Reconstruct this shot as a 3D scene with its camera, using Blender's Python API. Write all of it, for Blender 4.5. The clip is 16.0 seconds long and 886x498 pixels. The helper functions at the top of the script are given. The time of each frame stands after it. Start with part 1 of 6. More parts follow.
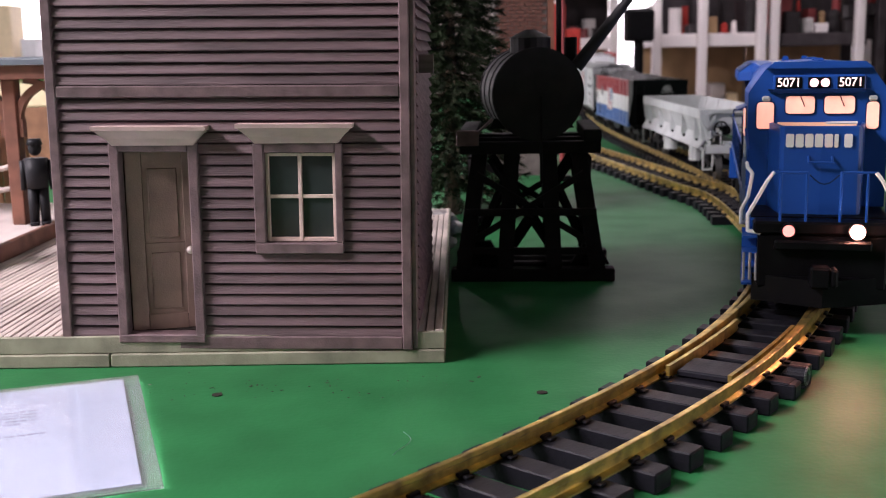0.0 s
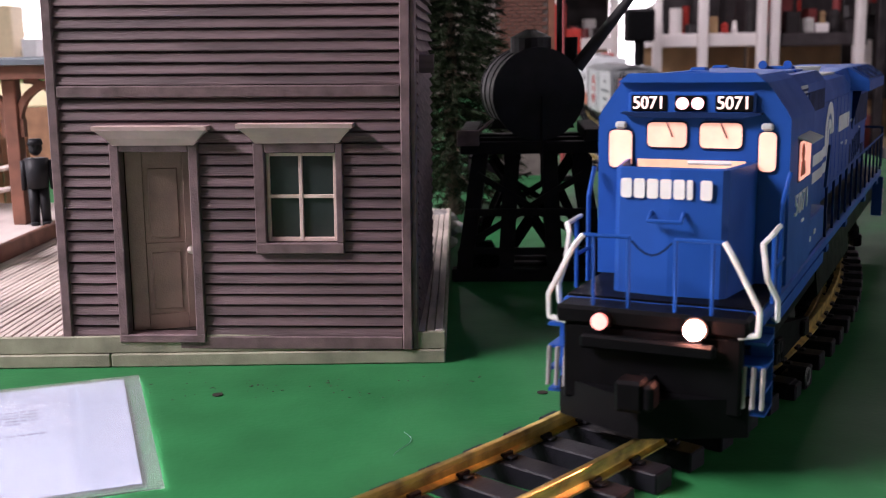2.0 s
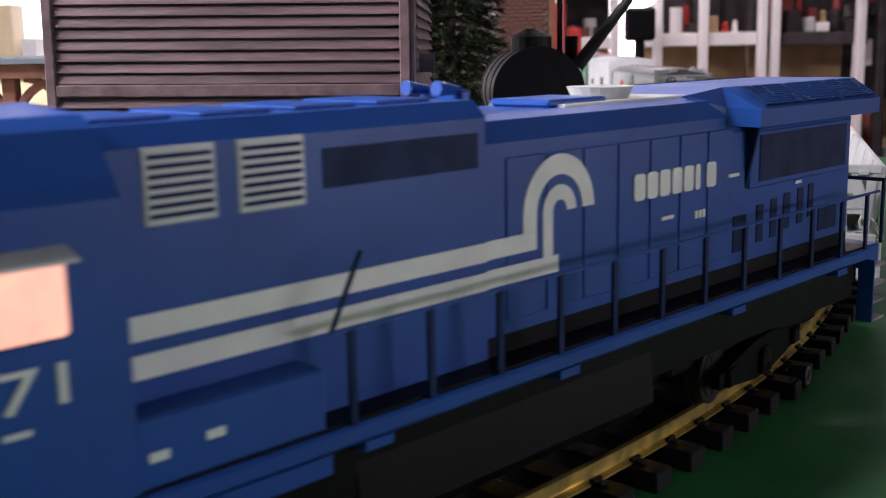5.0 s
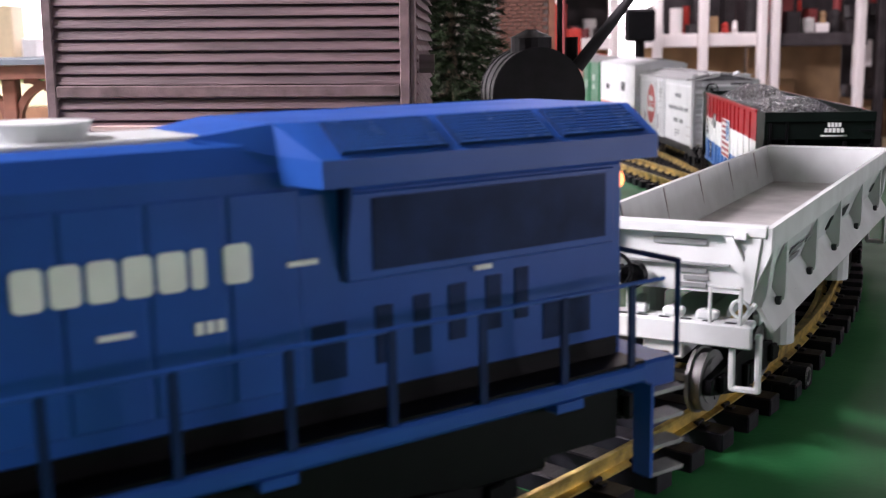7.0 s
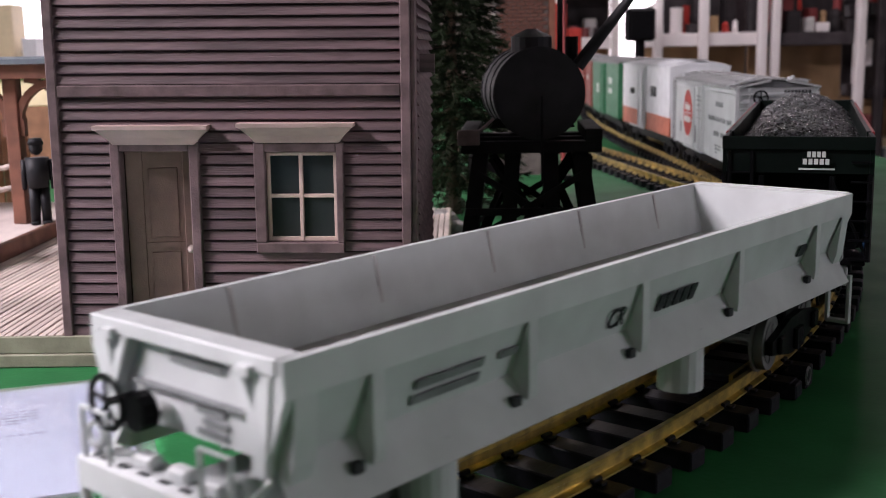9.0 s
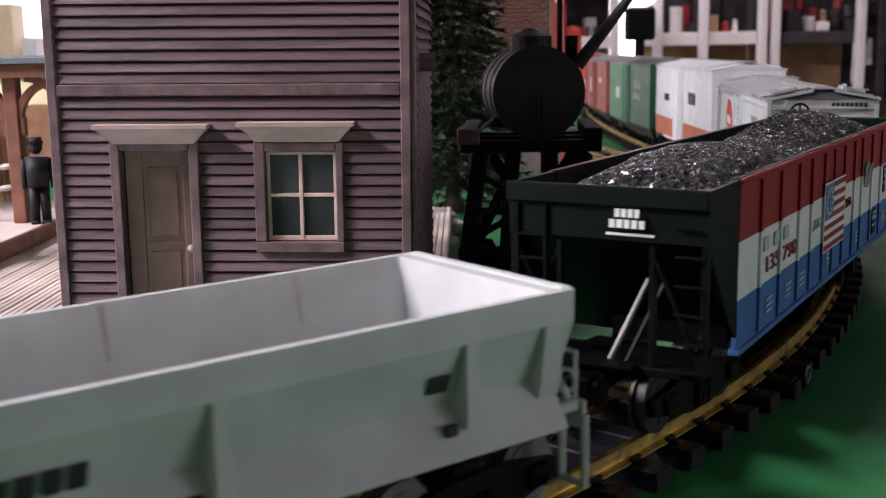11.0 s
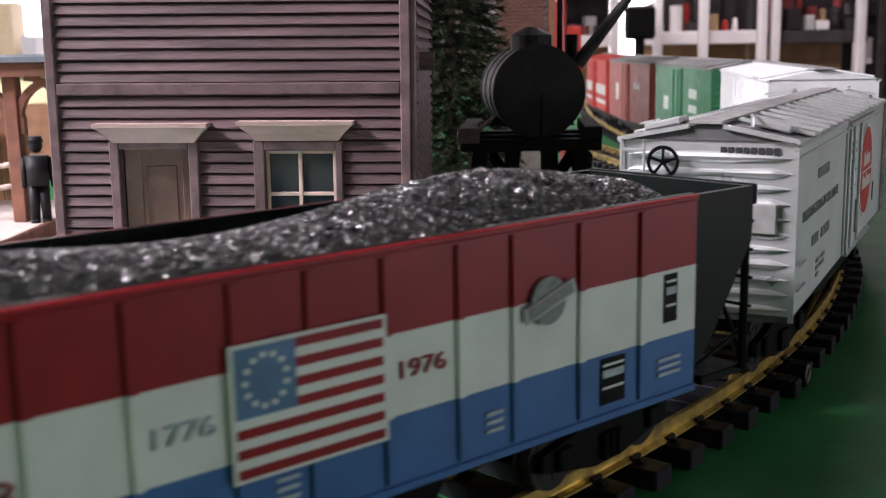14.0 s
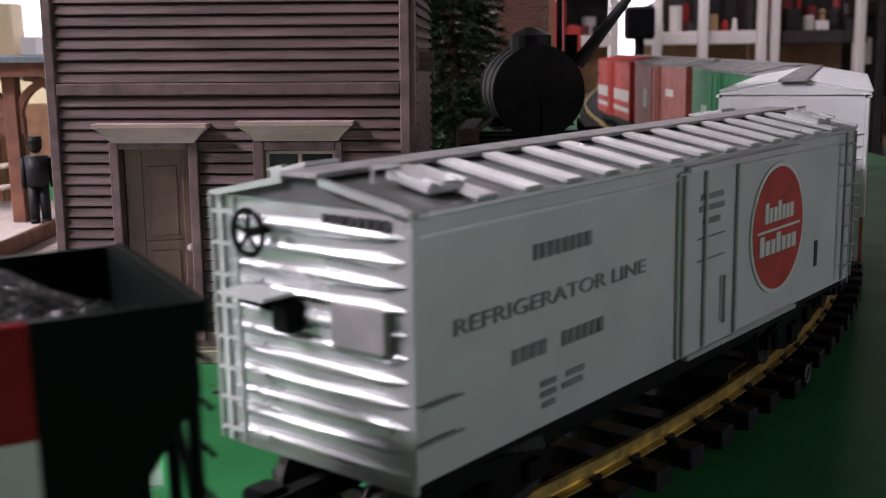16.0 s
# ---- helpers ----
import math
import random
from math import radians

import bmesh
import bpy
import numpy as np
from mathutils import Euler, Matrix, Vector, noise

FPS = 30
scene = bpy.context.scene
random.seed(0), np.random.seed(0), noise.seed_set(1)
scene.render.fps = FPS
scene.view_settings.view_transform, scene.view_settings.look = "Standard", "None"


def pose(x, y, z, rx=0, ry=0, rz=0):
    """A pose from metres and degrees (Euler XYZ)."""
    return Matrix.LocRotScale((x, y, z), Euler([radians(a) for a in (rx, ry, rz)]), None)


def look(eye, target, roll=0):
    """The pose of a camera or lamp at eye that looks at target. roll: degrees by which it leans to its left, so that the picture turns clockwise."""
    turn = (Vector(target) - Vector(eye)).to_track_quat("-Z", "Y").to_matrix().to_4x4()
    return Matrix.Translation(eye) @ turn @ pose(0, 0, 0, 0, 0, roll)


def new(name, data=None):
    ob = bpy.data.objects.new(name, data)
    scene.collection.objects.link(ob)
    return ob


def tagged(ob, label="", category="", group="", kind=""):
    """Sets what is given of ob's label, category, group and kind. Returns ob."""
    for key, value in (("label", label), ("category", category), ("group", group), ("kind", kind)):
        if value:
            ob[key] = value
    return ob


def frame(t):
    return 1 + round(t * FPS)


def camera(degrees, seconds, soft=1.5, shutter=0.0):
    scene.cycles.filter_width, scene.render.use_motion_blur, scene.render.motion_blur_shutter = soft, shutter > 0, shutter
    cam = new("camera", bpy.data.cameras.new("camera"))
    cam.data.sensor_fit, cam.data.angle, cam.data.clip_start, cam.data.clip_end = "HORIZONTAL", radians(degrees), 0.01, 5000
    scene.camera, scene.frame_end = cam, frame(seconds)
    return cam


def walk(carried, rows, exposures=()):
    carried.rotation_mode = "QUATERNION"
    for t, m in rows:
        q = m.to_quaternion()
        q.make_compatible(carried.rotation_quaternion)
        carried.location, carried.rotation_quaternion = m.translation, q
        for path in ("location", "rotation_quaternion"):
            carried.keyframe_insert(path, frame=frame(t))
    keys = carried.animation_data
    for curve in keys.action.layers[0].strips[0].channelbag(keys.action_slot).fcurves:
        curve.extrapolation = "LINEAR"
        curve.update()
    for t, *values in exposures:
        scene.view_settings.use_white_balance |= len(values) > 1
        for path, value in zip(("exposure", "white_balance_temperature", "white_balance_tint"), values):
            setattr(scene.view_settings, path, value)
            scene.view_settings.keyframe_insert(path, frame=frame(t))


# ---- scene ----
# One fixed tripod camera beside a garden-gauge railway table; the table top is z = 0.
cam = camera(44.2, 16.0, soft=1.0, shutter=0.5)
EYE = (0.0, 0.0, 0.1888)


def aim(t, left, down):
    """The tripod head sags a little; left and down are in thousandths of a radian."""
    tilt, turn = 0.1818 + down / 1000, left / 1000
    return (t, look(EYE, (EYE[0] - math.sin(turn) * math.cos(tilt), math.cos(turn) * math.cos(tilt), EYE[2] - math.sin(tilt)), -1.08))


walk(cam, [aim(0, 0, 0), aim(2, 0.5, 0), aim(3, 0.8, 0.5), aim(3.6, 0.8, 1.3), aim(4.4, 0.8, 1.1), aim(6.5, 0.8, 0), aim(8.5, 0.8, 0), aim(9.2, 1.0, 0.8),
           aim(11.5, 0.8, 1.6), aim(12.5, 1.0, 2.8), aim(13, 0.8, 2.8), aim(14, 0.8, 2.3), aim(14.7, 0.5, 1.6), aim(15.5, 0.5, 1.6), aim(16, 0.5, 2.1)],
     exposures=[(0, -0.04, 6300, 27), (2, -0.04, 6300, 27), (3.5, -0.22, 6300, 26), (4.2, -0.15, 6300, 26), (6.3, 0.65, 6300, 27), (7.2, 0.65, 6300, 27), (8.5, 0.05, 6300, 27), (9.2, -0.26, 6300, 26), (11.5, 0.0, 6300, 26), (12.5, 0.22, 6300, 25), (14, 0.25, 6300, 23), (15, 0.1, 6300, 23), (16, -0.48, 6300, 25)])
cam.data.dof.use_dof, cam.data.dof.focus_distance, cam.data.dof.aperture_fstop = True, 0.62, 18.0

# ---- light: daylight through the windows, ceiling tubes in the room, an added low fill
world = bpy.data.worlds.new("room_air")
scene.world = world
world.use_nodes = True
wn = world.node_tree
sky = wn.nodes.new("ShaderNodeTexSky")
sky.sky_type, sky.sun_disc, sky.sun_elevation, sky.sun_rotation = "NISHITA", False, radians(35), radians(120)
wn.links.new(sky.outputs[0], wn.nodes["Background"].inputs[0])
wn.nodes["Background"].inputs[1].default_value = 0.1


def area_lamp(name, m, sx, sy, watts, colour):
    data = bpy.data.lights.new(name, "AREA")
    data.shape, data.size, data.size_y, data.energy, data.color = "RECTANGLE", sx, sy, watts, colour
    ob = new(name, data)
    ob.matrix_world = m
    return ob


area_lamp("ceiling_tube_light", look((-1.95, 0.05, 1.62), (-1.50, 0.19, 0)), 1.25, 0.12, 152, (1.0, 0.95, 0.93))
# low east fill added to brighten the train's near sides, no window known there
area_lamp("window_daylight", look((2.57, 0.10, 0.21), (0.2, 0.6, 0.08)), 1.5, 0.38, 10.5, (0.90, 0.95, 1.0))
area_lamp("window_daylight", look((-2.9, 1.9, 0.75), (0.5, 1.7, 0.0)), 1.6, 1.1, 5.5, (0.93, 0.96, 1.0))
area_lamp("window_daylight", look((-2.0, 5.85, 0.75), (0.0, 0.5, 0.0)), 1.4, 1.2, 3, (0.95, 0.97, 1.0))
area_lamp("ceiling_tube_light", look((-0.7, 4.3, 1.62), (-0.7, 4.3, 0)), 0.15, 1.25, 17, (1.0, 0.93, 0.9))
area_lamp("ceiling_tube_light", look((0.9, 3.6, 1.62), (0.9, 3.6, 0)), 1.25, 0.15, 20, (1.0, 0.93, 0.9))


# ---- materials
def mat(name, col, rough=0.6, metal=0.0, var=0.25, scale=60.0, bump=0.1, fine=900.0, glow=None, power=0.0, rand=0.0, col2=None, coat=0.0, stretch=(1, 1, 1), spec=None):
    m = bpy.data.materials.new(name)
    m.use_nodes = True
    nt = m.node_tree
    b = nt.nodes["Principled BSDF"]
    N, L = nt.nodes.new, nt.links.new
    tc = N("ShaderNodeTexCoord")
    mp = N("ShaderNodeMapping")
    mp.inputs["Scale"].default_value = stretch
    L(tc.outputs["Object"], mp.inputs[0])
    n1, n2 = N("ShaderNodeTexNoise"), N("ShaderNodeTexNoise")
    n1.inputs["Scale"].default_value, n1.inputs["Detail"].default_value = scale, 6
    n2.inputs["Scale"].default_value, n2.inputs["Detail"].default_value = fine, 3
    L(mp.outputs[0], n1.inputs[0])
    L(mp.outputs[0], n2.inputs[0])
    mix = N("ShaderNodeMix")
    mix.data_type = "RGBA"
    c2 = col2 or tuple(c * (1 - var) for c in col)
    mix.inputs[6].default_value = (*[min(1, c * (1 + var * 0.6)) for c in col], 1)
    mix.inputs[7].default_value = (*c2, 1)
    ramp = N("ShaderNodeMapRange")
    ramp.inputs[1].default_value, ramp.inputs[2].default_value = 0.35, 0.68
    L(n1.outputs[0], ramp.inputs[0])
    L(ramp.outputs[0], mix.inputs[0])
    out = mix.outputs[2]
    if rand:
        oi = N("ShaderNodeObjectInfo")
        hs = N("ShaderNodeHueSaturation")
        mr = N("ShaderNodeMapRange")
        mr.inputs[3].default_value, mr.inputs[4].default_value = 1 - rand, 1 + rand
        L(oi.outputs["Random"], mr.inputs[0])
        L(mr.outputs[0], hs.inputs["Value"])
        L(out, hs.inputs["Color"])
        out = hs.outputs[0]
    L(out, b.inputs["Base Color"])
    rr = N("ShaderNodeMapRange")
    rr.inputs[3].default_value, rr.inputs[4].default_value = max(0.03, rough - 0.1), min(1, rough + 0.12)
    L(n1.outputs[0], rr.inputs[0])
    L(rr.outputs[0], b.inputs["Roughness"])
    b.inputs["Metallic"].default_value = metal
    b.inputs["Coat Weight"].default_value = coat
    b.inputs["Specular IOR Level"].default_value = spec if spec is not None else (0.22 if max(col) < 0.05 else 0.5)
    if bump:
        bp = N("ShaderNodeBump")
        bp.inputs["Strength"].default_value, bp.inputs["Distance"].default_value = bump, 0.0006
        L(n2.outputs[0], bp.inputs["Height"])
        L(bp.outputs[0], b.inputs["Normal"])
    if glow:
        b.inputs["Emission Color"].default_value, b.inputs["Emission Strength"].default_value = (*glow, 1), power
    return m


def glass_mat(name, tint=(0.8, 0.85, 0.85), rough=0.05):
    m = bpy.data.materials.new(name)
    m.use_nodes = True
    b = m.node_tree.nodes["Principled BSDF"]
    b.inputs["Base Color"].default_value, b.inputs["Transmission Weight"].default_value, b.inputs["Roughness"].default_value = (*tint, 1), 0.97, rough
    return m


M = dict(
    green=mat("painted_green_table", (0.019, 0.150, 0.048), 0.5, spec=0.14, var=0.18, scale=16, bump=0.3, fine=300),
    siding=mat("weathered_brown_paint", (0.124, 0.078, 0.084), 0.55, var=0.45, scale=110, bump=0.6, fine=700, rand=0.12, stretch=(0.14, 1, 1.8)),
    trim=mat("brown_trim_paint", (0.138, 0.088, 0.092), 0.6, var=0.4, scale=90, bump=0.45, fine=700, rand=0.05),
    door=mat("tan_brown_door_paint", (0.24, 0.155, 0.125), 0.65, var=0.2, scale=55, bump=0.2),
    crown=mat("pale_pink_trim_paint", (0.52, 0.37, 0.345), 0.65, var=0.22, scale=60, bump=0.2, stretch=(0.4, 1, 1)),
    sash=mat("cream_pink_sash_paint", (0.60, 0.45, 0.40), 0.6, var=0.15, scale=80, bump=0.15),
    knob=mat("ivory_knob", (0.6, 0.52, 0.47), 0.35, var=0.05, bump=0),
    deck=mat("weathered_grey_deck_plank", (0.56, 0.48, 0.43), 0.75, var=0.35, scale=40, bump=0.4, rand=0.12, stretch=(2.5, 0.4, 1)),
    slab=mat("mossy_concrete_grey", (0.27, 0.265, 0.19), 0.8, var=0.3, scale=50, bump=0.4, fine=700),
    tie=mat("black_plastic_tie", (0.010, 0.010, 0.014), 0.45, spec=0.16, var=0.3, scale=120, bump=0.3, rand=0.15, stretch=(0.3, 1, 1)),
    brass=mat("tarnished_brass_rail", (0.66, 0.49, 0.13), 0.36, 0.9, var=0.35, scale=70, bump=0.08, col2=(0.26, 0.19, 0.07)),
    steel=mat("grey_steel_screw", (0.35, 0.35, 0.36), 0.3, 0.9, bump=0),
    tower=mat("black_stained_timber", (0.006, 0.005, 0.006), 0.75, var=0.3, scale=70, bump=0.4),
    tank=mat("matt_black_tank", (0.015, 0.014, 0.016), 0.6, var=0.25, scale=60, bump=0.15),
    paper=mat("white_paper", (0.32, 0.36, 0.44), 0.6, var=0.03, bump=0.05),
    ink=mat("grey_blue_ink", (0.05, 0.06, 0.12), 0.7, bump=0),
    blue=mat("glossy_blue_paint", (0.011, 0.068, 0.310), 0.4, var=0.12, scale=30, bump=0.04, spec=0.22),
    darkblue=mat("dark_blue_grille", (0.006, 0.020, 0.075), 0.5, spec=0.1, var=0.3, bump=0.2),
    screenblue=mat("pale_blue_screen_wire", (0.018, 0.075, 0.28), 0.25, var=0.2, bump=0.05),
    palemark=mat("pale_grey_blue_print", (0.30, 0.38, 0.43), 0.55, var=0.2, scale=300, bump=0),
    black=mat("satin_black_plastic", (0.0035, 0.0035, 0.0042), 0.42, spec=0.08, var=0.3, scale=90, bump=0.15),
    white=mat("white_lettering", (0.75, 0.76, 0.74), 0.5, var=0.08, bump=0.02),
    rail_white=mat("white_handrail", (0.72, 0.73, 0.72), 0.4, var=0.1, bump=0),
    warm=mat("lit_cab_window", (0.8, 0.55, 0.4), 0.3, bump=0, glow=(1.0, 0.46, 0.32), power=0.85),
    board=mat("lit_number_board", (0.9, 0.7, 0.6), 0.3, bump=0, glow=(1.0, 0.72, 0.66), power=1.6),
    beam=mat("lit_headlight", (1, 0.9, 0.8), 0.2, bump=0, glow=(1.0, 0.40, 0.26), power=560.0),
    beam_small=mat("lit_twin_headlight", (1, 0.9, 0.8), 0.2, bump=0, glow=(1.0, 0.36, 0.38), power=3.2),
    beam_dim=mat("dim_red_ditch_light", (1, 0.6, 0.5), 0.2, bump=0, glow=(1.0, 0.20, 0.17), power=1.5),
    marker=mat("orange_marker_light", (1, 0.5, 0.2), 0.2, bump=0, glow=(1.0, 0.32, 0.10), power=2.6),
    dump=mat("pale_grey_car_paint", (0.50, 0.535, 0.53), 0.5, var=0.1, scale=40, bump=0.08),
    dumpin=mat("dusty_grey_floor", (0.42, 0.41, 0.40), 0.7, var=0.25, scale=25, bump=0.15),
    grey_mark=mat("grey_lettering", (0.17, 0.185, 0.185), 0.6, bump=0),
    herald=mat("faded_grey_green_print", (0.13, 0.155, 0.15), 0.55, var=0.3, scale=400, bump=0),
    dark_mark=mat("black_lettering", (0.03, 0.033, 0.035), 0.6, bump=0),
    red=mat("deep_red_paint", (0.235, 0.011, 0.015), 0.4, spec=0.22, var=0.15, scale=40, bump=0.06),
    cream=mat("white_side_paint", (0.60, 0.635, 0.61), 0.42, spec=0.22, var=0.08, scale=40, bump=0.05),
    midblue=mat("mid_blue_side_paint", (0.045, 0.125, 0.31), 0.42, spec=0.22, var=0.15, scale=40, bump=0.06),
    flagblue=mat("flag_blue", (0.05, 0.14, 0.27), 0.5, bump=0),
    hopgreen=mat("very_dark_green_paint", (0.003, 0.006, 0.005), 0.4, spec=0.1, var=0.25, scale=50, bump=0.1),
    coal=mat("shiny_coal", (0.011, 0.011, 0.014), 0.26, var=0.4, scale=300, bump=0.3, fine=1400, spec=0.75),
    silver=mat("silver_paint", (0.58, 0.605, 0.615), 0.3, 0.62, var=0.12, scale=40, bump=0.06),
    silver_side=mat("pale_silver_side", (0.47, 0.505, 0.50), 0.45, 0.1, var=0.08, scale=30, bump=0.05),
    roofdark=mat("dark_grey_roof_paint", (0.085, 0.088, 0.092), 0.5, var=0.25, scale=80, bump=0.2),
    roofgrey=mat("grey_roof_walk", (0.25, 0.25, 0.25), 0.6, var=0.25, scale=80, bump=0.4, fine=1500),
    signred=mat("sign_red", (0.42, 0.04, 0.03), 0.5, spec=0.25, bump=0),
    boxwhite=mat("white_boxcar_paint", (0.72, 0.74, 0.76), 0.42, var=0.08, bump=0.05),
    orange=mat("orange_red_paint", (0.50, 0.12, 0.05), 0.45, var=0.15, bump=0.05),
    boxgreen=mat("green_boxcar_paint", (0.03, 0.17, 0.08), 0.45, var=0.15, bump=0.05),
    boxbrown=mat("brown_red_boxcar_paint", (0.27, 0.06, 0.045), 0.5, var=0.2, bump=0.05),
    darkwheel=mat("blackened_wheel_metal", (0.035, 0.033, 0.032), 0.4, 0.5, var=0.3, bump=0.05),
    # tan holds the warm cab light on the recessed nose top
    nosein=mat("warm_lit_tan", (0.42, 0.25, 0.17), 0.5, var=0.15, bump=0.05),
    # glow of the strip added to light the nose recess
    nose_glow=mat("added_nose_glow", (0.9, 0.6, 0.4), 0.4, bump=0, glow=(1.0, 0.45, 0.28), power=0.35),
    wheel=mat("dull_wheel_metal", (0.13, 0.13, 0.128), 0.5, 0.5, var=0.2, bump=0.05),
    needle=mat("dark_fir_needles", (0.012, 0.023, 0.007), 0.7, var=0.5, scale=25, bump=0),
    bark=mat("brown_bark", (0.09, 0.06, 0.04), 0.8, var=0.4, bump=0.5),
    wood_red=mat("red_brown_stained_wood", (0.19, 0.075, 0.045), 0.6, var=0.3, scale=60, bump=0.25),
    roofslate=mat("grey_blue_roof", (0.11, 0.14, 0.165), 0.6, var=0.25, bump=0.2),
    orangewood=mat("orange_brown_boards", (0.30, 0.14, 0.07), 0.6, var=0.3, scale=40, bump=0.2, rand=0.2),
    doll=mat("black_doll_plastic", (0.014, 0.015, 0.018), 0.5, bump=0.1),
    wall=mat("cream_room_wall", (0.20, 0.175, 0.155), 0.8, var=0.1, scale=3, bump=0.05, fine=90),
    floor=mat("grey_room_floor", (0.17, 0.15, 0.13), 0.6, var=0.3, scale=4, bump=0.1, fine=60),
    ceiling=mat("white_room_ceiling", (0.35, 0.34, 0.33), 0.8, var=0.06, scale=3, bump=0.05, fine=90),
    shelf=mat("white_shelf_plastic", (0.74, 0.70, 0.69), 0.5, var=0.06, scale=8, bump=0.03),
    card=mat("brown_carton", (0.36, 0.23, 0.12), 0.75, var=0.2, scale=12, bump=0.1, rand=0.25),
    dark=mat("dark_clutter", (0.035, 0.03, 0.032), 0.55, var=0.4, scale=18, bump=0.2, rand=0.4),
    mar=mat("maroon_clutter", (0.22, 0.035, 0.035), 0.5, var=0.3, scale=14, bump=0.1, rand=0.4),
    pane=mat("bright_window_daylight", (0.9, 0.9, 0.9), 0.4, bump=0, glow=(1.0, 0.95, 0.93), power=4.0),
    tube=mat("lit_ceiling_tube", (1, 1, 1), 0.4, bump=0, glow=(1.0, 0.93, 0.84), power=4.0),
    brick=mat("dark_brick_red", (0.12, 0.05, 0.035), 0.8, var=0.4, scale=70, bump=0.4),
    mortar=mat("grey_mortar", (0.13, 0.11, 0.10), 0.9, bump=0.2),
    glass=glass_mat("clear_sleeve", (0.95, 0.97, 1.0), 0.12),
    wglass=mat("dusky_window_glass", (0.035, 0.045, 0.045), 0.08, var=0.3, scale=20, bump=0.02),
    # near-black that stands for shade inside the house and the screw holes
    void=mat("recess_shade", (0.03, 0.022, 0.018), 0.9, bump=0),
    debris=mat("brown_crumbs", (0.05, 0.035, 0.025), 0.8, bump=0),
)
M["coal"].node_tree.nodes["Principled BSDF"].inputs["IOR"].default_value = 1.75


# ---- mesh helpers
def box(bm, x0, x1, y0, y1, z0, z1, bev=0.0, m=None):
    v = [bm.verts.new((x, y, z)) for x in (x0, x1) for y in (y0, y1) for z in (z0, z1)]
    fs = [bm.faces.new([v[i] for i in q]) for q in ((0, 1, 3, 2), (4, 6, 7, 5), (0, 4, 5, 1), (2, 3, 7, 6), (0, 2, 6, 4), (1, 5, 7, 3))]
    if bev:
        es = list({e for f in fs for e in f.edges})
        r = bmesh.ops.bevel(bm, geom=es, offset=bev, segments=1, affect="EDGES")
        v = list({w for f in r["faces"] for w in f.verts} | {w for w in v if w.is_valid})
    if m is not None:
        bmesh.ops.transform(bm, matrix=m, verts=[w for w in v if w.is_valid])
    return bm


def tube(bm, a, b, r, seg=8, r2=None):
    a, b = Vector(a), Vector(b)
    q = (b - a).to_track_quat("Z", "Y").to_matrix().to_4x4()
    bmesh.ops.create_cone(bm, cap_ends=True, segments=seg, radius1=r, radius2=r if r2 is None else r2, depth=(b - a).length,
                          matrix=Matrix.Translation((a + b) / 2) @ q)
    return bm


def pipe(bm, pts, r, seg=6):
    for a, b in zip(pts, pts[1:]):
        tube(bm, a, b, r, seg)
    for p in pts[1:-1]:
        bmesh.ops.create_icosphere(bm, subdivisions=1, radius=r * 1.02, matrix=Matrix.Translation(p))
    return bm


def prism(bm, prof, lo, hi, axis="x", m=None):
    """A profile of (p, q) pairs pulled along an axis. For x: (y, z); y: (x, z); z: (x, y)."""
    def at(p, q, s):
        return {"x": (s, p, q), "y": (p, s, q), "z": (p, q, s)}[axis]
    a = [bm.verts.new(at(p, q, lo)) for p, q in prof]
    b = [bm.verts.new(at(p, q, hi)) for p, q in prof]
    bm.faces.new(a)
    bm.faces.new(b[::-1])
    n = len(prof)
    for i in range(n):
        bm.faces.new((a[i], b[i], b[(i + 1) % n], a[(i + 1) % n]))
    if m is not None:
        bmesh.ops.transform(bm, matrix=m, verts=a + b)
    return bm


def mesh_of(name, bm, material, smooth=False):
    bmesh.ops.recalc_face_normals(bm, faces=bm.faces)
    me = bpy.data.meshes.new(name)
    bm.to_mesh(me)
    bm.free()
    me.materials.append(material)
    if smooth:
        for p in me.polygons:
            p.use_smooth = True
    return me


def part(name, bm, material, parent=None, label="", smooth=False):
    me = mesh_of(name, bm, material, smooth)
    ob = new(name, me)
    if parent is not None:
        ob.parent = parent
    if label:
        ob["label"] = label
    return ob


def thing(name, m, label, category, group="", kind=""):
    ob = new(name)
    ob.empty_display_size = 0.02
    ob.matrix_world = m
    return tagged(ob, label, category, group, kind)


def nb():
    return bmesh.new()


def writing(text, size, material, parent, m, name="lettering", label="", width=None, thick=0.0003):
    """Flat letters as a mesh; width stretches the line to its true length."""
    cu = bpy.data.curves.new("letters", "FONT")
    cu.body, cu.size, cu.extrude, cu.align_x, cu.align_y = text, size, thick, "CENTER", "CENTER"
    tmp = new("letters", cu)
    bpy.context.view_layer.update()
    me = bpy.data.meshes.new_from_object(tmp.evaluated_get(bpy.context.evaluated_depsgraph_get()))
    bpy.data.objects.remove(tmp)
    if width:
        xs = [v.co.x for v in me.vertices]
        k = width / (max(xs) - min(xs))
        for v in me.vertices:
            v.co.x *= k
    me.transform(m)
    me.materials.clear()
    me.materials.append(material)
    ob = new(name, me)
    ob.parent = parent
    if label:
        ob["label"] = label
    return ob


# a pose that lays writing on a car's left side (faces +y)
def on_left(x, y, z):
    return pose(x, y, z, 90, 0, 180)


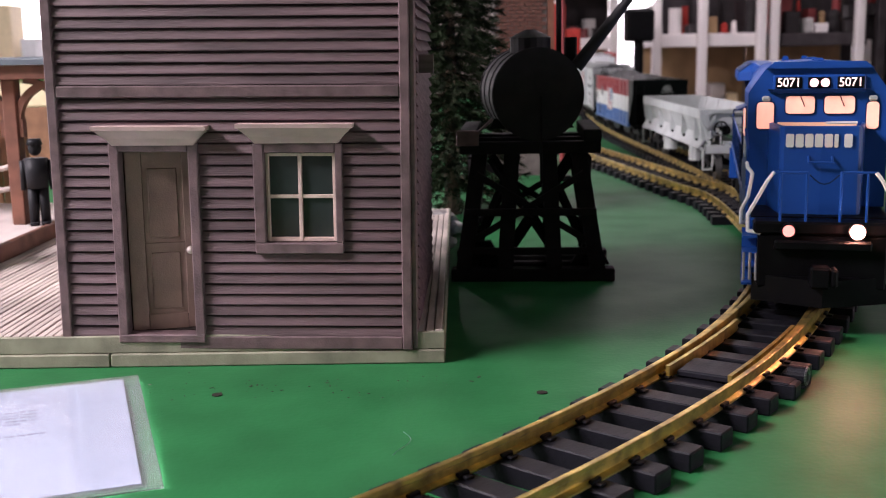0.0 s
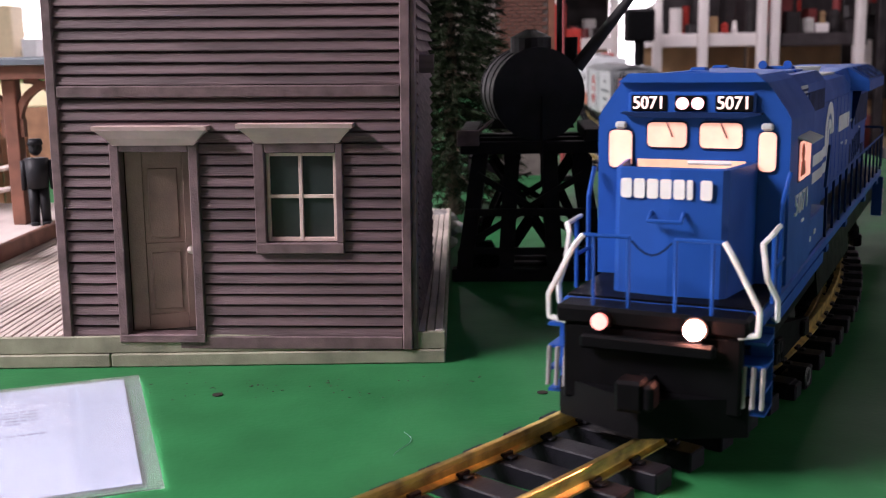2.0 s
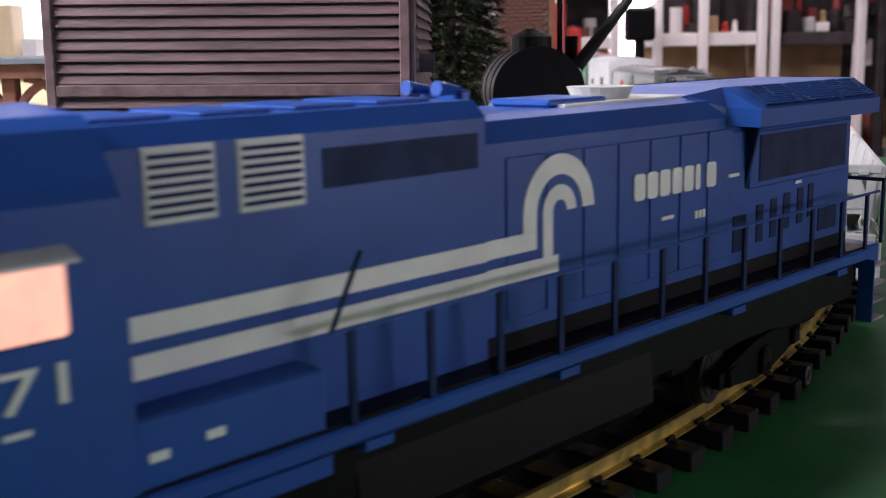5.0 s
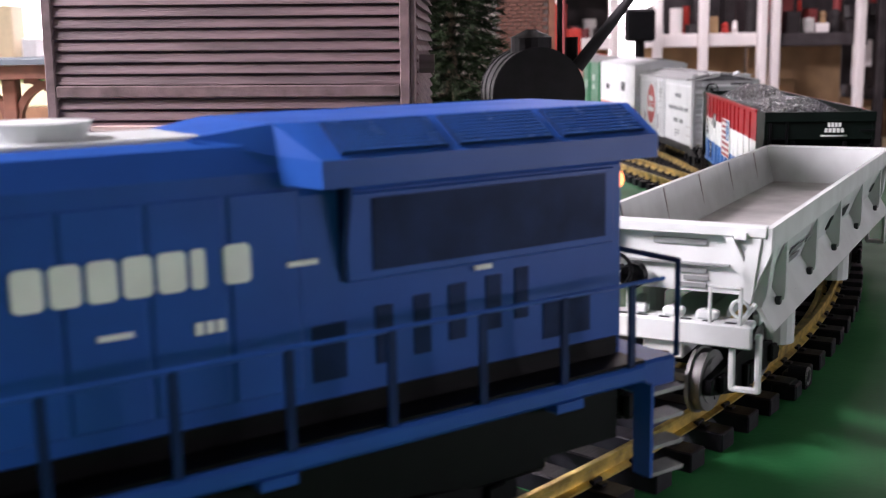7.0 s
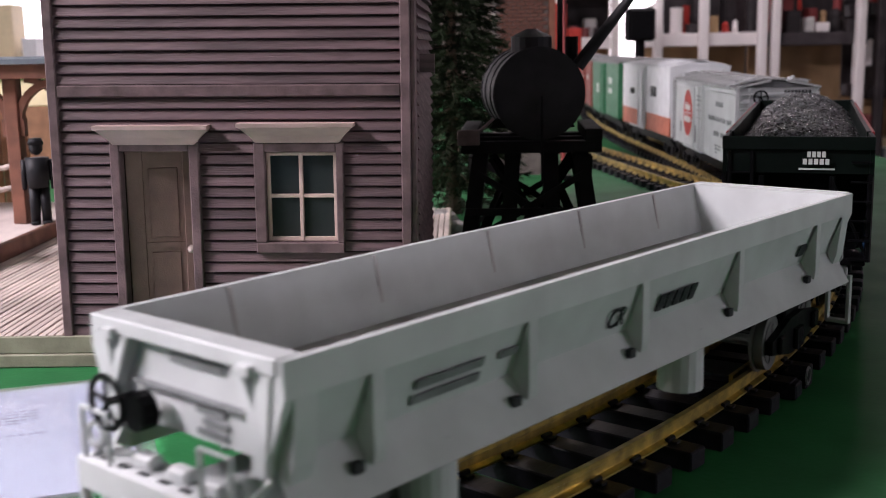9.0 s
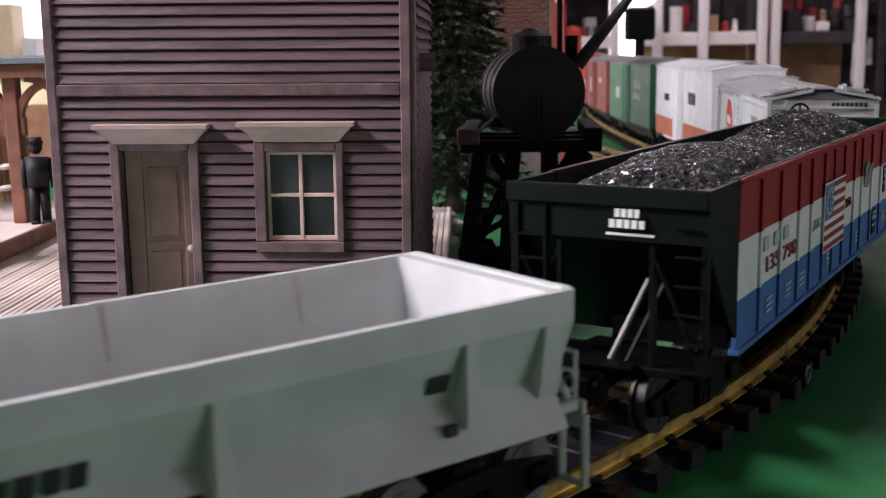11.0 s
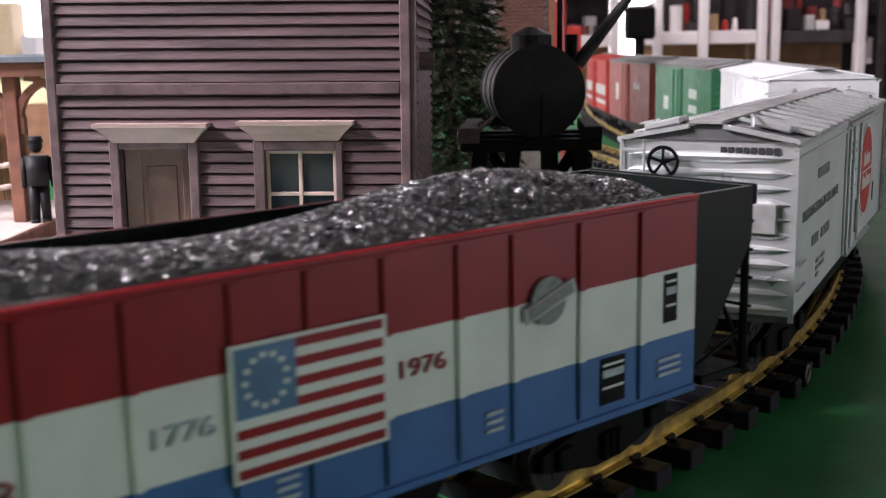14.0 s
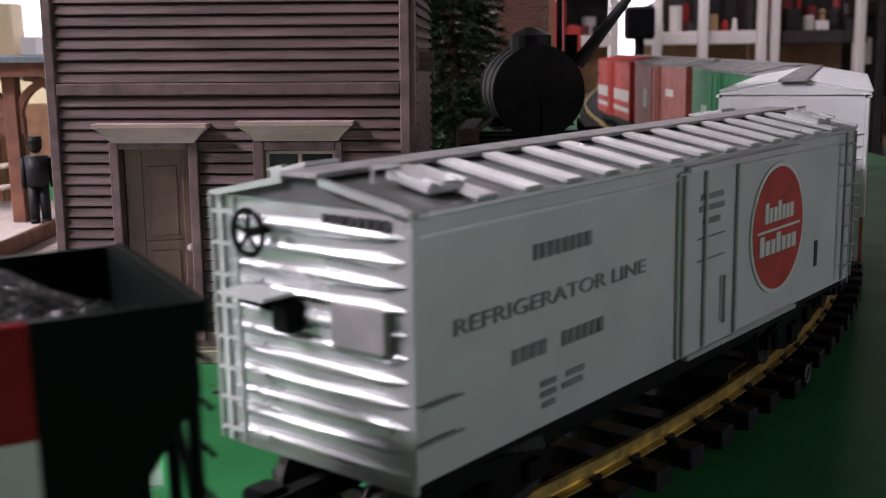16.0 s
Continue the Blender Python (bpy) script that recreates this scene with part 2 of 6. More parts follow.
# ---- the line of the track: curvature along its length, s = 0 at the turnout
KNOT_S = (-4.0, -2.5, -2.0, -1.5, -1.0, -0.64, -0.54, -0.5, -0.3, -0.1, 0.1, 0.3, 0.5, 0.8, 3.0)
KNOT_K = (0.0, 0.116, 0.116, 0.138, -0.167, -0.122, -0.85, -0.863, -0.788, -0.778, -0.838, -0.631, -0.827, -0.825, -0.815)
GRID = np.linspace(-4.0, 3.0, 1401)
kk = np.interp(GRID, KNOT_S, KNOT_K)
th = np.concatenate([[0], np.cumsum((kk[1:] + kk[:-1]) / 2 * 0.005)])
i0 = 800
th = th - th[i0] - 2.1107
px = np.concatenate([[0], np.cumsum((np.cos(th[1:]) + np.cos(th[:-1])) / 2 * 0.005)])
py = np.concatenate([[0], np.cumsum((np.sin(th[1:]) + np.sin(th[:-1])) / 2 * 0.005)])
px, py = px - px[i0] + 0.1904, py - py[i0] + 0.6464


def line_at(s):
    return float(np.interp(s, GRID, px)), float(np.interp(s, GRID, py)), float(np.interp(s, GRID, th))


RUN = (-0.3775, -0.2415, -0.1045, 0.0314, 0.1632, 0.2959, 0.4284, 0.5601, 0.6895, 0.8281, 0.9661, 1.1084, 1.2519, 1.3903, 1.5284, 1.6596, 1.7923)


def run(t):
    return float(np.interp(t, range(17), RUN))


def car_pose(s, half):
    ax, ay, _ = line_at(s + half)
    bx, by, _ = line_at(s - half)
    return pose((ax + bx) / 2, (ay + by) / 2, 0, 0, 0, math.degrees(math.atan2(ay - by, ax - bx)))


# ---- the room
def room():
    part_s = lambda name, bm, m: tagged(part(name, bm, m), kind="structure")
    bm = box(nb(), -3.0, 2.6, -2.2, 6.0, -0.90, -0.86)
    tagged(part_s("floor", bm, M["floor"]), "grey concrete floor of the club room")
    tagged(part_s("ceiling", box(nb(), -3.0, 2.6, -2.2, 6.0, 1.7, 1.75), M["ceiling"]), "plain white ceiling of the room")
    tagged(part_s("wall_south", box(nb(), -3.0, 2.6, -2.3, -2.2, -0.86, 1.7), M["wall"]), "cream painted room wall without openings")
    # the gap in this wall is cut only for the added fill panel
    bm = nb()
    box(bm, 2.6, 2.7, -2.3, -0.65, -0.86, 1.7)
    box(bm, 2.6, 2.7, 0.85, 6.1, -0.86, 1.7)
    box(bm, 2.6, 2.7, -0.65, 0.85, -0.86, 0.02)
    box(bm, 2.6, 2.7, -0.65, 0.85, 0.40, 1.7)
    tagged(part_s("wall_east", bm, M["wall"]), "cream painted room wall with a gap for the fill panel")
    # west wall with a wide window
    bm = nb()
    box(bm, -3.1, -3.0, -2.3, 0.3, -0.86, 1.7)
    box(bm, -3.1, -3.0, 2.1, 6.1, -0.86, 1.7)
    box(bm, -3.1, -3.0, 0.3, 2.1, -0.86, 0.1)
    box(bm, -3.1, -3.0, 0.3, 2.1, 1.35, 1.7)
    tagged(part_s("wall_west", bm, M["wall"]), "cream painted room wall with a window opening")
    # north wall with windows
    bm = nb()
    box(bm, -3.0, -2.8, 6.0, 6.1, -0.86, 1.7)
    box(bm, -1.2, 0.55, 6.0, 6.1, -0.86, 1.7)
    box(bm, 1.25, 2.6, 6.0, 6.1, -0.86, 1.7)
    for a, b in ((-2.8, -1.2), (0.55, 1.25)):
        box(bm, a, b, 6.0, 6.1, -0.86, -0.15)
        box(bm, a, b, 6.0, 6.1, 1.35, 1.7)
    tagged(part_s("wall_north", bm, M["wall"]), "cream painted room wall with two window openings")
    for i, (x0, x1, y0, y1) in enumerate(((-2.8, -1.2, 6.03, 6.06), (0.55, 1.25, 6.03, 6.06))):
        w = thing("window_%d" % (i + 1), pose(0, 0, 0), "bright daylit window in a pale frame", "window", kind="structure")
        part("pane", box(nb(), x0 + 0.03, x1 - 0.03, y0 + 0.01, y1, -0.12, 1.32), M["pane"], w)
        fr = nb()
        for a in (x0, (x0 + x1) / 2 - 0.015, x1 - 0.03):
            box(fr, a, a + 0.03, y0 - 0.03, y0 + 0.005, -0.15, 1.35)
        box(fr, x0, x1, y0 - 0.03, y0 + 0.004, -0.15, -0.12)
        box(fr, x0, x1, y0 - 0.03, y0 + 0.004, 1.32, 1.35)
        part("frame", fr, M["shelf"], w)
    w = thing("window_3", pose(0, 0, 0), "bright daylit window in a pale frame", "window", kind="structure")
    part("pane", box(nb(), -3.06, -3.04, 0.33, 2.07, 0.13, 1.32), M["pane"], w)
    fr = nb()
    for a in (0.3, 1.185, 2.07):
        box(fr, -3.04, -3.0, a, a + 0.03, 0.1, 1.35)
    part("frame", fr, M["shelf"], w)
    for x, y, sx, sy in ((-1.95, 0.05, 1.25, 0.15), (-0.7, 4.3, 0.15, 1.25), (0.9, 3.6, 1.25, 0.15)):
        f = thing("ceiling_light", pose(x, y, 1.7), "white ceiling light with a lit tube", "ceiling light", "ceiling lights")
        part("housing", box(nb(), -sx / 2 - 0.02, sx / 2 + 0.02, -sy / 2 - 0.02, sy / 2 + 0.02, -0.035, 0.0, 0.006), M["shelf"], f)
        if sx > sy:
            part("tube", tube(nb(), (-sx / 2, 0, -0.055), (sx / 2, 0, -0.055), 0.013, 12), M["tube"], f)
        else:
            part("tube", tube(nb(), (0, -sy / 2, -0.055), (0, sy / 2, -0.055), 0.013, 12), M["tube"], f)

    # glowing panel added where the low east fill stands
    w = thing("window_4", pose(0, 0, 0), "glowing panel added for the low fill light", "window", kind="structure")
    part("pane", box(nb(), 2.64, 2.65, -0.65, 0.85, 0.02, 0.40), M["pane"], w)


room()


def layout_table():
    t = thing("layout_table", pose(0, 0, 0), "large green-painted plywood railway table", "table", kind="structure")
    part("tabletop", box(nb(), -2.0, 0.72, -0.35, 4.2, -0.02, 0.0, 0.002), M["green"], t, "green-painted table top with scuffs")
    for x in (-1.9, 0.6):
        for y in (-0.25, 1.9, 4.1):
            part("leg", box(nb(), x, x + 0.07, y, y + 0.07, -0.86, -0.021, 0.003), M["orangewood"], t)
    part("apron", box(nb(), 0.66, 0.68, -0.3, 4.15, -0.12, -0.021), M["orangewood"], t)


layout_table()


# ---- the station house
HOUSE = pose(-0.2435, 0.6559, 0.0013, 0, 0.7, -2.1)
PLATFORM = pose(-0.2424, 0.6462, 0, 0, 0, -1.0)
X0, X1, Z0, Z1, DEPTH = 0.0096, 0.2240, 0.0105, 0.305, 0.20


def station_house():
    h = thing("station_house", HOUSE, "weathered brown clapboard model station house with door ajar", "model house")
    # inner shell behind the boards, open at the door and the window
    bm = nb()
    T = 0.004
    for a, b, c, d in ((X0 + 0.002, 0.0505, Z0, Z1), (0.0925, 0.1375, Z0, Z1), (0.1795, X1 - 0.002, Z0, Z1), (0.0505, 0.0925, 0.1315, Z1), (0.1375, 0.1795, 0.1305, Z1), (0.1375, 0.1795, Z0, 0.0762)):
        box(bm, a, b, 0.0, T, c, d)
    # shell colour is near-black to hold the shade indoors
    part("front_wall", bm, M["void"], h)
    part("side_wall", box(nb(), X0, X0 + T, T, DEPTH, Z0, Z1), M["siding"], h)
    part("side_wall", box(nb(), X1 - T, X1 - 0.0005, T, DEPTH, Z0, Z1), M["siding"], h)
    part("back_wall", box(nb(), X0 + T, X1 - T, DEPTH - T, DEPTH, Z0, Z1), M["siding"], h)
    # floor is near-black for the same indoor shade
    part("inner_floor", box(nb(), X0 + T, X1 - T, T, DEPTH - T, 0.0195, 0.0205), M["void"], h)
    rf = nb()
    prism(rf, [(X0 - 0.015, Z1 - 0.002), (X1 + 0.015, Z1 - 0.002), ((X0 + X1) / 2, Z1 + 0.07)], -0.015, DEPTH + 0.015, "y")
    part("roof", rf, M["roofslate"], h)

    # clapboards: wedge section, thick at the lower edge
    def board(x0, x1, z, hgt, parent=h, side=False):
        bm = nb()
        if not side:
            prism(bm, [(-0.0056, z), (-0.0055, z + 0.0008), (-0.0040, z + hgt * 0.80), (-0.0006, z + hgt * 0.84), (-0.0004, z + hgt), (0.0, z + hgt), (0.0, z)], x0, x1, "x")
        else:
            prism(bm, [(X1 + 0.0044, z), (X1 + 0.0004, z + hgt + 0.001), (X1 - 0.0005, z + hgt + 0.001), (X1 - 0.0005, z)], x0, x1, "y")
        return part("clapboard", bm, M["siding"], parent)

    pitch = (0.163 - 0.0187) / 22
    a, b = X0 + 0.0055, X1 - 0.0055
    for i in range(22):
        z = 0.0187 + i * pitch
        blocks = [(0.0455, 0.0975)] if z < 0.138 else []
        if 0.0655 < z < 0.1385:
            blocks.append((0.1310, 0.1835))
        x = a
        for c, d in blocks:
            board(x, c, z, pitch)
            x = d
        board(x, b, z, pitch)
    for i in range(20):
        board(a, b, 0.1705 + i * pitch, pitch)
    for i in range(42):
        board(0.008, DEPTH - 0.006, 0.0187 + i * pitch, pitch, side=True)
    # corner boards, sill, belt
    t = lambda *q: part("corner_board", box(nb(), *q, 0.0006), M["trim"], h)
    t(X0, X0 + 0.0058, -0.0072, 0.0, Z0, Z1)
    t(X1 - 0.0058, X1, -0.0072, 0.0, Z0, Z1)
    t(X1, X1 + 0.0032, -0.0052, 0.008, Z0, Z1)
    part("sill_board", box(nb(), X0 + 0.0058, X1 - 0.0058, -0.0066, 0.0, Z0, 0.0185, 0.0006), M["trim"], h)
    part("belt_board", box(nb(), X0 + 0.0058, X1 - 0.0058, -0.0072, 0.0, 0.1630, 0.1700, 0.0007), M["trim"], h)

    # door
    d = part("door_frame", (lambda bm: (box(bm, 0.0450, 0.0508, -0.0082, 0.001, 0.0178, 0.1365, 0.0006), box(bm, 0.0922, 0.0980, -0.0082, 0.001, 0.0178, 0.1365, 0.0006),
                                        box(bm, 0.0508, 0.0922, -0.0080, 0.001, 0.1312, 0.1365, 0.0006), box(bm, 0.0450, 0.0980, -0.0084, 0.004, 0.0148, 0.0200, 0.0006), bm)[-1])(nb()), M["trim"], h)
    leaf = new("door")
    leaf.parent = h
    leaf.matrix_basis = pose(0.0512, 0.0012, 0.0, 0, 0, 15)
    leaf["label"] = "tan brown two-panel door standing ajar"
    L, zb, zt = 0.0408, 0.0205, 0.1308
    for a, b in ((0.0, 0.0100), (L - 0.0075, L)):
        part("stile", box(nb(), a, b, -0.0016, 0.0012, zb, zt, 0.0004), M["door"], leaf)
    for c, e in ((zb, zb + 0.0095), (0.0715, 0.0745), (zt - 0.0075, zt)):
        part("rail", box(nb(), 0.0101, L - 0.0076, -0.0016, 0.0012, c, e), M["door"], leaf)
    for c, e in ((zb + 0.0095, 0.0715), (0.0745, zt - 0.0075)):
        bm = nb()
        box(bm, 0.0100, L - 0.0075, -0.0004, 0.0008, c, e)
        box(bm, 0.0128, L - 0.0105, -0.0011, 0.0, c + 0.0030, e - 0.0030, 0.0005)
        part("panel", bm, M["door"], leaf)
    bm = nb()
    bmesh.ops.create_uvsphere(bm, u_segments=12, v_segments=8, radius=0.0026, matrix=Matrix.Translation((L - 0.0042, -0.0048, 0.0700)))
    tube(bm, (L - 0.0042, -0.0048, 0.0700), (L - 0.0042, -0.001, 0.0700), 0.0012)
    part("knob", bm, M["knob"], leaf, "ivory round knob", True)

    # crowns over door and window
    def crown(x0, x1, z0, z1):
        bm = nb()
        n = x1 - x0
        steps = ((0.0, -0.0088, 0.0095), (0.35, -0.0105, 0.0062), (0.75, -0.0150, 0.0015), (0.80, -0.0160, 0.0), (1.0, -0.0165, 0.0))
        rings = []
        for f, y, inset in steps:
            z = z0 + (z1 - z0) * f
            rings.append([bm.verts.new(p) for p in ((x0 + inset, y, z), (x1 - inset, y, z), (x1 - inset, 0, z), (x0 + inset, 0, z))])
        for r, s in zip(rings, rings[1:]):
            for i in range(4):
                bm.faces.new((r[i], r[(i + 1) % 4], s[(i + 1) % 4], s[i]))
        bm.faces.new(rings[0])
        bm.faces.new(rings[-1][::-1])
        part("crown_moulding", bm, M["crown"], h, "pale pink weathered crown moulding")

    crown(0.0380, 0.1056, 0.1352, 0.1468)
    crown(0.1228, 0.1910, 0.1362, 0.1480)

    # window
    w = part("window_frame", (lambda bm: (box(bm, 0.1308, 0.1374, -0.0082, 0.001, 0.0765, 0.1362, 0.0006), box(bm, 0.1796, 0.1838, -0.0082, 0.001, 0.0765, 0.1362, 0.0006),
                                          box(bm, 0.1374, 0.1796, -0.0080, 0.001, 0.1304, 0.1362, 0.0006), box(bm, 0.1308, 0.1838, -0.0085, 0.001, 0.0700, 0.0765, 0.0006), bm)[-1])(nb()), M["trim"], h)
    bm = nb()
    for a, b, c, e in ((0.1376, 0.1396, 0.0770, 0.1300), (0.1775, 0.1794, 0.0770, 0.1300), (0.1569, 0.1592, 0.0770, 0.1300)):
        box(bm, a, b, -0.0040, 0.0, c, e, 0.0003)
    for c, e in ((0.0768, 0.0794), (0.1282, 0.1302), (0.1030, 0.1052)):
        box(bm, 0.1378, 0.1792, -0.0036, 0.0004, c, e, 0.0003)
    part("sash", bm, M["sash"], w, "cream pink four-light sash")
    for a, b in ((0.1396, 0.1569), (0.1592, 0.1775)):
        for c, e in ((0.0794, 0.1030), (0.1052, 0.1282)):
            part("pane", box(nb(), a, b, -0.0014, -0.0006, c, e), M["wglass"], w)
    part("bracket", box(nb(), X1 + 0.004, X1 + 0.013, 0.02, 0.024, 0.176, 0.187), M["siding"], h)


station_house()


def station_platform():
    p = thing("station_platform", PLATFORM, "grey plank model station platform on mossy base", "platform")
    for a, b, z in ((-0.62, -0.1601, 0.0), (-0.1599, 0.0372, 0.0), (0.0376, 0.2425, 0.0)):
        part("base_slab", box(nb(), a, b, 0.0, 0.52, z, 0.0085, 0.0008), M["slab"], p)
    part("rim", box(nb(), -0.62, 0.2425, 0.0015, 0.004, 0.0086, 0.0195, 0.0006), M["slab"], p)
    part("rim", box(nb(), 0.2400, 0.2425, 0.0041, 0.52, 0.0086, 0.0195, 0.0006), M["slab"], p)
    part("deck_bed", box(nb(), -0.62, 0.2398, 0.0042, 0.52, 0.0086, 0.0172), M["slab"], p)
    # upper deck is paler than the planks: window light put into its colour
    part("upper_deck", box(nb(), -0.50, -0.1345, 0.06, 0.52, 0.0197, 0.0330, 0.001), M["palefloor"], p, "upper deck with window light in its pale colour")
    part("upper_deck_edge", box(nb(), -0.1344, -0.1290, 0.06, 0.52, 0.0197, 0.0345, 0.001), M["wood_red"], p, "brown deck edge beam")
    # planks run away from the front edge
    pm = {}
    x, i = -0.32, 0
    while x < 0.2385:
        if not (0.012 < x < 0.219):
            w = 0.0052
            if "m" not in pm:
                pm["m"] = mesh_of("plank", box(nb(), 0, w - 0.0008, 0.0045, 0.518, 0.0173, 0.0196, 0.0004), M["deck"])
            ob = new("plank", pm["m"])
            ob.parent = p
            ob.matrix_basis = pose(x, 0, 0.0002 * ((i * 7) % 3))
        x += 0.0052
        i += 1


# deck boards lightened for the window light that falls on them
M["palefloor"] = mat("window_lit_boards", (0.66, 0.58, 0.54), 0.7, var=0.2, scale=40, bump=0.3, stretch=(1, 0.3, 1))
station_platform()


# ---- track
def sweep(bm, pts, prof):
    """Pull a profile of (offset to the left, height) along a line of (x, y, heading)."""
    prev = None
    for x, y, a in pts:
        nx, ny = -math.sin(a), math.cos(a)
        ring = [bm.verts.new((x + nx * o, y + ny * o, z)) for o, z in prof]
        if prev:
            for i in range(len(prof)):
                j = (i + 1) % len(prof)
                bm.faces.new((prev[i], prev[j], ring[j], ring[i]))
        else:
            bm.faces.new(ring[::-1])
        prev = ring
    bm.faces.new(prev)


def rail_profile(o, w=1.0):
    return [(o - 0.0036, 0.0092), (o + 0.0036, 0.0092), (o + 0.0036, 0.0101), (o + 0.0009, 0.0112), (o + 0.0009, 0.0146), (o + 0.0016, 0.0152), (o + 0.0016, 0.0172),
            (o + 0.0012, 0.0175), (o - 0.0012, 0.0175), (o - 0.0016, 0.0172), (o - 0.0016, 0.0152), (o - 0.0009, 0.0146), (o - 0.0009, 0.0112), (o - 0.0036, 0.0101)]


GAUGE = 0.0237


def spline(pts, n=80):
    """Points and headings along a smooth line through the given places."""
    P = [Vector(p) for p in pts]
    out = []
    for i in range(len(P) - 1):
        a, b, c, d = P[max(0, i - 1)], P[i], P[i + 1], P[min(len(P) - 1, i + 2)]
        for k in range(n // (len(P) - 1)):
            u = k / (n // (len(P) - 1))
            out.append(0.5 * ((2 * b) + (c - a) * u + (2 * a - 5 * b + 4 * c - d) * u * u + (3 * b - a - 3 * c + d) * u ** 3))
    out.append(P[-1])
    res = []
    for i, p in enumerate(out):
        q = out[min(i + 1, len(out) - 1)] - out[max(i - 1, 0)]
        res.append((p.x, p.y, math.atan2(q.y, q.x)))
    return res


def tie_meshes():
    bm = nb()
    box(bm, -0.0068, 0.0068, -0.0415, 0.0415, 0.0, 0.0092, 0.0007)
    tie = mesh_of("tie", bm, M["tie"])
    bm = nb()
    for o in (-GAUGE, GAUGE):
        for s in (-1, 1):
            box(bm, -0.0036, 0.0036, o + s * 0.0030 - 0.0012, o + s * 0.0030 + 0.0012, 0.0093, 0.0118, 0.0005)
            box(bm, -0.0022, 0.0022, o + s * 0.0058 - 0.0018, o + s * 0.0058 + 0.0018, 0.0093, 0.0106, 0.0004)
    return tie, mesh_of("spike", bm, M["tie"])


TIE, SPIKE = tie_meshes()


def lay_track(name, pts, label, pitch, skip=None):
    tr = thing(name, pose(0, 0, 0), label, "model track", "tracks", "structure")
    for o in (-GAUGE, GAUGE):
        bm = nb()
        sweep(bm, pts, rail_profile(o))
        part("rail", bm, M["brass"], tr, "tarnished brass rail")
    d, want = 0.0, 0.0
    for (x, y, a), (x2, y2, a2) in zip(pts, pts[1:]):
        d += math.hypot(x2 - x, y2 - y)
        if d >= want:
            want += pitch
            if skip and skip(x, y):
                continue
            for me in (TIE, SPIKE):
                ob = new("tie" if me is TIE else "spike", me)
                ob.parent = tr
                ob.matrix_basis = pose(x, y, 0, 0, 0, math.degrees(a) + random.uniform(-1, 1))
    return tr


MAIN = [line_at(s) for s in np.arange(-3.891, 1.5, 0.01)]
main_track = lay_track("main_track", MAIN, "brass-railed curved garden railway track on black ties", 0.0298)


def branch_line():
    """The branch leaves the main line on the inside of the curve."""
    near = []
    for s in np.arange(0.08, -0.42, -0.01):
        x, y, a = line_at(s)
        gap = 0.028 * ((0.1 - s) / 0.52) ** 1.6
        near.append((x + math.sin(a) * gap, y - math.cos(a) * gap, a + math.pi))
    far = spline([near[-1][:2], (0.334, 1.25), (0.314, 1.40), (0.270, 1.73), (0.205, 2.2), (0.13, 2.75)], 170)
    return near[:-1] + far


BRANCH = branch_line()
lay_track("branch_track", BRANCH, "brass-railed branch track leaving the turnout", 0.0298, lambda x, y: y < 1.13).location.z = -0.0004


def turnout_bits():
    t = thing("turnout_points", pose(0, 0, 0), "brass switch rails and black throw bar of a turnout", "track switch")
    for o in (GAUGE - 0.0062, -GAUGE + 0.0062):
        pts = [line_at(s) for s in np.arange(-0.02, 0.105, 0.01)]
        bm = nb()
        sweep(bm, pts, [(o - 0.0011, 0.0095), (o + 0.0011, 0.0095), (o + 0.0011, 0.0165), (o - 0.0011, 0.0165)])
        part("guard_rail", bm, M["brass"], t)
    x, y, a = line_at(0.028)
    m = pose(x, y, 0, 0, 0, math.degrees(a))
    b = part("cover_plate", box(nb(), 0.038, 0.066, -0.0165, 0.0150, 0.0094, 0.0135, 0.001), M["tie"], t)
    b.matrix_basis = m
    for x0, x1, y1 in ((0.016, 0.028, 0.0440), (0.038, 0.050, 0.0440)):
        b = part("throw_bar", box(nb(), x0, x1, 0.0300, y1, 0.0001, 0.0088, 0.001), M["tie"], t)
        b.matrix_basis = m
    bm = tube(nb(), (0.026, 0.034, 0.0078), (0.026, 0.0435, 0.0078), 0.0052, 18)
    b = part("throw_knob", bm, M["tie"], t)
    b.matrix_basis = m
    b2 = part("knob_rim", (lambda bm: (arc_ring(bm, (0.026, 0.0437, 0.0078), 0.0044, 0.0009), bm)[-1])(nb()), M["steel"], t, "round metal rim")
    b2.matrix_basis = m


def arc_ring(bm, c, r, w):
    for k in range(18):
        a, b = k * math.tau / 18, (k + 1) * math.tau / 18
        tube(bm, (c[0] + r * math.cos(a), c[1], c[2] + r * math.sin(a)), (c[0] + r * math.cos(b), c[1], c[2] + r * math.sin(b)), w, 6)


turnout_bits()


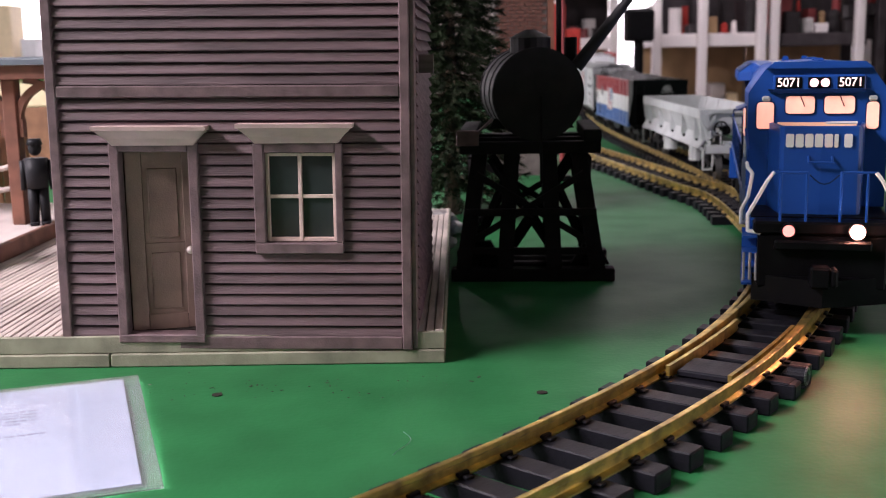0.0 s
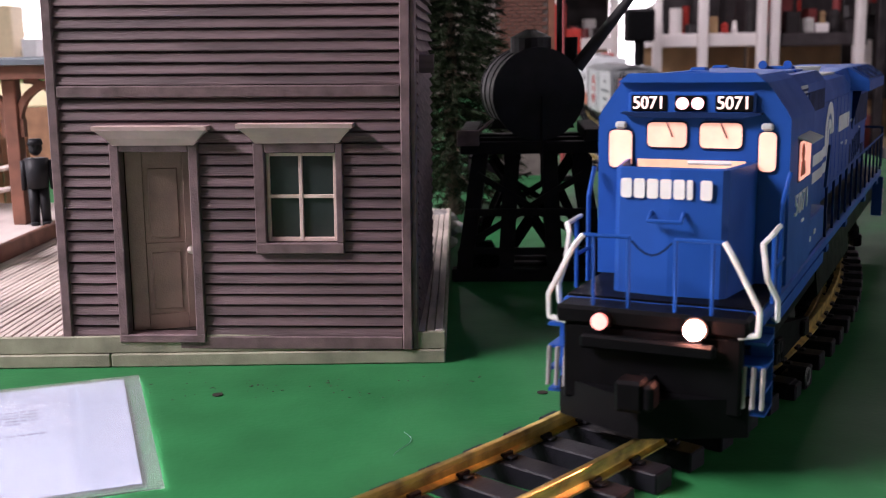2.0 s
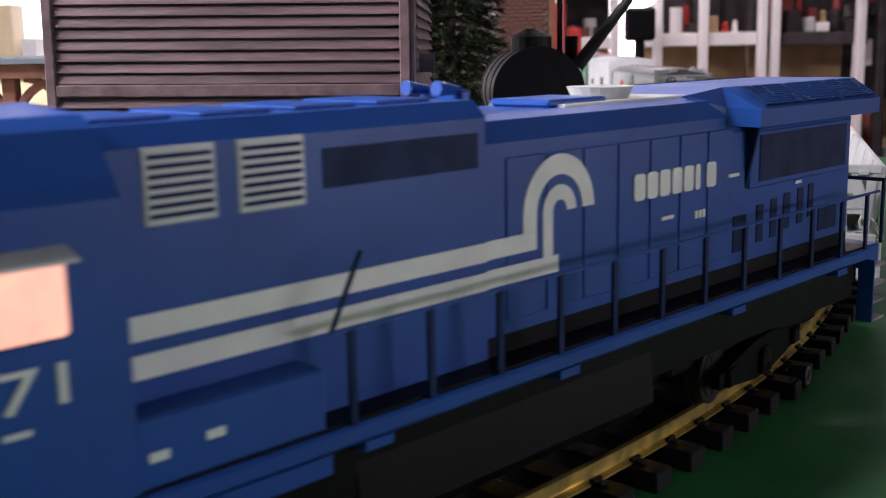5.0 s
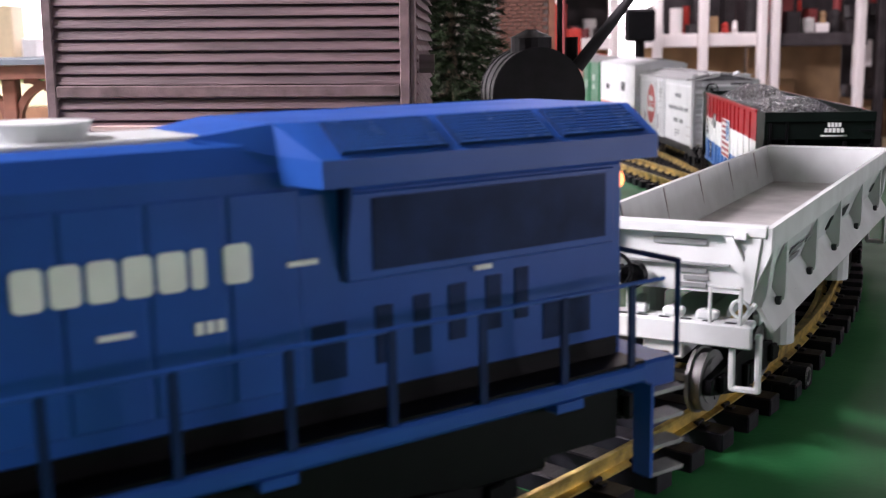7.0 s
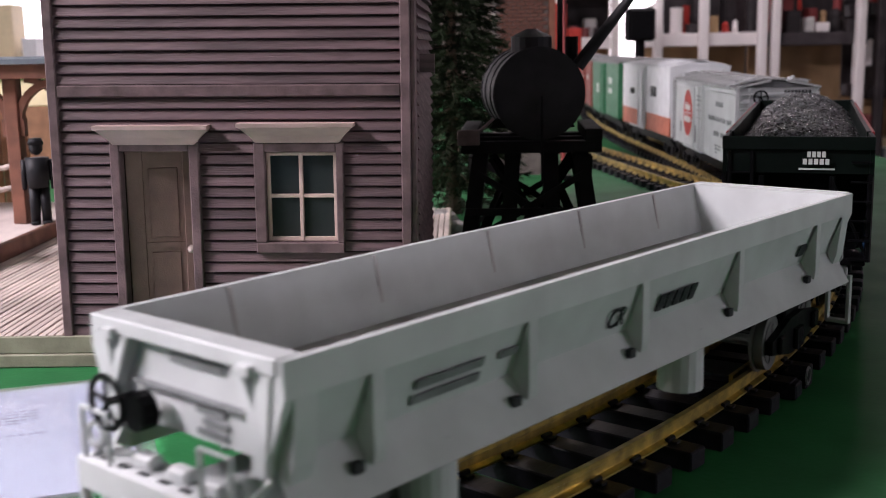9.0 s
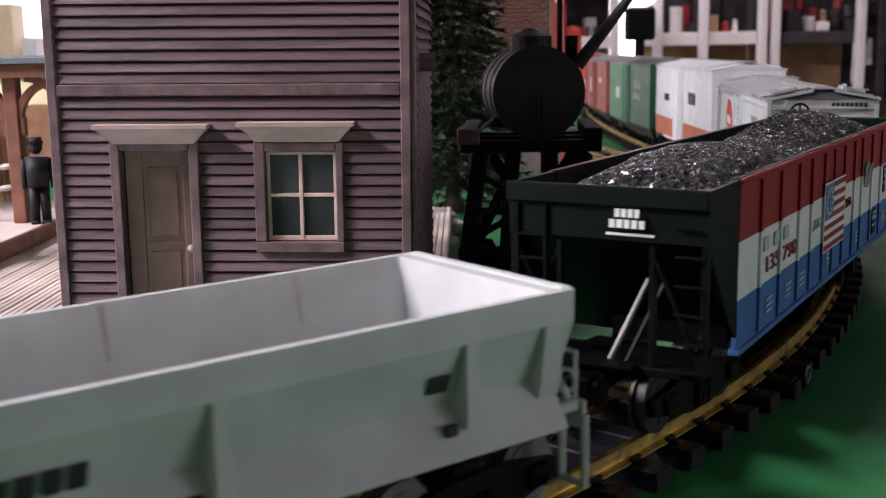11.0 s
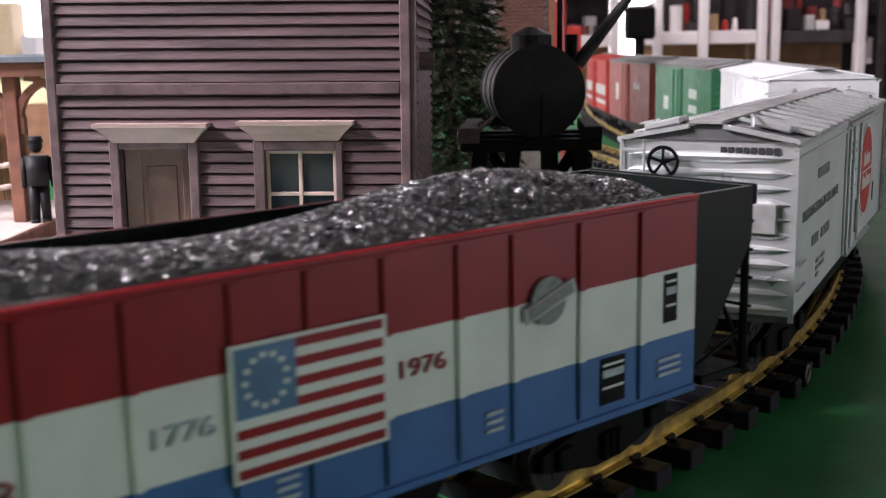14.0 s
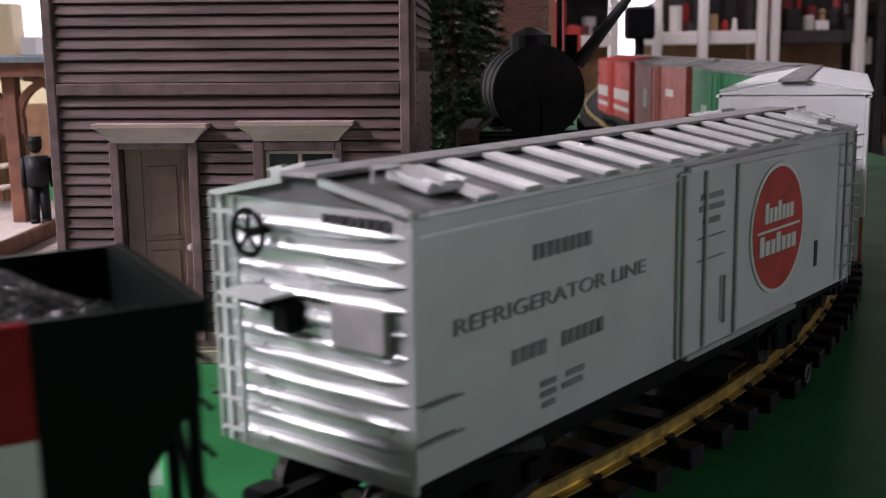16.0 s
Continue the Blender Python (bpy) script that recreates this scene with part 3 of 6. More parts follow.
# ---- water tower
def water_tower():
    w = thing("water_tower", pose(0.0725, 0.872, 0, 0, 0, -4), "black timber model water tower with horizontal tank", "water tower")
    for y in (0.006, 0.09):
        part("ground_beam", box(nb(), -0.066, 0.067, y - 0.006, y + 0.008, 0.0, 0.0105, 0.001), M["tower"], w)
    for y in (0.034, 0.062):
        part("ground_beam", box(nb(), -0.0455, 0.0455, y - 0.005, y + 0.005, 0.0, 0.0105, 0.001), M["tower"], w)
    for x in (-0.058, 0.046):
        part("ground_beam", box(nb(), x, x + 0.012, 0.015, 0.081, 0.0, 0.0095, 0.001), M["tower"], w)
    for x0, x1 in ((-0.056, -0.042), (-0.022, -0.016), (0.018, 0.014), (0.053, 0.038)):
        for y0, y1 in ((0.006, 0.014), (0.034, 0.036), (0.062, 0.060), (0.09, 0.082)):
            bm = nb()
            a, b = Vector((x0, y0, 0.0105)), Vector((x1, y1, 0.1045))
            r = 0.0062
            lo = [bm.verts.new(a + Vector(o)) for o in ((-r, -r, 0), (r, -r, 0), (r, r, 0), (-r, r, 0))]
            hi = [bm.verts.new(b + Vector(o)) for o in ((-r, -r, 0), (r, -r, 0), (r, r, 0), (-r, r, 0))]
            bm.faces.new(lo)
            bm.faces.new(hi[::-1])
            for i in range(4):
                bm.faces.new((lo[i], lo[(i + 1) % 4], hi[(i + 1) % 4], hi[i]))
            part("post", bm, M["tower"], w)
    for y in (0.0045, 0.0995):
        for x0, z0, x1, z1 in ((-0.054, 0.03, 0.042, 0.088), (0.050, 0.03, -0.045, 0.088)):
            bm = nb()
            a, b = Vector((x0, y, z0)), Vector((x1, y, z1))
            n = (b - a).normalized().cross(Vector((0, 1, 0))) * 0.0026
            q = [a - n, a + n, b + n, b - n]
            f = [bm.verts.new(v + Vector((0, -0.0015, 0))) for v in q]
            g = [bm.verts.new(v + Vector((0, 0.0015, 0))) for v in q]
            bm.faces.new(f)
            bm.faces.new(g[::-1])
            for i in range(4):
                bm.faces.new((f[i], f[(i + 1) % 4], g[(i + 1) % 4], g[i]))
            part("brace", bm, M["tower"], w)
    for x0, x1 in ((-0.049, -0.019), (0.016, 0.046)):
        for y0, z0, y1, z1 in ((0.010, 0.014, 0.058, 0.098), (0.086, 0.014, 0.038, 0.098)):
            bm = nb()
            for x in (x0, x1):
                tube(bm, (x, y0, z0), (x, y1, z1), 0.0042, 4)
            part("inner_brace", bm, M["tower"], w)
    for y in (0.034, 0.062):
        for x0, z0, x1, z1 in ((-0.050, 0.015, -0.012, 0.100), (0.048, 0.015, 0.010, 0.100), (-0.018, 0.02, 0.034, 0.098), (0.018, 0.02, -0.034, 0.098)):
            part("brace", tube(nb(), (x0, y, z0), (x1, y, z1), 0.0036, 4), M["tower"], w)
    for z in (0.022, 0.054):
        part("tie_beam", box(nb(), -0.055, 0.052, 0.001, 0.004, z, z + 0.006, 0.0006), M["tower"], w)
    for x in (-0.046, 0.042):
        part("corner_foot", prism(nb(), [(x - 0.010, 0.0106), (x + 0.022, 0.0106), (x + 0.012, 0.03), (x + 0.002, 0.03)], 0.018, 0.028, "y"), M["tower"], w)
    for i, y in enumerate((0.0, 0.044, 0.088)):
        part("cap_beam", box(nb(), -0.058, 0.055, y, y + 0.014, 0.1046, 0.114, 0.0008), M["tower"], w)
    for x in (-0.058, 0.041):
        part("bearer", box(nb(), x, x + 0.014, -0.006, 0.108, 0.1141, 0.124, 0.0008), M["tower"], w)
    # paler block over the bearer end, in place of the light on it
    part("pulley_block", box(nb(), -0.060, -0.042, -0.0090, -0.0062, 0.1120, 0.1245, 0.0008), M["trim"], w, "bearer end with its lit face put into grey-brown")
    part("pull_rod", tube(nb(), (-0.044, -0.0075, 0.1215), (-0.031, -0.004, 0.1330), 0.0012, 6), M["trim"], w)
    axis0, axis1 = Vector((0.0055, 0.002, 0.1515)), Vector((-0.0075, 0.098, 0.1515))
    bm = tube(nb(), axis0, axis1, 0.0362, 40)
    part("tank", bm, M["tank"], w, "matt black riveted tank")
    d = (axis1 - axis0).normalized()
    for f in (0.03, 0.30, 0.68, 0.97):
        c = axis0 + (axis1 - axis0) * f
        part("hoop", tube(nb(), c - d * 0.002, c + d * 0.002, 0.0370, 40), M["tank"], w)
    for y in (0.012, 0.078):
        part("cradle", prism(nb(), [(-0.034, 0.1242), (0.034, 0.1242), (0.030, 0.132), (0.012, 0.122), (-0.012, 0.122), (-0.030, 0.132)], y, y + 0.01, "y"), M["tower"], w)
    bm = tube(nb(), (-0.0005, 0.03, 0.184), (-0.0005, 0.03, 0.196), 0.0165, 20)
    tube(bm, (-0.0005, 0.03, 0.196), (-0.0005, 0.03, 0.2025), 0.0175, 20, 0.004)
    part("hatch", bm, M["tank"], w)
    part("pipe", tube(nb(), (0.0075, -0.0005, 0.08), (0.0075, -0.0005, 0.15), 0.0011), M["tower"], w)
    part("rod", tube(nb(), (0.0225, 0.03, 0.17), (0.0225, 0.03, 0.31), 0.0022), M["tower"], w)
    part("rod", tube(nb(), (0.032, 0.03, 0.17), (0.032, 0.03, 0.196), 0.0052), M["tower"], w)
    bm = tube(nb(), (0.036, 0.02, 0.172), (0.0865, 0.02, 0.2365), 0.0056, 14, 0.0032)
    part("spout", bm, M["tank"], w, "black tapering water spout")


water_tower()


# ---- paper in a clear sleeve
def paper_sheet():
    def quad(bm, pts, z0, z1):
        a = [bm.verts.new((x, y, z0)) for x, y in pts]
        b = [bm.verts.new((x, y, z1)) for x, y in pts]
        bm.faces.new(a[::-1])
        bm.faces.new(b)
        for i in range(4):
            bm.faces.new((a[i], a[(i + 1) % 4], b[(i + 1) % 4], b[i]))
        return bm
    m = pose(-0.1818, 0.6222, 0, 0, 0, -71.3)
    p = thing("paper_notice", m, "printed white sheet in a clear plastic sleeve", "paper")
    part("sheet", box(nb(), 0.006, 0.172, -0.215, -0.0090, 0.0016, 0.0019), M["paper"], p, "white printed sheet")
    sl = part("sleeve", box(nb(), 0.0, 0.178, -0.24, 0.0, 0.0021, 0.00235, 0.0001), M["glass"], p, "clear glossy plastic sleeve")
    sl.visible_shadow = False
    part("sleeve_back", box(nb(), 0.0, 0.178, -0.24, 0.0, 0.0006, 0.0014, 0.0002), M["glass"], p, "clear plastic backing").visible_shadow = False
    random.seed(4)
    for i, x in enumerate((0.046, 0.051, 0.056, 0.061, 0.066, 0.085)):
        y = -0.055 - 0.008 * (i == 4) - (0.0 if i != 5 else -0.005)
        bm = nb()
        end = -0.17
        while y > end:
            n = random.uniform(0.003, 0.009)
            box(bm, x, x + 0.0016, y - n, y, 0.0019, 0.00196)
            y -= n + 0.0016
        part("printed_line", bm, M["ink"], p)


paper_sheet()


def crumbs():
    random.seed(9)
    bm = nb()
    for _ in range(70):
        x, y = random.uniform(-0.19, 0.02), random.gauss(0.598, 0.012)
        r = random.uniform(0.0002, 0.0007)
        bmesh.ops.create_icosphere(bm, subdivisions=1, radius=r, matrix=pose(x, y, r * 0.3, 0, 0, random.uniform(0, 180)) @ Matrix.Diagonal((random.uniform(1, 3), 1, 0.4, 1)))
    tagged(part("crumbs", bm, M["debris"]), "scattered brown crumbs on the green table", "debris", kind="stuff")
    for x, y in ((-0.1281, 0.5870), (0.0533, 0.5800)):
        # flat disc on the table; the shade down the hole is its colour
        ob = part("screw_hole", tube(nb(), (0, 0, 0.0002), (0, 0, 0.0006), 0.0030, 12), M["void"])
        ob.matrix_world = pose(x, y, 0)
        tagged(ob, "screw hole in the green table, its shade a dark disc", "hole", "screw holes")

    pts = [Vector((-0.0215 + 0.004 * math.sin(k * 0.5), 0.520 - 0.0035 * k, 0.0006)) for k in range(10)]
    tagged(part("stray_thread", pipe(nb(), pts, 0.00012, 4), M["paper"]), "thin pale thread lying on the table", "thread")


crumbs()


# ---- rolling stock; x forwards, y to the left, z up from the table, rail head at 0.0175
RH = 0.0175


def wheelset_mesh(r=0.0148, half=GAUGE):
    bm = nb()
    for s in (-1, 1):
        tube(bm, (0, s * (half - 0.0012), 0), (0, s * (half + 0.0038), 0), r, 24)
        tube(bm, (0, s * (half - 0.0030), 0), (0, s * (half - 0.0012), 0), r + 0.0016, 24)
        tube(bm, (0, s * (half + 0.0038), 0), (0, s * (half + 0.0043), 0), r * 0.76, 18)
        for k in range(4):
            a = k * math.pi / 2
            box(bm, -r * 0.12, r * 0.12, s * (half + 0.0042) - 0.0006, s * (half + 0.0042) + 0.0006, r * 0.2, r * 0.7, 0, Matrix.Rotation(a, 4, "Y"))
    tube(bm, (0, -half, 0), (0, half, 0), 0.003, 10)
    return mesh_of("wheelset", bm, M["darkwheel"])


WHEEL = wheelset_mesh()
PALE_WHEEL = WHEEL.copy()
PALE_WHEEL.materials[0] = M["wheel"]
TRUCKS, WHEELS = [], []


def truck(car, x, axles, half, material, sideframe=0.031, wheel=WHEEL):
    tr = new("truck")
    tr.parent = car
    tr.matrix_basis = pose(x, 0, 0)
    L = max(axles) + 0.012
    for s in (-1, 1):
        bm = nb()
        y0, y1 = sorted((s * (sideframe - 0.0018), s * (sideframe + 0.0022)))
        prism(bm, [(-L, RH + 0.018), (-L, RH + 0.011), (-0.010, RH + 0.004), (0.010, RH + 0.004), (L, RH + 0.011), (L, RH + 0.018), (0.012, RH + 0.024), (-0.012, RH + 0.024)], y0, y1, "y")
        for a in axles:
            y2, y3 = sorted((s * (sideframe + 0.0022), s * (sideframe + 0.0048)))
            box(bm, a - 0.0045, a + 0.0045, y2, y3, RH + 0.010, RH + 0.019, 0.0008)
        for k in (-0.0045, 0.0, 0.0045):
            tube(bm, (k, s * (sideframe + 0.0035), RH + 0.006), (k, s * (sideframe + 0.0035), RH + 0.017), 0.0018, 8)
        part("side_frame", bm, material, tr)
    part("bolster", box(nb(), -0.008, 0.008, -sideframe + 0.002, sideframe - 0.002, RH + 0.013, RH + 0.028, 0.001), M["black"], tr)
    for a in axles:
        w = new("wheelset", wheel)
        w.parent = tr
        w.matrix_basis = pose(a, 0, RH + 0.0148)
        WHEELS.append((w, a))
    TRUCKS.append((tr, car, x))
    return tr


def coupler(car, x, material):
    s = 1 if x > 0 else -1
    bm = nb()
    a, b = sorted((x - s * 0.03, x + s * 0.008))
    box(bm, a, b, -0.004, 0.004, RH + 0.020, RH + 0.028, 0.001)
    a, b = sorted((x + s * 0.004, x + s * 0.016))
    box(bm, a, b, -0.0085, 0.004, RH + 0.017, RH + 0.031, 0.0015)
    box(bm, a, b, 0.004, 0.0085, RH + 0.018, RH + 0.030, 0.0015)
    part("coupler", bm, material, car)


def rods(car, name, lines, r, material, label=""):
    for pts in lines:
        part(name, pipe(nb(), [Vector(p) for p in pts], r), material, car, label)


def marking(name, car, m, shapes, material, label=""):
    """Flat printed blocks in the local x-y plane of m, each a piece of one marking."""
    root = new(name)
    root.empty_display_size = 0.005
    root.parent = car
    root.matrix_basis = m
    if label:
        root["label"] = label
    for outline in shapes:
        part("block", prism(nb(), outline, -0.0003, 0.0003, "z"), material, root)
    return root


def oblong(x0, x1, y0, y1):
    return [(x0, y0), (x1, y0), (x1, y1), (x0, y1)]


def letter_blocks(name, n, car, m, width, height, material, label):
    """A brand name as plain blocks, one to a letter."""
    step = width / n
    hh = height / 2
    shapes = []
    for i in range(n):
        x, w = -width / 2 + i * step, step * 0.84
        w *= 0.5 if (n == 7 and i == 5) else 1.0
        shapes.append([(x, -hh * 0.8), (x + w * 0.15, -hh), (x + w * 0.85, -hh), (x + w, -hh * 0.8), (x + w, hh * 0.8), (x + w * 0.85, hh), (x + w * 0.15, hh), (x, hh * 0.8)])
    marking(name, car, m, shapes, material, label)


def bars(name, car, m, rows, material, label=""):
    """Unreadable small print: rows of (width, height, x, z) bars."""
    shapes = []
    for w, hgt, x, z in rows:
        n = max(2, round(w / (hgt * 0.9))) if hgt > 0.0035 else 1
        for i in range(n):
            a = x - w / 2 + i * w / n
            shapes.append(oblong(a, a + w / n * (0.72 if n > 1 else 1.0), z - hgt / 2, z + hgt / 2))
    marking(name, car, m, shapes, material, label)


def hoop(x, y, z, r, w):
    """A closed ring standing across the car."""
    bm = nb()
    rings = []
    for k in range(20):
        a = k * math.tau / 20
        ring = []
        for q in range(6):
            b = q * math.tau / 6
            rr = r + w * math.cos(b)
            ring.append(bm.verts.new((x + w * math.sin(b), y + rr * math.cos(a), z + rr * math.sin(a))))
        rings.append(ring)
    for k in range(20):
        p, q = rings[k], rings[(k + 1) % 20]
        for i in range(6):
            bm.faces.new((p[i], p[(i + 1) % 6], q[(i + 1) % 6], q[i]))
    return bm


def brake_wheel(car, x, y, z, r, hub_x):
    """A spoked hand wheel standing across the car on a short shaft."""
    bm = hoop(x, y, z, r, 0.0010)
    w = part("brake_wheel", bm, M["black"], car, "black spoked brake wheel")
    for k in range(5):
        a = k * math.tau / 5 + 0.3
        part("spoke", tube(nb(), (x, y, z), (x, y + r * math.cos(a), z + r * math.sin(a)), 0.0008, 5), M["black"], w)
    part("shaft", tube(nb(), (hub_x, y, z), (x, y, z), 0.0014, 6), M["black"], w)


def arc_band(bm, cx, cz, r0, r1, a0, a1, y0, y1, n=24):
    prev = None
    for i in range(n + 1):
        a = math.radians(a0 + (a1 - a0) * i / n)
        ring = [bm.verts.new((cx + r * math.cos(a), y, cz + r * math.sin(a))) for r, y in ((r0, y0), (r1, y0), (r1, y1), (r0, y1))]
        if prev:
            for k in range(4):
                bm.faces.new((prev[k], prev[(k + 1) % 4], ring[(k + 1) % 4], ring[k]))
        else:
            bm.faces.new(ring)
        prev = ring
    bm.faces.new(prev[::-1])


def locomotive():
    c = thing("diesel_locomotive", pose(0, 0, 0), "bright blue model diesel locomotive with lit cab and headlights", "locomotive")
    DK = 0.0735          # deck
    # frame and side sill
    bm = nb()
    box(bm, -0.300, 0.296, -0.0462, 0.0462, 0.0668, DK, 0.0012)
    for s in (-1, 1):
        a, b = sorted((s * 0.0385, s * 0.0462))
        box(bm, 0.100, 0.262, a, b, 0.0605, 0.0668)
        for x in (-0.262, -0.150, -0.020, 0.080):
            box(bm, x - 0.006, x + 0.006, a, b, 0.0635, 0.0668)
    part("side_sill", bm, M["blue"], c, "bright blue side sill")
    part("underframe", box(nb(), -0.29, 0.29, -0.040, 0.040, 0.046, 0.0667), M["black"], c)
    part("walkway", box(nb(), -0.300, 0.294, -0.044, 0.044, DK + 0.0001, DK + 0.0012), M["black"], c, "black walkway deck")
    # nose
    plan = [(0.2425, -0.0320), (0.2770, -0.0262), (0.2795, -0.0236), (0.2812, 0.0), (0.2795, 0.0236), (0.2770, 0.0262), (0.2425, 0.0320)]
    bm = nb()
    rings = []
    for k, z, lean in ((1.0, DK + 0.0013, 0.0030), (1.0, 0.1330, 0.0), (0.93, 0.1336, -0.0012), (0.91, 0.1285, -0.0018)):
        rings.append([bm.verts.new((0.2425 + (x - 0.2425) * (1 + (lean / 0.0387)), y * k, z)) for x, y in plan])
    for r, q in zip(rings, rings[1:]):
        for i in range(len(plan)):
            j = (i + 1) % len(plan)
            bm.faces.new((r[i], r[j], q[j], q[i]))
    bm.faces.new(rings[0])
    part("nose", bm, M["blue"], c, "bright blue short nose with a recessed top")
    # tray is tan instead of blue: warm cab light put into the colour
    bm = prism(nb(), [(0.2430 + (x - 0.2430) * 0.94, y * 0.905) for x, y in plan], 0.1278, 0.1290, "z")
    part("nose_tray", bm, M["nosein"], c, "recessed nose top with warm cab light in its tan colour")
    # emissive strip added to warm the tray, no lamp stands here
    part("cab_gap", box(nb(), 0.2424, 0.2431, -0.0262, 0.0262, 0.1296, 0.1335), M["nose_glow"], c, "glowing strip added to warm the nose top")
    part("nose_bar", tube(nb(), (0.2640, 0.004, 0.1345), (0.2640, 0.024, 0.1345), 0.0010, 8), M["rail_white"], c, "pale bar across the nose top")
    letter_blocks("brand_lettering", 7, c, pose(0.2818, -0.0012, 0.1240, 90, 0, 90), 0.0430, 0.0090, M["white"], "white brand lettering as plain blocks")
    rods(c, "nose_grab", [[(0.282, -0.008, 0.1135), (0.288, -0.008, 0.1100), (0.288, 0.007, 0.1100), (0.282, 0.007, 0.1135)]], 0.0009, M["blue"])
    rods(c, "chain", [[(0.3105, -0.009 + 0.003 * i, 0.1045 - 0.006 * math.sin(math.pi * i / 6)) for i in range(7)]], 0.0005, M["darkblue"])
    # cab
    prof = [(-0.0465, DK + 0.0013), (0.0465, DK + 0.0013), (0.0465, 0.1535), (0.0440, 0.1580), (0.0352, 0.1705), (0.0300, 0.1738), (0.0, 0.1762), (-0.0300, 0.1738), (-0.0352, 0.1705), (-0.0440, 0.1580), (-0.0465, 0.1535)]
    part("cab", prism(nb(), prof, 0.1655, 0.2425), M["blue"], c, "bright blue cab with chamfered roof")
    part("roof_visor", prism(nb(), [(-0.0352, 0.1708), (0.0352, 0.1708), (0.030, 0.1752), (-0.030, 0.1752)], 0.2424, 0.2470), M["blue"], c)
    # dark arc that stands for the shade below the roof overhang
    part("visor_lip", prism(nb(), [(-0.0335, 0.1558), (-0.026, 0.1540), (0.026, 0.1540), (0.0335, 0.1558), (0.0335, 0.1566), (-0.0335, 0.1566)], 0.2424, 0.2476), M["darkblue"], c)
    for y in (-0.0345, 0.0360):
        part("corner_vent", box(nb(), 0.2424, 0.2450, y - 0.0028, y + 0.0028, 0.1482, 0.1518, 0.0010), M["silver_side"], c)
    # number boards and headlight
    part("number_box", box(nb(), 0.2424, 0.2462, -0.0305, 0.0305, 0.1555, 0.1662, 0.001), M["blue"], c)
    for y in (-0.0198, 0.0208):
        b = part("number_board", box(nb(), 0.2455, 0.2470, y - 0.0088, y + 0.0088, 0.1570, 0.1648, 0.0005), M["black"], c, "black number board with lit digits")
        writing("5071", 0.0086, M["board"], b, pose(0.2472, y, 0.1609, 90, 0, 90), "number_text", "glowing number", 0.0140)
    b = part("headlight_housing", box(nb(), 0.2455, 0.2475, -0.0072, 0.0078, 0.1572, 0.1646, 0.0006), M["black"], c)
    for y in (-0.0033, 0.0040):
        part("headlight", tube(nb(), (0.2470, y, 0.1609), (0.2482, y, 0.1609), 0.0029, 14), M["beam_small"], b, "glowing pinkish headlight")
    # windows
    def window(x0, x1, y0, y1, z0, z1, ax):
        def rounded(p0, p1, q0, q1, r):
            return [(p0 + r, q0), (p1 - r, q0), (p1 - 0.3 * r, q0 + 0.3 * r), (p1, q0 + r), (p1, q1 - r), (p1 - 0.3 * r, q1 - 0.3 * r), (p1 - r, q1),
                    (p0 + r, q1), (p0 + 0.3 * r, q1 - 0.3 * r), (p0, q1 - r), (p0, q0 + r), (p0 + 0.3 * r, q0 + 0.3 * r)]
        e, g = 0.0008, 0.0006
        if ax == "x":
            w = part("window_frame", prism(nb(), rounded(y0 - e, y1 + e, z0 - e, z1 + e, 0.0028), x0, x1), M["darkblue"], c)
            bm = prism(nb(), rounded(y0, y1, z0, z1, 0.0022), x1, x1 + g)
        else:
            w = part("window_frame", prism(nb(), rounded(x0 - e, x1 + e, z0 - e, z1 + e, 0.0016), y0, y1, "y"), M["darkblue"], c)
            bm = prism(nb(), rounded(x0, x1, z0, z1, 0.0012), *((y1, y1 + g) if y1 > 0 else (y0 - g, y0)), "y")
        part("pane", bm, M["warm"], w, "warm lit window pane")
        return w
    for y0, y1 in ((-0.0212, -0.0020), (0.0045, 0.0243)):
        w = window(0.2424, 0.2432, y0, y1, 0.1395, 0.1515, "x")
        ym = (y0 + y1) / 2
        part("wiper", tube(nb(), (0.2444, ym, 0.1516), (0.2444, ym + 0.003, 0.1445), 0.00035), M["black"], w)
    for y0, y1 in ((-0.0405, -0.0290), (0.0322, 0.0402)):
        window(0.2424, 0.2432, y0, y1, 0.1290, 0.1475, "x")
    for s in (-1, 1):
        a, b = sorted((s * 0.0464, s * 0.0470))
        window(0.1822, 0.2170, a, b, 0.1218, 0.1408, "y")
        bm = nb()
        a, b = sorted((s * 0.0464, s * 0.0535))
        prism(bm, [(s * 0.0464, 0.1440), (s * 0.0535, 0.1412), (s * 0.0535, 0.1405), (s * 0.0464, 0.1430)], 0.1810, 0.2210)
        part("window_awning", bm, M["silver_side"] if s > 0 else M["blue"], c)
    # the driver doll's outline in the side window
    bm = nb()
    bmesh.ops.create_uvsphere(bm, u_segments=10, v_segments=8, radius=0.0042, matrix=pose(0.210, 0.0478, 0.1352) @ Matrix.Diagonal((1, 0.15, 1.1, 1)))
    prism(bm, [(0.202, 0.1242), (0.216, 0.1242), (0.2135, 0.1310), (0.2045, 0.1310)], 0.0475, 0.0481, "y")
    part("driver_figure", bm, M["orange"], c, "small plain seated figure in cab")
    for s, mm in ((1, on_left(0.2020, 0.0468, 0.1096)),):
        writing("5071", 0.0150, M["white"], c, mm, "road_number", "white road number on cab side", 0.0405)
    letter_blocks("road_number", 4, c, pose(0.2035, -0.0468, 0.1125, 90, 0, 0), 0.040, 0.0115, M["white"], "white road number")
    bars("small_stencil", c, on_left(0.197, 0.0468, 0.0998), [(0.007, 0.0014, 0, 0)], M["white"])
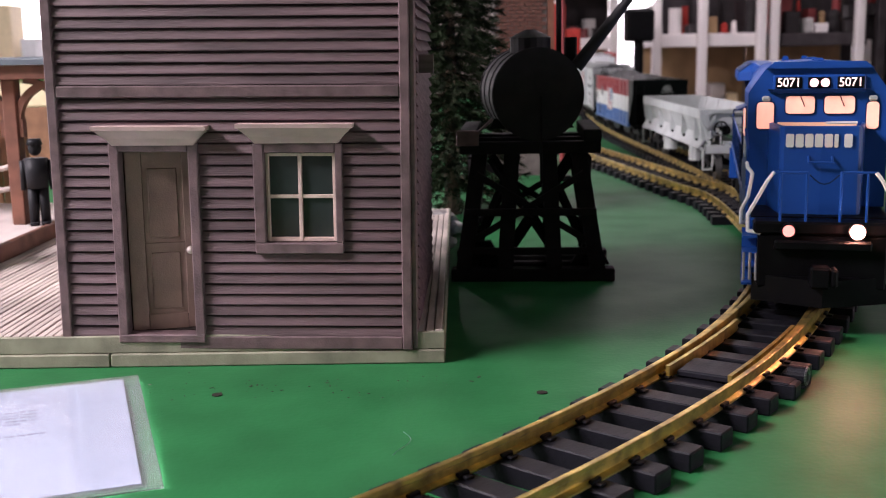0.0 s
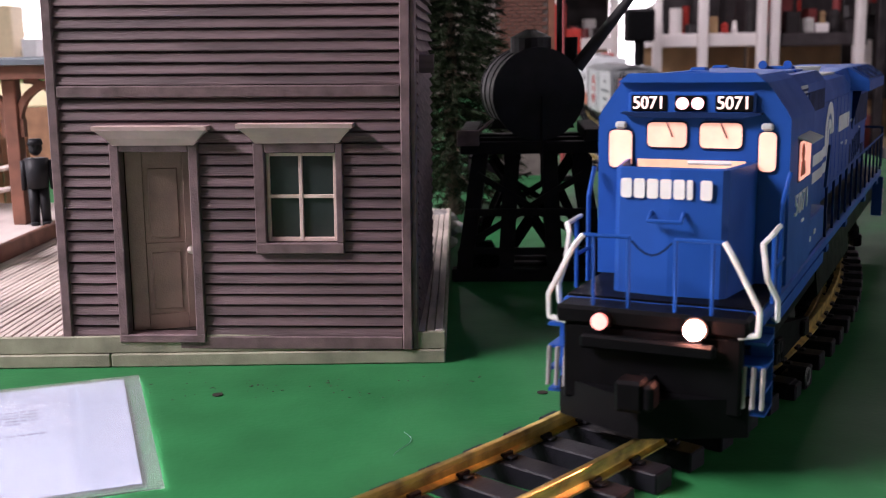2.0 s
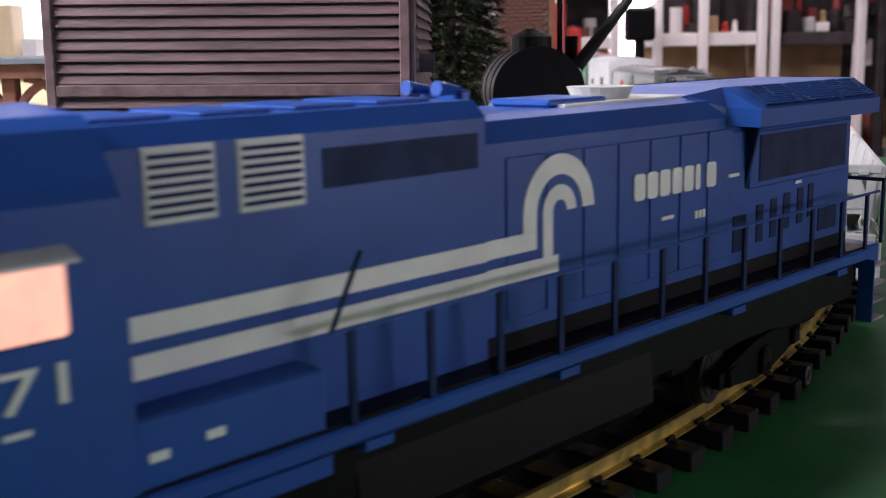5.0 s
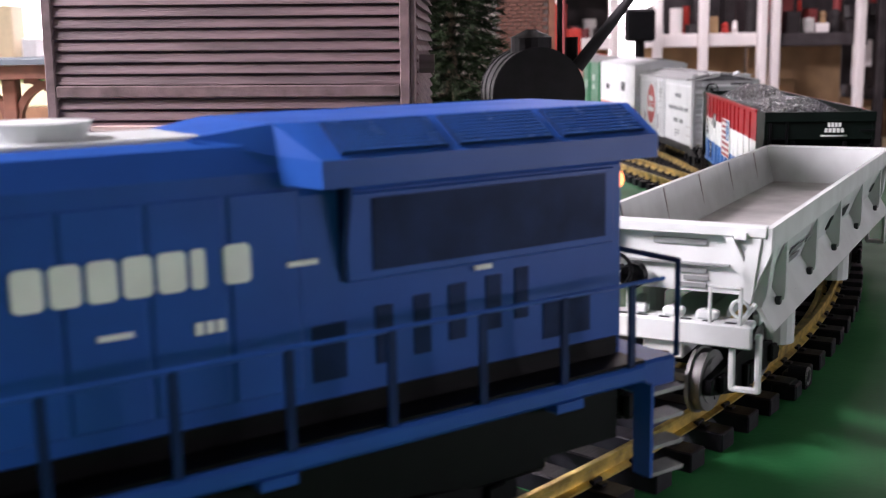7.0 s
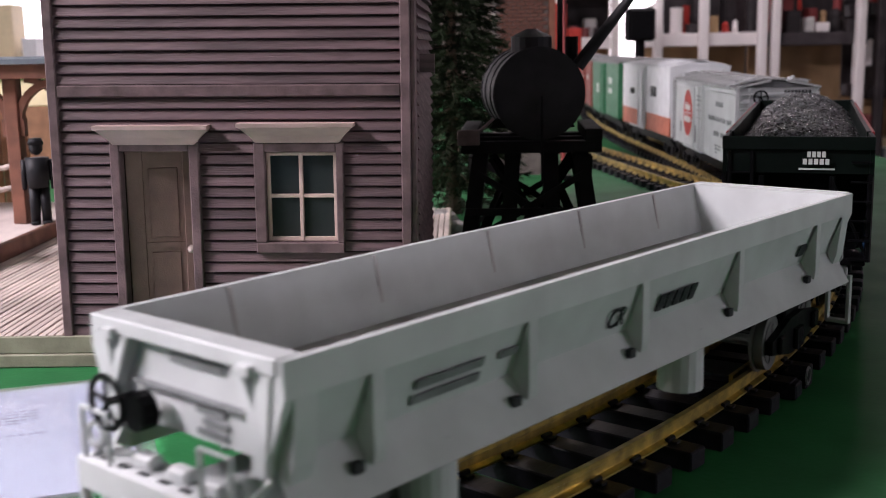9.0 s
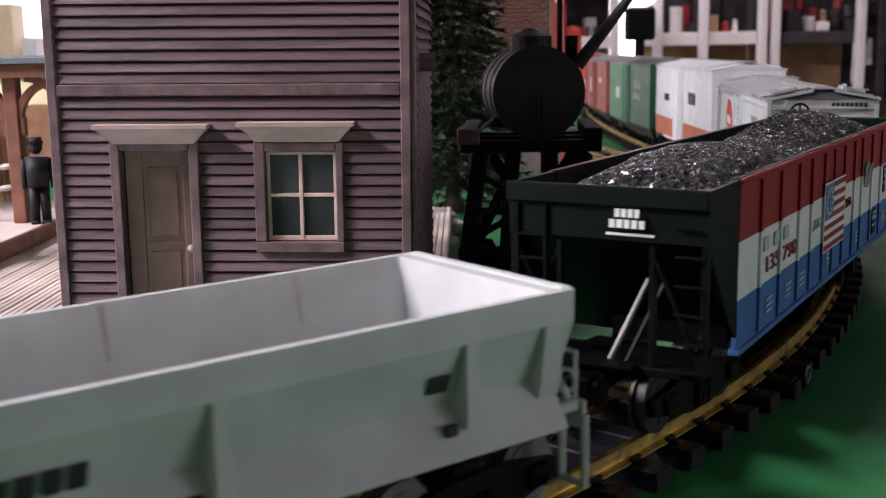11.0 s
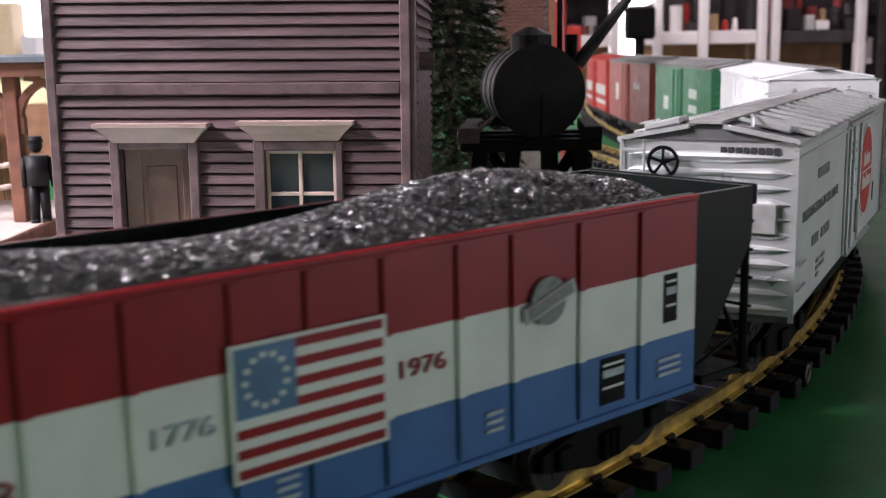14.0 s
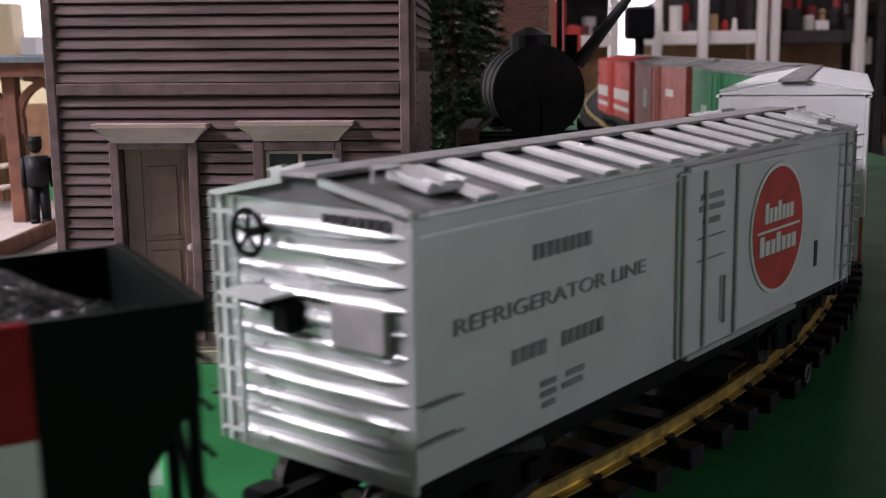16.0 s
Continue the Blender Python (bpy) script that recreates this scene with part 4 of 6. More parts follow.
    # lower cab-side equipment box
    part("equipment_box", box(nb(), 0.1010, 0.1654, -0.0455, 0.0455, DK + 0.0013, 0.0945, 0.0008), M["blue"], c)
    bars("small_stencil", c, on_left(0.155, 0.0457, 0.0835), [(0.006, 0.0026, -0.004, 0), (0.006, 0.0026, 0.014, 0.0016)], M["white"])
    # long hood: forward, middle and radiator sections
    def hood(x0, x1, w, zt, name, label=""):
        prof = [(-w, DK + 0.0013), (w, DK + 0.0013), (w, zt - 0.010), (w - 0.004, zt - 0.002), (w - 0.009, zt), (-w + 0.009, zt), (-w + 0.004, zt - 0.002), (-w, zt - 0.010)]
        return part(name, prism(nb(), prof, x0, x1), M["blue"], c, label)
    part("blower_section", prism(nb(), [(-0.0325, DK + 0.0013), (0.0325, DK + 0.0013), (0.0325, 0.1640), (0.0270, 0.1702), (-0.0270, 0.1702), (-0.0325, 0.1640)], 0.0125, 0.1654), M["blue"], c, "bright blue forward hood with grilles")
    hood(-0.1680, 0.0124, 0.0302, 0.1640, "engine_hood", "bright blue engine hood with doors")
    hood(-0.3000, -0.1681, 0.0302, 0.1560, "radiator_hood", "bright blue radiator hood")
    for s in (-1, 1):
        yy = lambda a, b: sorted((s * a, s * b))
        for x0, x1 in ((0.1275, 0.1510), (0.0955, 0.1200)):
            a, b = yy(0.0322, 0.0331)
            g = part("grille", box(nb(), x0, x1, a, b, 0.1425, 0.1640, 0.0004), M["silver_side"], c, "pale louvred grille")
            for i in range(7):
                z = 0.1445 + i * 0.0027
                a, b = yy(0.0329, 0.0336)
                part("slat", box(nb(), x0 + 0.0015, x1 - 0.0015, a, b, z, z + 0.0013), M["darkblue"], g)
        a, b = yy(0.0322, 0.0330)
        part("dark_panel", box(nb(), 0.0170, 0.0880, a, b, 0.1465, 0.1590), M["darkblue"], c)
        a, b = yy(0.0300, 0.0312)
        part("hood_base", box(nb(), -0.298, 0.100, a, b, DK + 0.0013, 0.0815), M["black"], c, "black lower hood strip")
        for i, x in enumerate((-0.012, -0.036, -0.060, -0.084, -0.108, -0.132, -0.156)):
            a, b = yy(0.0301, 0.0309)
            part("hood_door", box(nb(), x - 0.0112, x + 0.0112, a, b, 0.0865, 0.1485, 0.0004), M["blue"], c)
        for x0, x1, z0, z1 in ((-0.1825, -0.1705, 0.0875, 0.1055), (-0.2000, -0.1935, 0.0895, 0.1085), (-0.2145, -0.2080, 0.0900, 0.1100), (-0.2290, -0.2220, 0.0925, 0.1115), (-0.2440, -0.2375, 0.0935, 0.1125), (-0.2560, -0.2500, 0.0955, 0.1135), (-0.2850, -0.2630, 0.0860, 0.0990)):
            a, b = yy(0.0301, 0.0307)
            part("vent", box(nb(), x0, x1, a, b, z0, z1), M["darkblue"], c)
        # radiator intake under the overhang
        a, b = yy(0.0302, 0.0316)
        part("intake_frame", box(nb(), -0.2960, -0.1830, a, b, 0.1175, 0.1455, 0.0006), M["blue"], c)
        a, b = yy(0.0315, 0.0321)
        part("radiator_intake", box(nb(), -0.2910, -0.1925, a, b, 0.1205, 0.1435), M["darkblue"], c, "dark blue radiator intake")
        bm = prism(nb(), [(s * 0.0302, 0.118), (s * 0.0302, 0.149), (s * 0.0370, 0.149)], -0.1830, -0.1810)
        part("wing_bracket", bm, M["darkblue"], c)
        # logo arcs and stripes
        y0, y1 = yy(0.0309, 0.0313)
        bm = nb()
        cx, cz = -0.0325, 0.1250
        arc_band(bm, cx, cz, 0.0145, 0.0225, -4, 180, y0, y1)
        arc_band(bm, cx, cz, 0.0045, 0.0105, -4, 180, y0, y1)
        box(bm, cx + 0.0145, 0.0123, y0, y1, 0.1118, 0.1188)
        box(bm, cx + 0.0010, 0.0123, y0, y1, 0.1010, 0.1078)
        box(bm, cx + 0.0145, cx + 0.0225, y0, y1, 0.1189, cz)
        box(bm, cx + 0.0045, cx + 0.0105, y0, y1, 0.1079, cz)
        for z0, z1 in ((0.1118, 0.1188), (0.1010, 0.1078)):
            box(bm, 0.0126, 0.1650, s * 0.0327 - 0.0002, s * 0.0327 + 0.0002, z0, z1)
        part("emblem_stripe", bm, M["white"], c, "white wheel-shaped emblem with twin stripes")
        mm = on_left(-0.1180, 0.0313, 0.1285) if s > 0 else pose(-0.1180, -0.0313, 0.1285, 90, 0, 0)
        letter_blocks("brand_lettering", 7, c, mm, 0.0690, 0.0116, M["white"], "white brand lettering as plain blocks")
        mm = on_left(-0.138, 0.0312, 0.1110) if s > 0 else pose(-0.138, -0.0312, 0.1110, 90, 0, 0)
        bars("small_stencil", c, mm, [(0.010, 0.0036, 0, 0), (0.010, 0.0016, -0.028 * s, 0.0016), (0.010, 0.0016, 0.030 * s, 0.0150), (0.007, 0.0016, 0.098 * s, 0.0050)], M["white"])
    # radiator wings: fascia, sloping screens
    bm = nb()
    secs = ((-0.1380, 0.0230, 0.1640, 0.0229, 0.1642, 0.0200, 0.1645), (-0.1620, 0.0300, 0.1500, 0.0300, 0.1585, 0.0270, 0.1680), (-0.1690, 0.0440, 0.1492, 0.0440, 0.1575, 0.0285, 0.1680), (-0.3050, 0.0440, 0.1492, 0.0440, 0.1575, 0.0285, 0.1680))
    rings = []
    for x, a, za, b, zb, d, zd in secs:
        rings.append([bm.verts.new((x, y, z)) for y, z in ((-a, za), (-b, zb), (-d, zd), (d, zd), (b, zb), (a, za))])
    for r, q in zip(rings, rings[1:]):
        for i in range(6):
            j = (i + 1) % 6
            bm.faces.new((r[i], r[j], q[j], q[i]))
    bm.faces.new(rings[0])
    bm.faces.new(rings[-1][::-1])
    part("radiator_roof", bm, M["blue"], c, "bright blue flared radiator roof")
    for s in (-1, 1):
        for k in range(3):
            x1 = -0.176 - k * 0.0425
            mm = Matrix.Translation((0, s * 0.0362, 0.1628)) @ Matrix.Rotation(s * -0.596, 4, "X")
            g = part("screen", box(nb(), x1 - 0.0385, x1, -0.0075, 0.0075, 0.0001, 0.0008, 0, mm), M["darkblue"], c, "dark radiator screen")
            for i in range(18):
                part("screen_bar", box(nb(), x1 - 0.0375 + i * 0.0021, x1 - 0.0368 + i * 0.0021, -0.0072, 0.0072, 0.0008, 0.0012, 0, mm), M["darkblue"], g)
            for i in range(9):
                part("screen_slat", box(nb(), x1 - 0.0380, x1 - 0.0005, -0.0070 + i * 0.0017, -0.0063 + i * 0.0017, 0.0012, 0.0016, 0, mm), M["screenblue"], g)
    # roof fittings
    bm = nb()
    box(bm, -0.085, -0.045, -0.016, 0.016, 0.1640, 0.1672, 0.001)
    part("exhaust_base", bm, M["blue"], c)
    part("exhaust_pipe", (lambda bm: (tube(bm, (-0.102, 0, 0.164), (-0.102, 0, 0.1705), 0.0120, 20, 0.0150), bm)[-1])(nb()), M["silver_side"], c, "grey exhaust stack")
    part("roof_plate", box(nb(), -0.160, -0.050, -0.020, 0.020, 0.1640, 0.1652), M["silver_side"], c)
    part("air_horn", (lambda bm: (tube(bm, (0.0, 0.008, 0.173), (0.012, 0.008, 0.174), 0.0016, 8, 0.003), tube(bm, (0.0, -0.008, 0.173), (0.012, -0.008, 0.174), 0.0016, 8, 0.003), box(bm, -0.004, 0.002, -0.011, 0.011, 0.164, 0.173, 0.001), bm)[-1])(nb()), M["blue"], c)
    for x in (0.228, 0.180):
        part("roof_bracket", box(nb(), x - 0.004, x + 0.004, -0.004, 0.004, 0.1745, 0.1775, 0.001), M["blue"], c)
    for x in (0.04, 0.075, 0.11, 0.145):
        part("roof_hatch", box(nb(), x - 0.013, x + 0.013, -0.020, 0.020, 0.1702, 0.1716, 0.0005), M["blue"], c)
    # handrails along the walkway
    for s in (-1, 1):
        part("handrail", tube(nb(), (0.098, s * 0.0452, 0.1045), (-0.308, s * 0.0452, 0.1045), 0.0008, 6), M["blue"], c)
        for x in (0.090, 0.055, 0.020, -0.015, -0.050, -0.085, -0.120, -0.155, -0.190, -0.225, -0.260, -0.292):
            part("stanchion", box(nb(), x - 0.0014, x + 0.0014, s * 0.0452 - 0.0007, s * 0.0452 + 0.0007, DK, 0.1043), M["darkblue"], c)
        part("sloping_rail", tube(nb(), (0.098, s * 0.0452, 0.1045), (0.085, s * 0.0452, 0.128), 0.0009, 6), M["darkblue"], c)
        # front corner rails
        rods(c, "corner_handrail", [[(0.246, s * 0.0475, 0.1290), (0.258, s * 0.0462, 0.1160), (0.259, s * 0.0462, DK)], [(0.252, s * 0.0462, 0.0900), (0.276, s * 0.0462, 0.0900)], [(0.276, s * 0.0462, 0.1070), (0.276, s * 0.0462, DK)]], 0.0011, M["blue"])
        rods(c, "white_handrail", [[(0.268, s * 0.0470, 0.1075), (0.287, s * 0.0470, 0.1065), (0.292, s * 0.0440, 0.1030), (0.292, s * 0.0462, 0.0880), (0.289, s * 0.0505, 0.0780), (0.288, s * 0.0505, 0.0690), (0.281, s * 0.0480, 0.0680)],
                                   [(0.310, s * 0.0312, 0.1060), (0.312, s * 0.0350, 0.1010), (0.312, s * 0.0470, 0.0780), (0.312, s * 0.0466, 0.0675), (0.312, s * 0.0385, 0.0660)]], 0.0013, M["rail_white"], "white bent handrail")
        rods(c, "front_rail", [[(0.310, s * 0.0312, 0.1060), (0.310, s * 0.0105, 0.1060), (0.310, s * 0.0105, DK)], [(0.310, s * 0.0265, 0.1060), (0.310, s * 0.0265, DK)]], 0.0009, M["blue"])
        # steps
        for x, w, mt in ((0.298, 0.006, "blue"), (-0.309, 0.0045, "roofgrey")):
            for k in range(4):
                part("step_tread", box(nb(), x - 0.008, x + 0.008, s * 0.0435 - w, s * 0.0435 + w, 0.030 + k * 0.0105, 0.0315 + k * 0.0105), M[mt], c)
            part("step_riser", box(nb(), x - 0.0095, x - 0.008, s * 0.0435 - w, s * 0.0435 + w, 0.030, 0.066) if x > 0 else box(nb(), x + 0.008, x + 0.0095, s * 0.0435 - w, s * 0.0435 + w, 0.030, 0.066), M["blue"], c)
        # white edges drawn grey: the shade on the steps is in the colour
        for k in range(3):
            part("step_edge", tube(nb(), (0.309, s * (0.0405 + 0.004 * k), 0.034), (0.307, s * (0.0405 + 0.004 * k), 0.052), 0.0011, 6), M["roofgrey"], c)
    # front platform, anticlimber, plow
    part("front_platform", box(nb(), 0.2962, 0.314, -0.0430, 0.0430, 0.0655, DK + 0.0005, 0.0015), M["black"], c)
    part("anticlimber", box(nb(), 0.314, 0.319, -0.030, 0.030, 0.056, 0.0625, 0.0012), M["black"], c)
    part("pilot", box(nb(), 0.304, 0.312, -0.040, 0.040, 0.030, 0.0655, 0.0012), M["black"], c)
    part("plow", prism(nb(), [(0.308, -0.043), (0.328, 0.0), (0.308, 0.043), (0.304, 0.043), (0.304, -0.043)], 0.0205, 0.038, "z"), M["black"], c)
    for y, mm, r in ((-0.0212, "beam_dim", 0.0038), (0.0209, "beam", 0.0044)):
        b = part("ditch_light", tube(nb(), (0.312, y, 0.0686), (0.3165, y, 0.0686), r + 0.0012, 16), M["black"], c)
        part("lens", tube(nb(), (0.3162, y, 0.0686), (0.3180, y, 0.0686), r, 16), M[mm], b, "glowing lens")
    # rear platform
    part("rear_platform", box(nb(), -0.318, -0.3001, -0.043, 0.043, 0.0600, DK, 0.0012), M["blue"], c)
    rods(c, "rear_rail", [[(-0.3165, -0.0440, DK), (-0.3165, -0.0440, 0.1100), (-0.3165, -0.012, 0.1100), (-0.3165, -0.012, DK)], [(-0.3165, 0.0440, DK), (-0.3165, 0.0440, 0.1100), (-0.3165, 0.012, 0.1100), (-0.3165, 0.012, DK)]], 0.0011, M["darkblue"])
    part("rear_light", tube(nb(), (-0.3005, 0.026, 0.140), (-0.3025, 0.026, 0.140), 0.0035, 12), M["marker"], c, "glowing orange marker light")
    # fuel tank
    part("fuel_tank", prism(nb(), [(-0.040, 0.058), (-0.042, 0.036), (-0.034, 0.028), (0.034, 0.028), (0.042, 0.036), (0.040, 0.058)], -0.085, 0.085), M["black"], c, "black fuel tank")
    for x in (0.19, -0.19):
        part("brake_rigging", box(nb(), x - 0.075, x + 0.075, -0.0310, 0.0310, 0.036, 0.0459, 0.002), M["black"], c)
    coupler(c, 0.320, M["black"])
    coupler(c, -0.322, M["black"])
    for x in (0.19, -0.19):
        truck(c, x, (-0.046, 0.0, 0.046), 0.05, M["black"], 0.034)
    return c


def dump_car():
    c = thing("dump_car", pose(0, 0, 0), "pale grey empty side-dump gondola car", "freight car", "freight cars")
    x0, x1 = -0.2040, 0.2000
    W, ZT = 0.0475, 0.1058
    part("floor_pan", box(nb(), x0 + 0.006, x1 - 0.006, -0.0390, 0.0390, 0.0762, 0.0780), M["dumpin"], c, "dusty grey floor pan")
    for s in (-1, 1):
        bm = nb()
        prof = [(W, ZT), (W, 0.0945), (W - 0.0016, 0.0938), (0.0392, 0.0738), (0.0492, 0.0570), (0.0478, 0.0560), (0.0370, 0.0715), (0.0370, 0.0740), (0.0445, ZT)]
        prism(bm, [(s * y, z) for y, z in prof], x0, x1)
        part("side_panel", bm, M["dump"], c)
        for i, x in enumerate((0.1670, 0.0890, 0.0120, -0.0740, -0.1630)):
            bm = nb()
            prism(bm, [(s * 0.0474, 0.0946), (s * 0.0392, 0.0739), (s * 0.0440, 0.0660), (s * 0.0468, 0.0655), (s * 0.0474, 0.0700)], x - 0.0025, x + 0.0025)
            part("rib", bm, M["dump"], c)
            part("rib_foot", box(nb(), x + 0.006, x + 0.010, s * 0.0452 - 0.0012, s * 0.0452 + 0.0014, 0.0645, 0.0680), M["dark_mark"], c)
        for a, b in ((x0, x0 + 0.009), (x1 - 0.009, x1)):
            part("end_post", prism(nb(), [(s * 0.0474, 0.0946), (s * 0.0393, 0.0739), (s * 0.0430, 0.0675), (s * 0.0450, 0.0735)], a, b), M["dump"], c)
        for x in (0.150, 0.075, 0.0, -0.075, -0.150):
            part("inner_seam", prism(nb(), [(s * 0.0445, 0.1050), (s * 0.0434, 0.1050), (s * 0.0376, 0.0742), (s * 0.0386, 0.0742)], x - 0.0007, x + 0.0007), M["dumpin"], c)
    for xe, s in ((x1, 1), (x0, -1)):
        bm = nb()
        a, b = sorted((xe, xe - s * 0.0060))
        prism(bm, [(-0.0440, ZT), (0.0440, ZT), (0.0405, 0.0730), (-0.0405, 0.0730)], a, b)
        part("end_panel", bm, M["dump"], c)
        a, b = sorted((xe + s * 0.0001, xe + s * 0.0050))
        bm = nb()
        box(bm, a, b, -0.0455, 0.0455, 0.1010, ZT + 0.0006, 0.0006)
        for y in (-0.0400, 0.0400):
            prism(bm, [(y - 0.003, 0.1008), (y + 0.003, 0.1008), (y * 0.9 + 0.003, 0.0700), (y * 0.9 - 0.003, 0.0700)], a, b)
        for y in (-1, 1):
            prism(bm, [(y * 0.030, 0.1008), (y * 0.026, 0.1008), (y * 0.037, 0.0780), (y * 0.040, 0.0800)], a, b)
        part("end_frame", bm, M["dump"], c)
        for y in (-1, 1):
            part("corner_plate", prism(nb(), [(y * 0.0440, ZT), (y * 0.0474, ZT), (y * 0.0474, 0.0945), (y * 0.0393, 0.0739), (y * 0.0360, 0.0735)], min(xe, xe + s * 0.0040), max(xe, xe + s * 0.0040)), M["dump"], c)
            part("hinge_lug", box(nb(), min(xe + s * 0.005, xe + s * 0.0075), max(xe + s * 0.005, xe + s * 0.0075), y * 0.034 - 0.003, y * 0.034 + 0.003, 0.1000, 0.1035, 0.0005), M["dump"], c)
            part("end_strut", tube(nb(), (xe + s * 0.004, y * 0.041, 0.0700), (xe + s * 0.012, y * 0.036, 0.0620), 0.0014, 6), M["dump"], c)
            part("valve_ring", hoop(xe + s * 0.0120, y * 0.036, 0.0690, 0.004, 0.0009), M["dump"], c)
        for y in (-0.014, 0.004, 0.020):
            part("deck_block", box(nb(), min(xe + s * 0.005, xe + s * 0.0105), max(xe + s * 0.005, xe + s * 0.0105), y - 0.005, y + 0.005, 0.0620, 0.0665, 0.001), M["dump"], c)
        for k in range(7):
            part("deck_slot", box(nb(), min(xe + s * 0.0112, xe + s * 0.0130), max(xe + s * 0.0112, xe + s * 0.0130), -0.0335 + k * 0.0105, -0.0285 + k * 0.0105, 0.0619, 0.0623), M["dark_mark"], c)
        part("end_brace", box(nb(), min(xe, xe + s * 0.003), max(xe, xe + s * 0.003), -0.028, 0.028, 0.0862, 0.0870), M["grey_mark"], c)
        mm = pose(xe + s * 0.0006, 0.0, 0.0, 90, 0, 90 * s)
        bars("small_stencil", c, mm, [(0.026, 0.0030, 0.004, 0.0970), (0.014, 0.0022, 0.010, 0.0830), (0.012, 0.0022, 0.012, 0.0795), (0.014, 0.0022, 0.010, 0.0760)], M["grey_mark"], "small grey stencilled marks")
        a, b = sorted((xe + s * 0.001, xe + s * 0.0134))
        part("end_platform", box(nb(), a, b, -0.0410, 0.0410, 0.0580, 0.0620, 0.0008), M["dump"], c)
        part("end_beam", box(nb(), min(xe + s * 0.0135, xe + s * 0.0160), max(xe + s * 0.0135, xe + s * 0.0160), -0.0425, 0.0425, 0.0510, 0.0620, 0.0008), M["dump"], c)
        rods(c, "grab_iron", [[(xe + s * 0.015, y - 0.008, 0.0620), (xe + s * 0.015, y - 0.008, 0.0790), (xe + s * 0.015, y + 0.006, 0.0790), (xe + s * 0.015, y + 0.006, 0.0620)] for y in (-0.030, 0.031)], 0.0009, M["dump"])
        rods(c, "stirrup_step", [[(xe + s * 0.012, y - 0.006, 0.0580), (xe + s * 0.012, y - 0.006, 0.0310), (xe + s * 0.012, y + 0.006, 0.0310), (xe + s * 0.012, y + 0.006, 0.0580)] for y in (-0.039, 0.039)], 0.0016, M["dump"])
        coupler(c, xe + s * 0.024, M["black"])
    brake_wheel(c, 0.2150, -0.0235, 0.0830, 0.0085, 0.2040)
    part("air_cylinder", tube(nb(), (0.205, -0.016, 0.0800), (0.211, -0.016, 0.0800), 0.0062, 12), M["black"], c)
    part("centre_sill", box(nb(), x0 - 0.012, x1 + 0.012, -0.010, 0.010, 0.0420, 0.0578, 0.001), M["dump"], c)
    for s in (-1, 1):
        part("lower_sill", box(nb(), -0.165, 0.165, min(s * 0.0310, s * 0.0350), max(s * 0.0310, s * 0.0350), 0.0500, 0.0560, 0.0006), M["dump"], c)
    for x in (0.133, -0.040):
        for s in (-1, 1):
            part("dump_cylinder", tube(nb(), (x, s * 0.0350, 0.0350), (x, s * 0.0350, 0.0640), 0.0105, 18), M["dump"], c)
    # marks follow the slope of the side
    tilt = math.degrees(math.atan2(0.0083, 0.0207))
    mm = Matrix.Translation((0.0, 0.0439, 0.0855)) @ pose(0, 0, 0, 90 + tilt, 0, 180)
    writing("CR", 0.0130, M["dark_mark"], c, mm @ pose(-0.0270, -0.004, 0.0006), "lettering", "black reporting letters", 0.0125)
    bars("car_number", c, mm @ pose(0.0225, -0.004, 0.0006), [(0.034, 0.0080, 0, 0)], M["dark_mark"], "black car number as plain bars")
    bars("small_stencil", c, mm @ pose(-0.130, -0.004, 0.0006), [(0.034, 0.0034, 0, 0.003), (0.034, 0.0034, 0, -0.003), (0.010, 0.0030, 0.031, 0.003)], M["grey_mark"])
    t = Matrix.Translation((-0.1520, 0.0439, 0.0855)) @ pose(0, 0, 0, 90 + tilt, 0, 180)
    ob = part("tag_board", box(nb(), -0.0040, 0.0040, -0.0070, -0.0005, 0.0002, 0.0008), M["dark_mark"], c, "small black tag board")
    ob.data.transform(t)
    for x in (0.172, -0.172):
        truck(c, x, (-0.032, 0.032), 0.04, M["black"], 0.030, PALE_WHEEL)
    return c


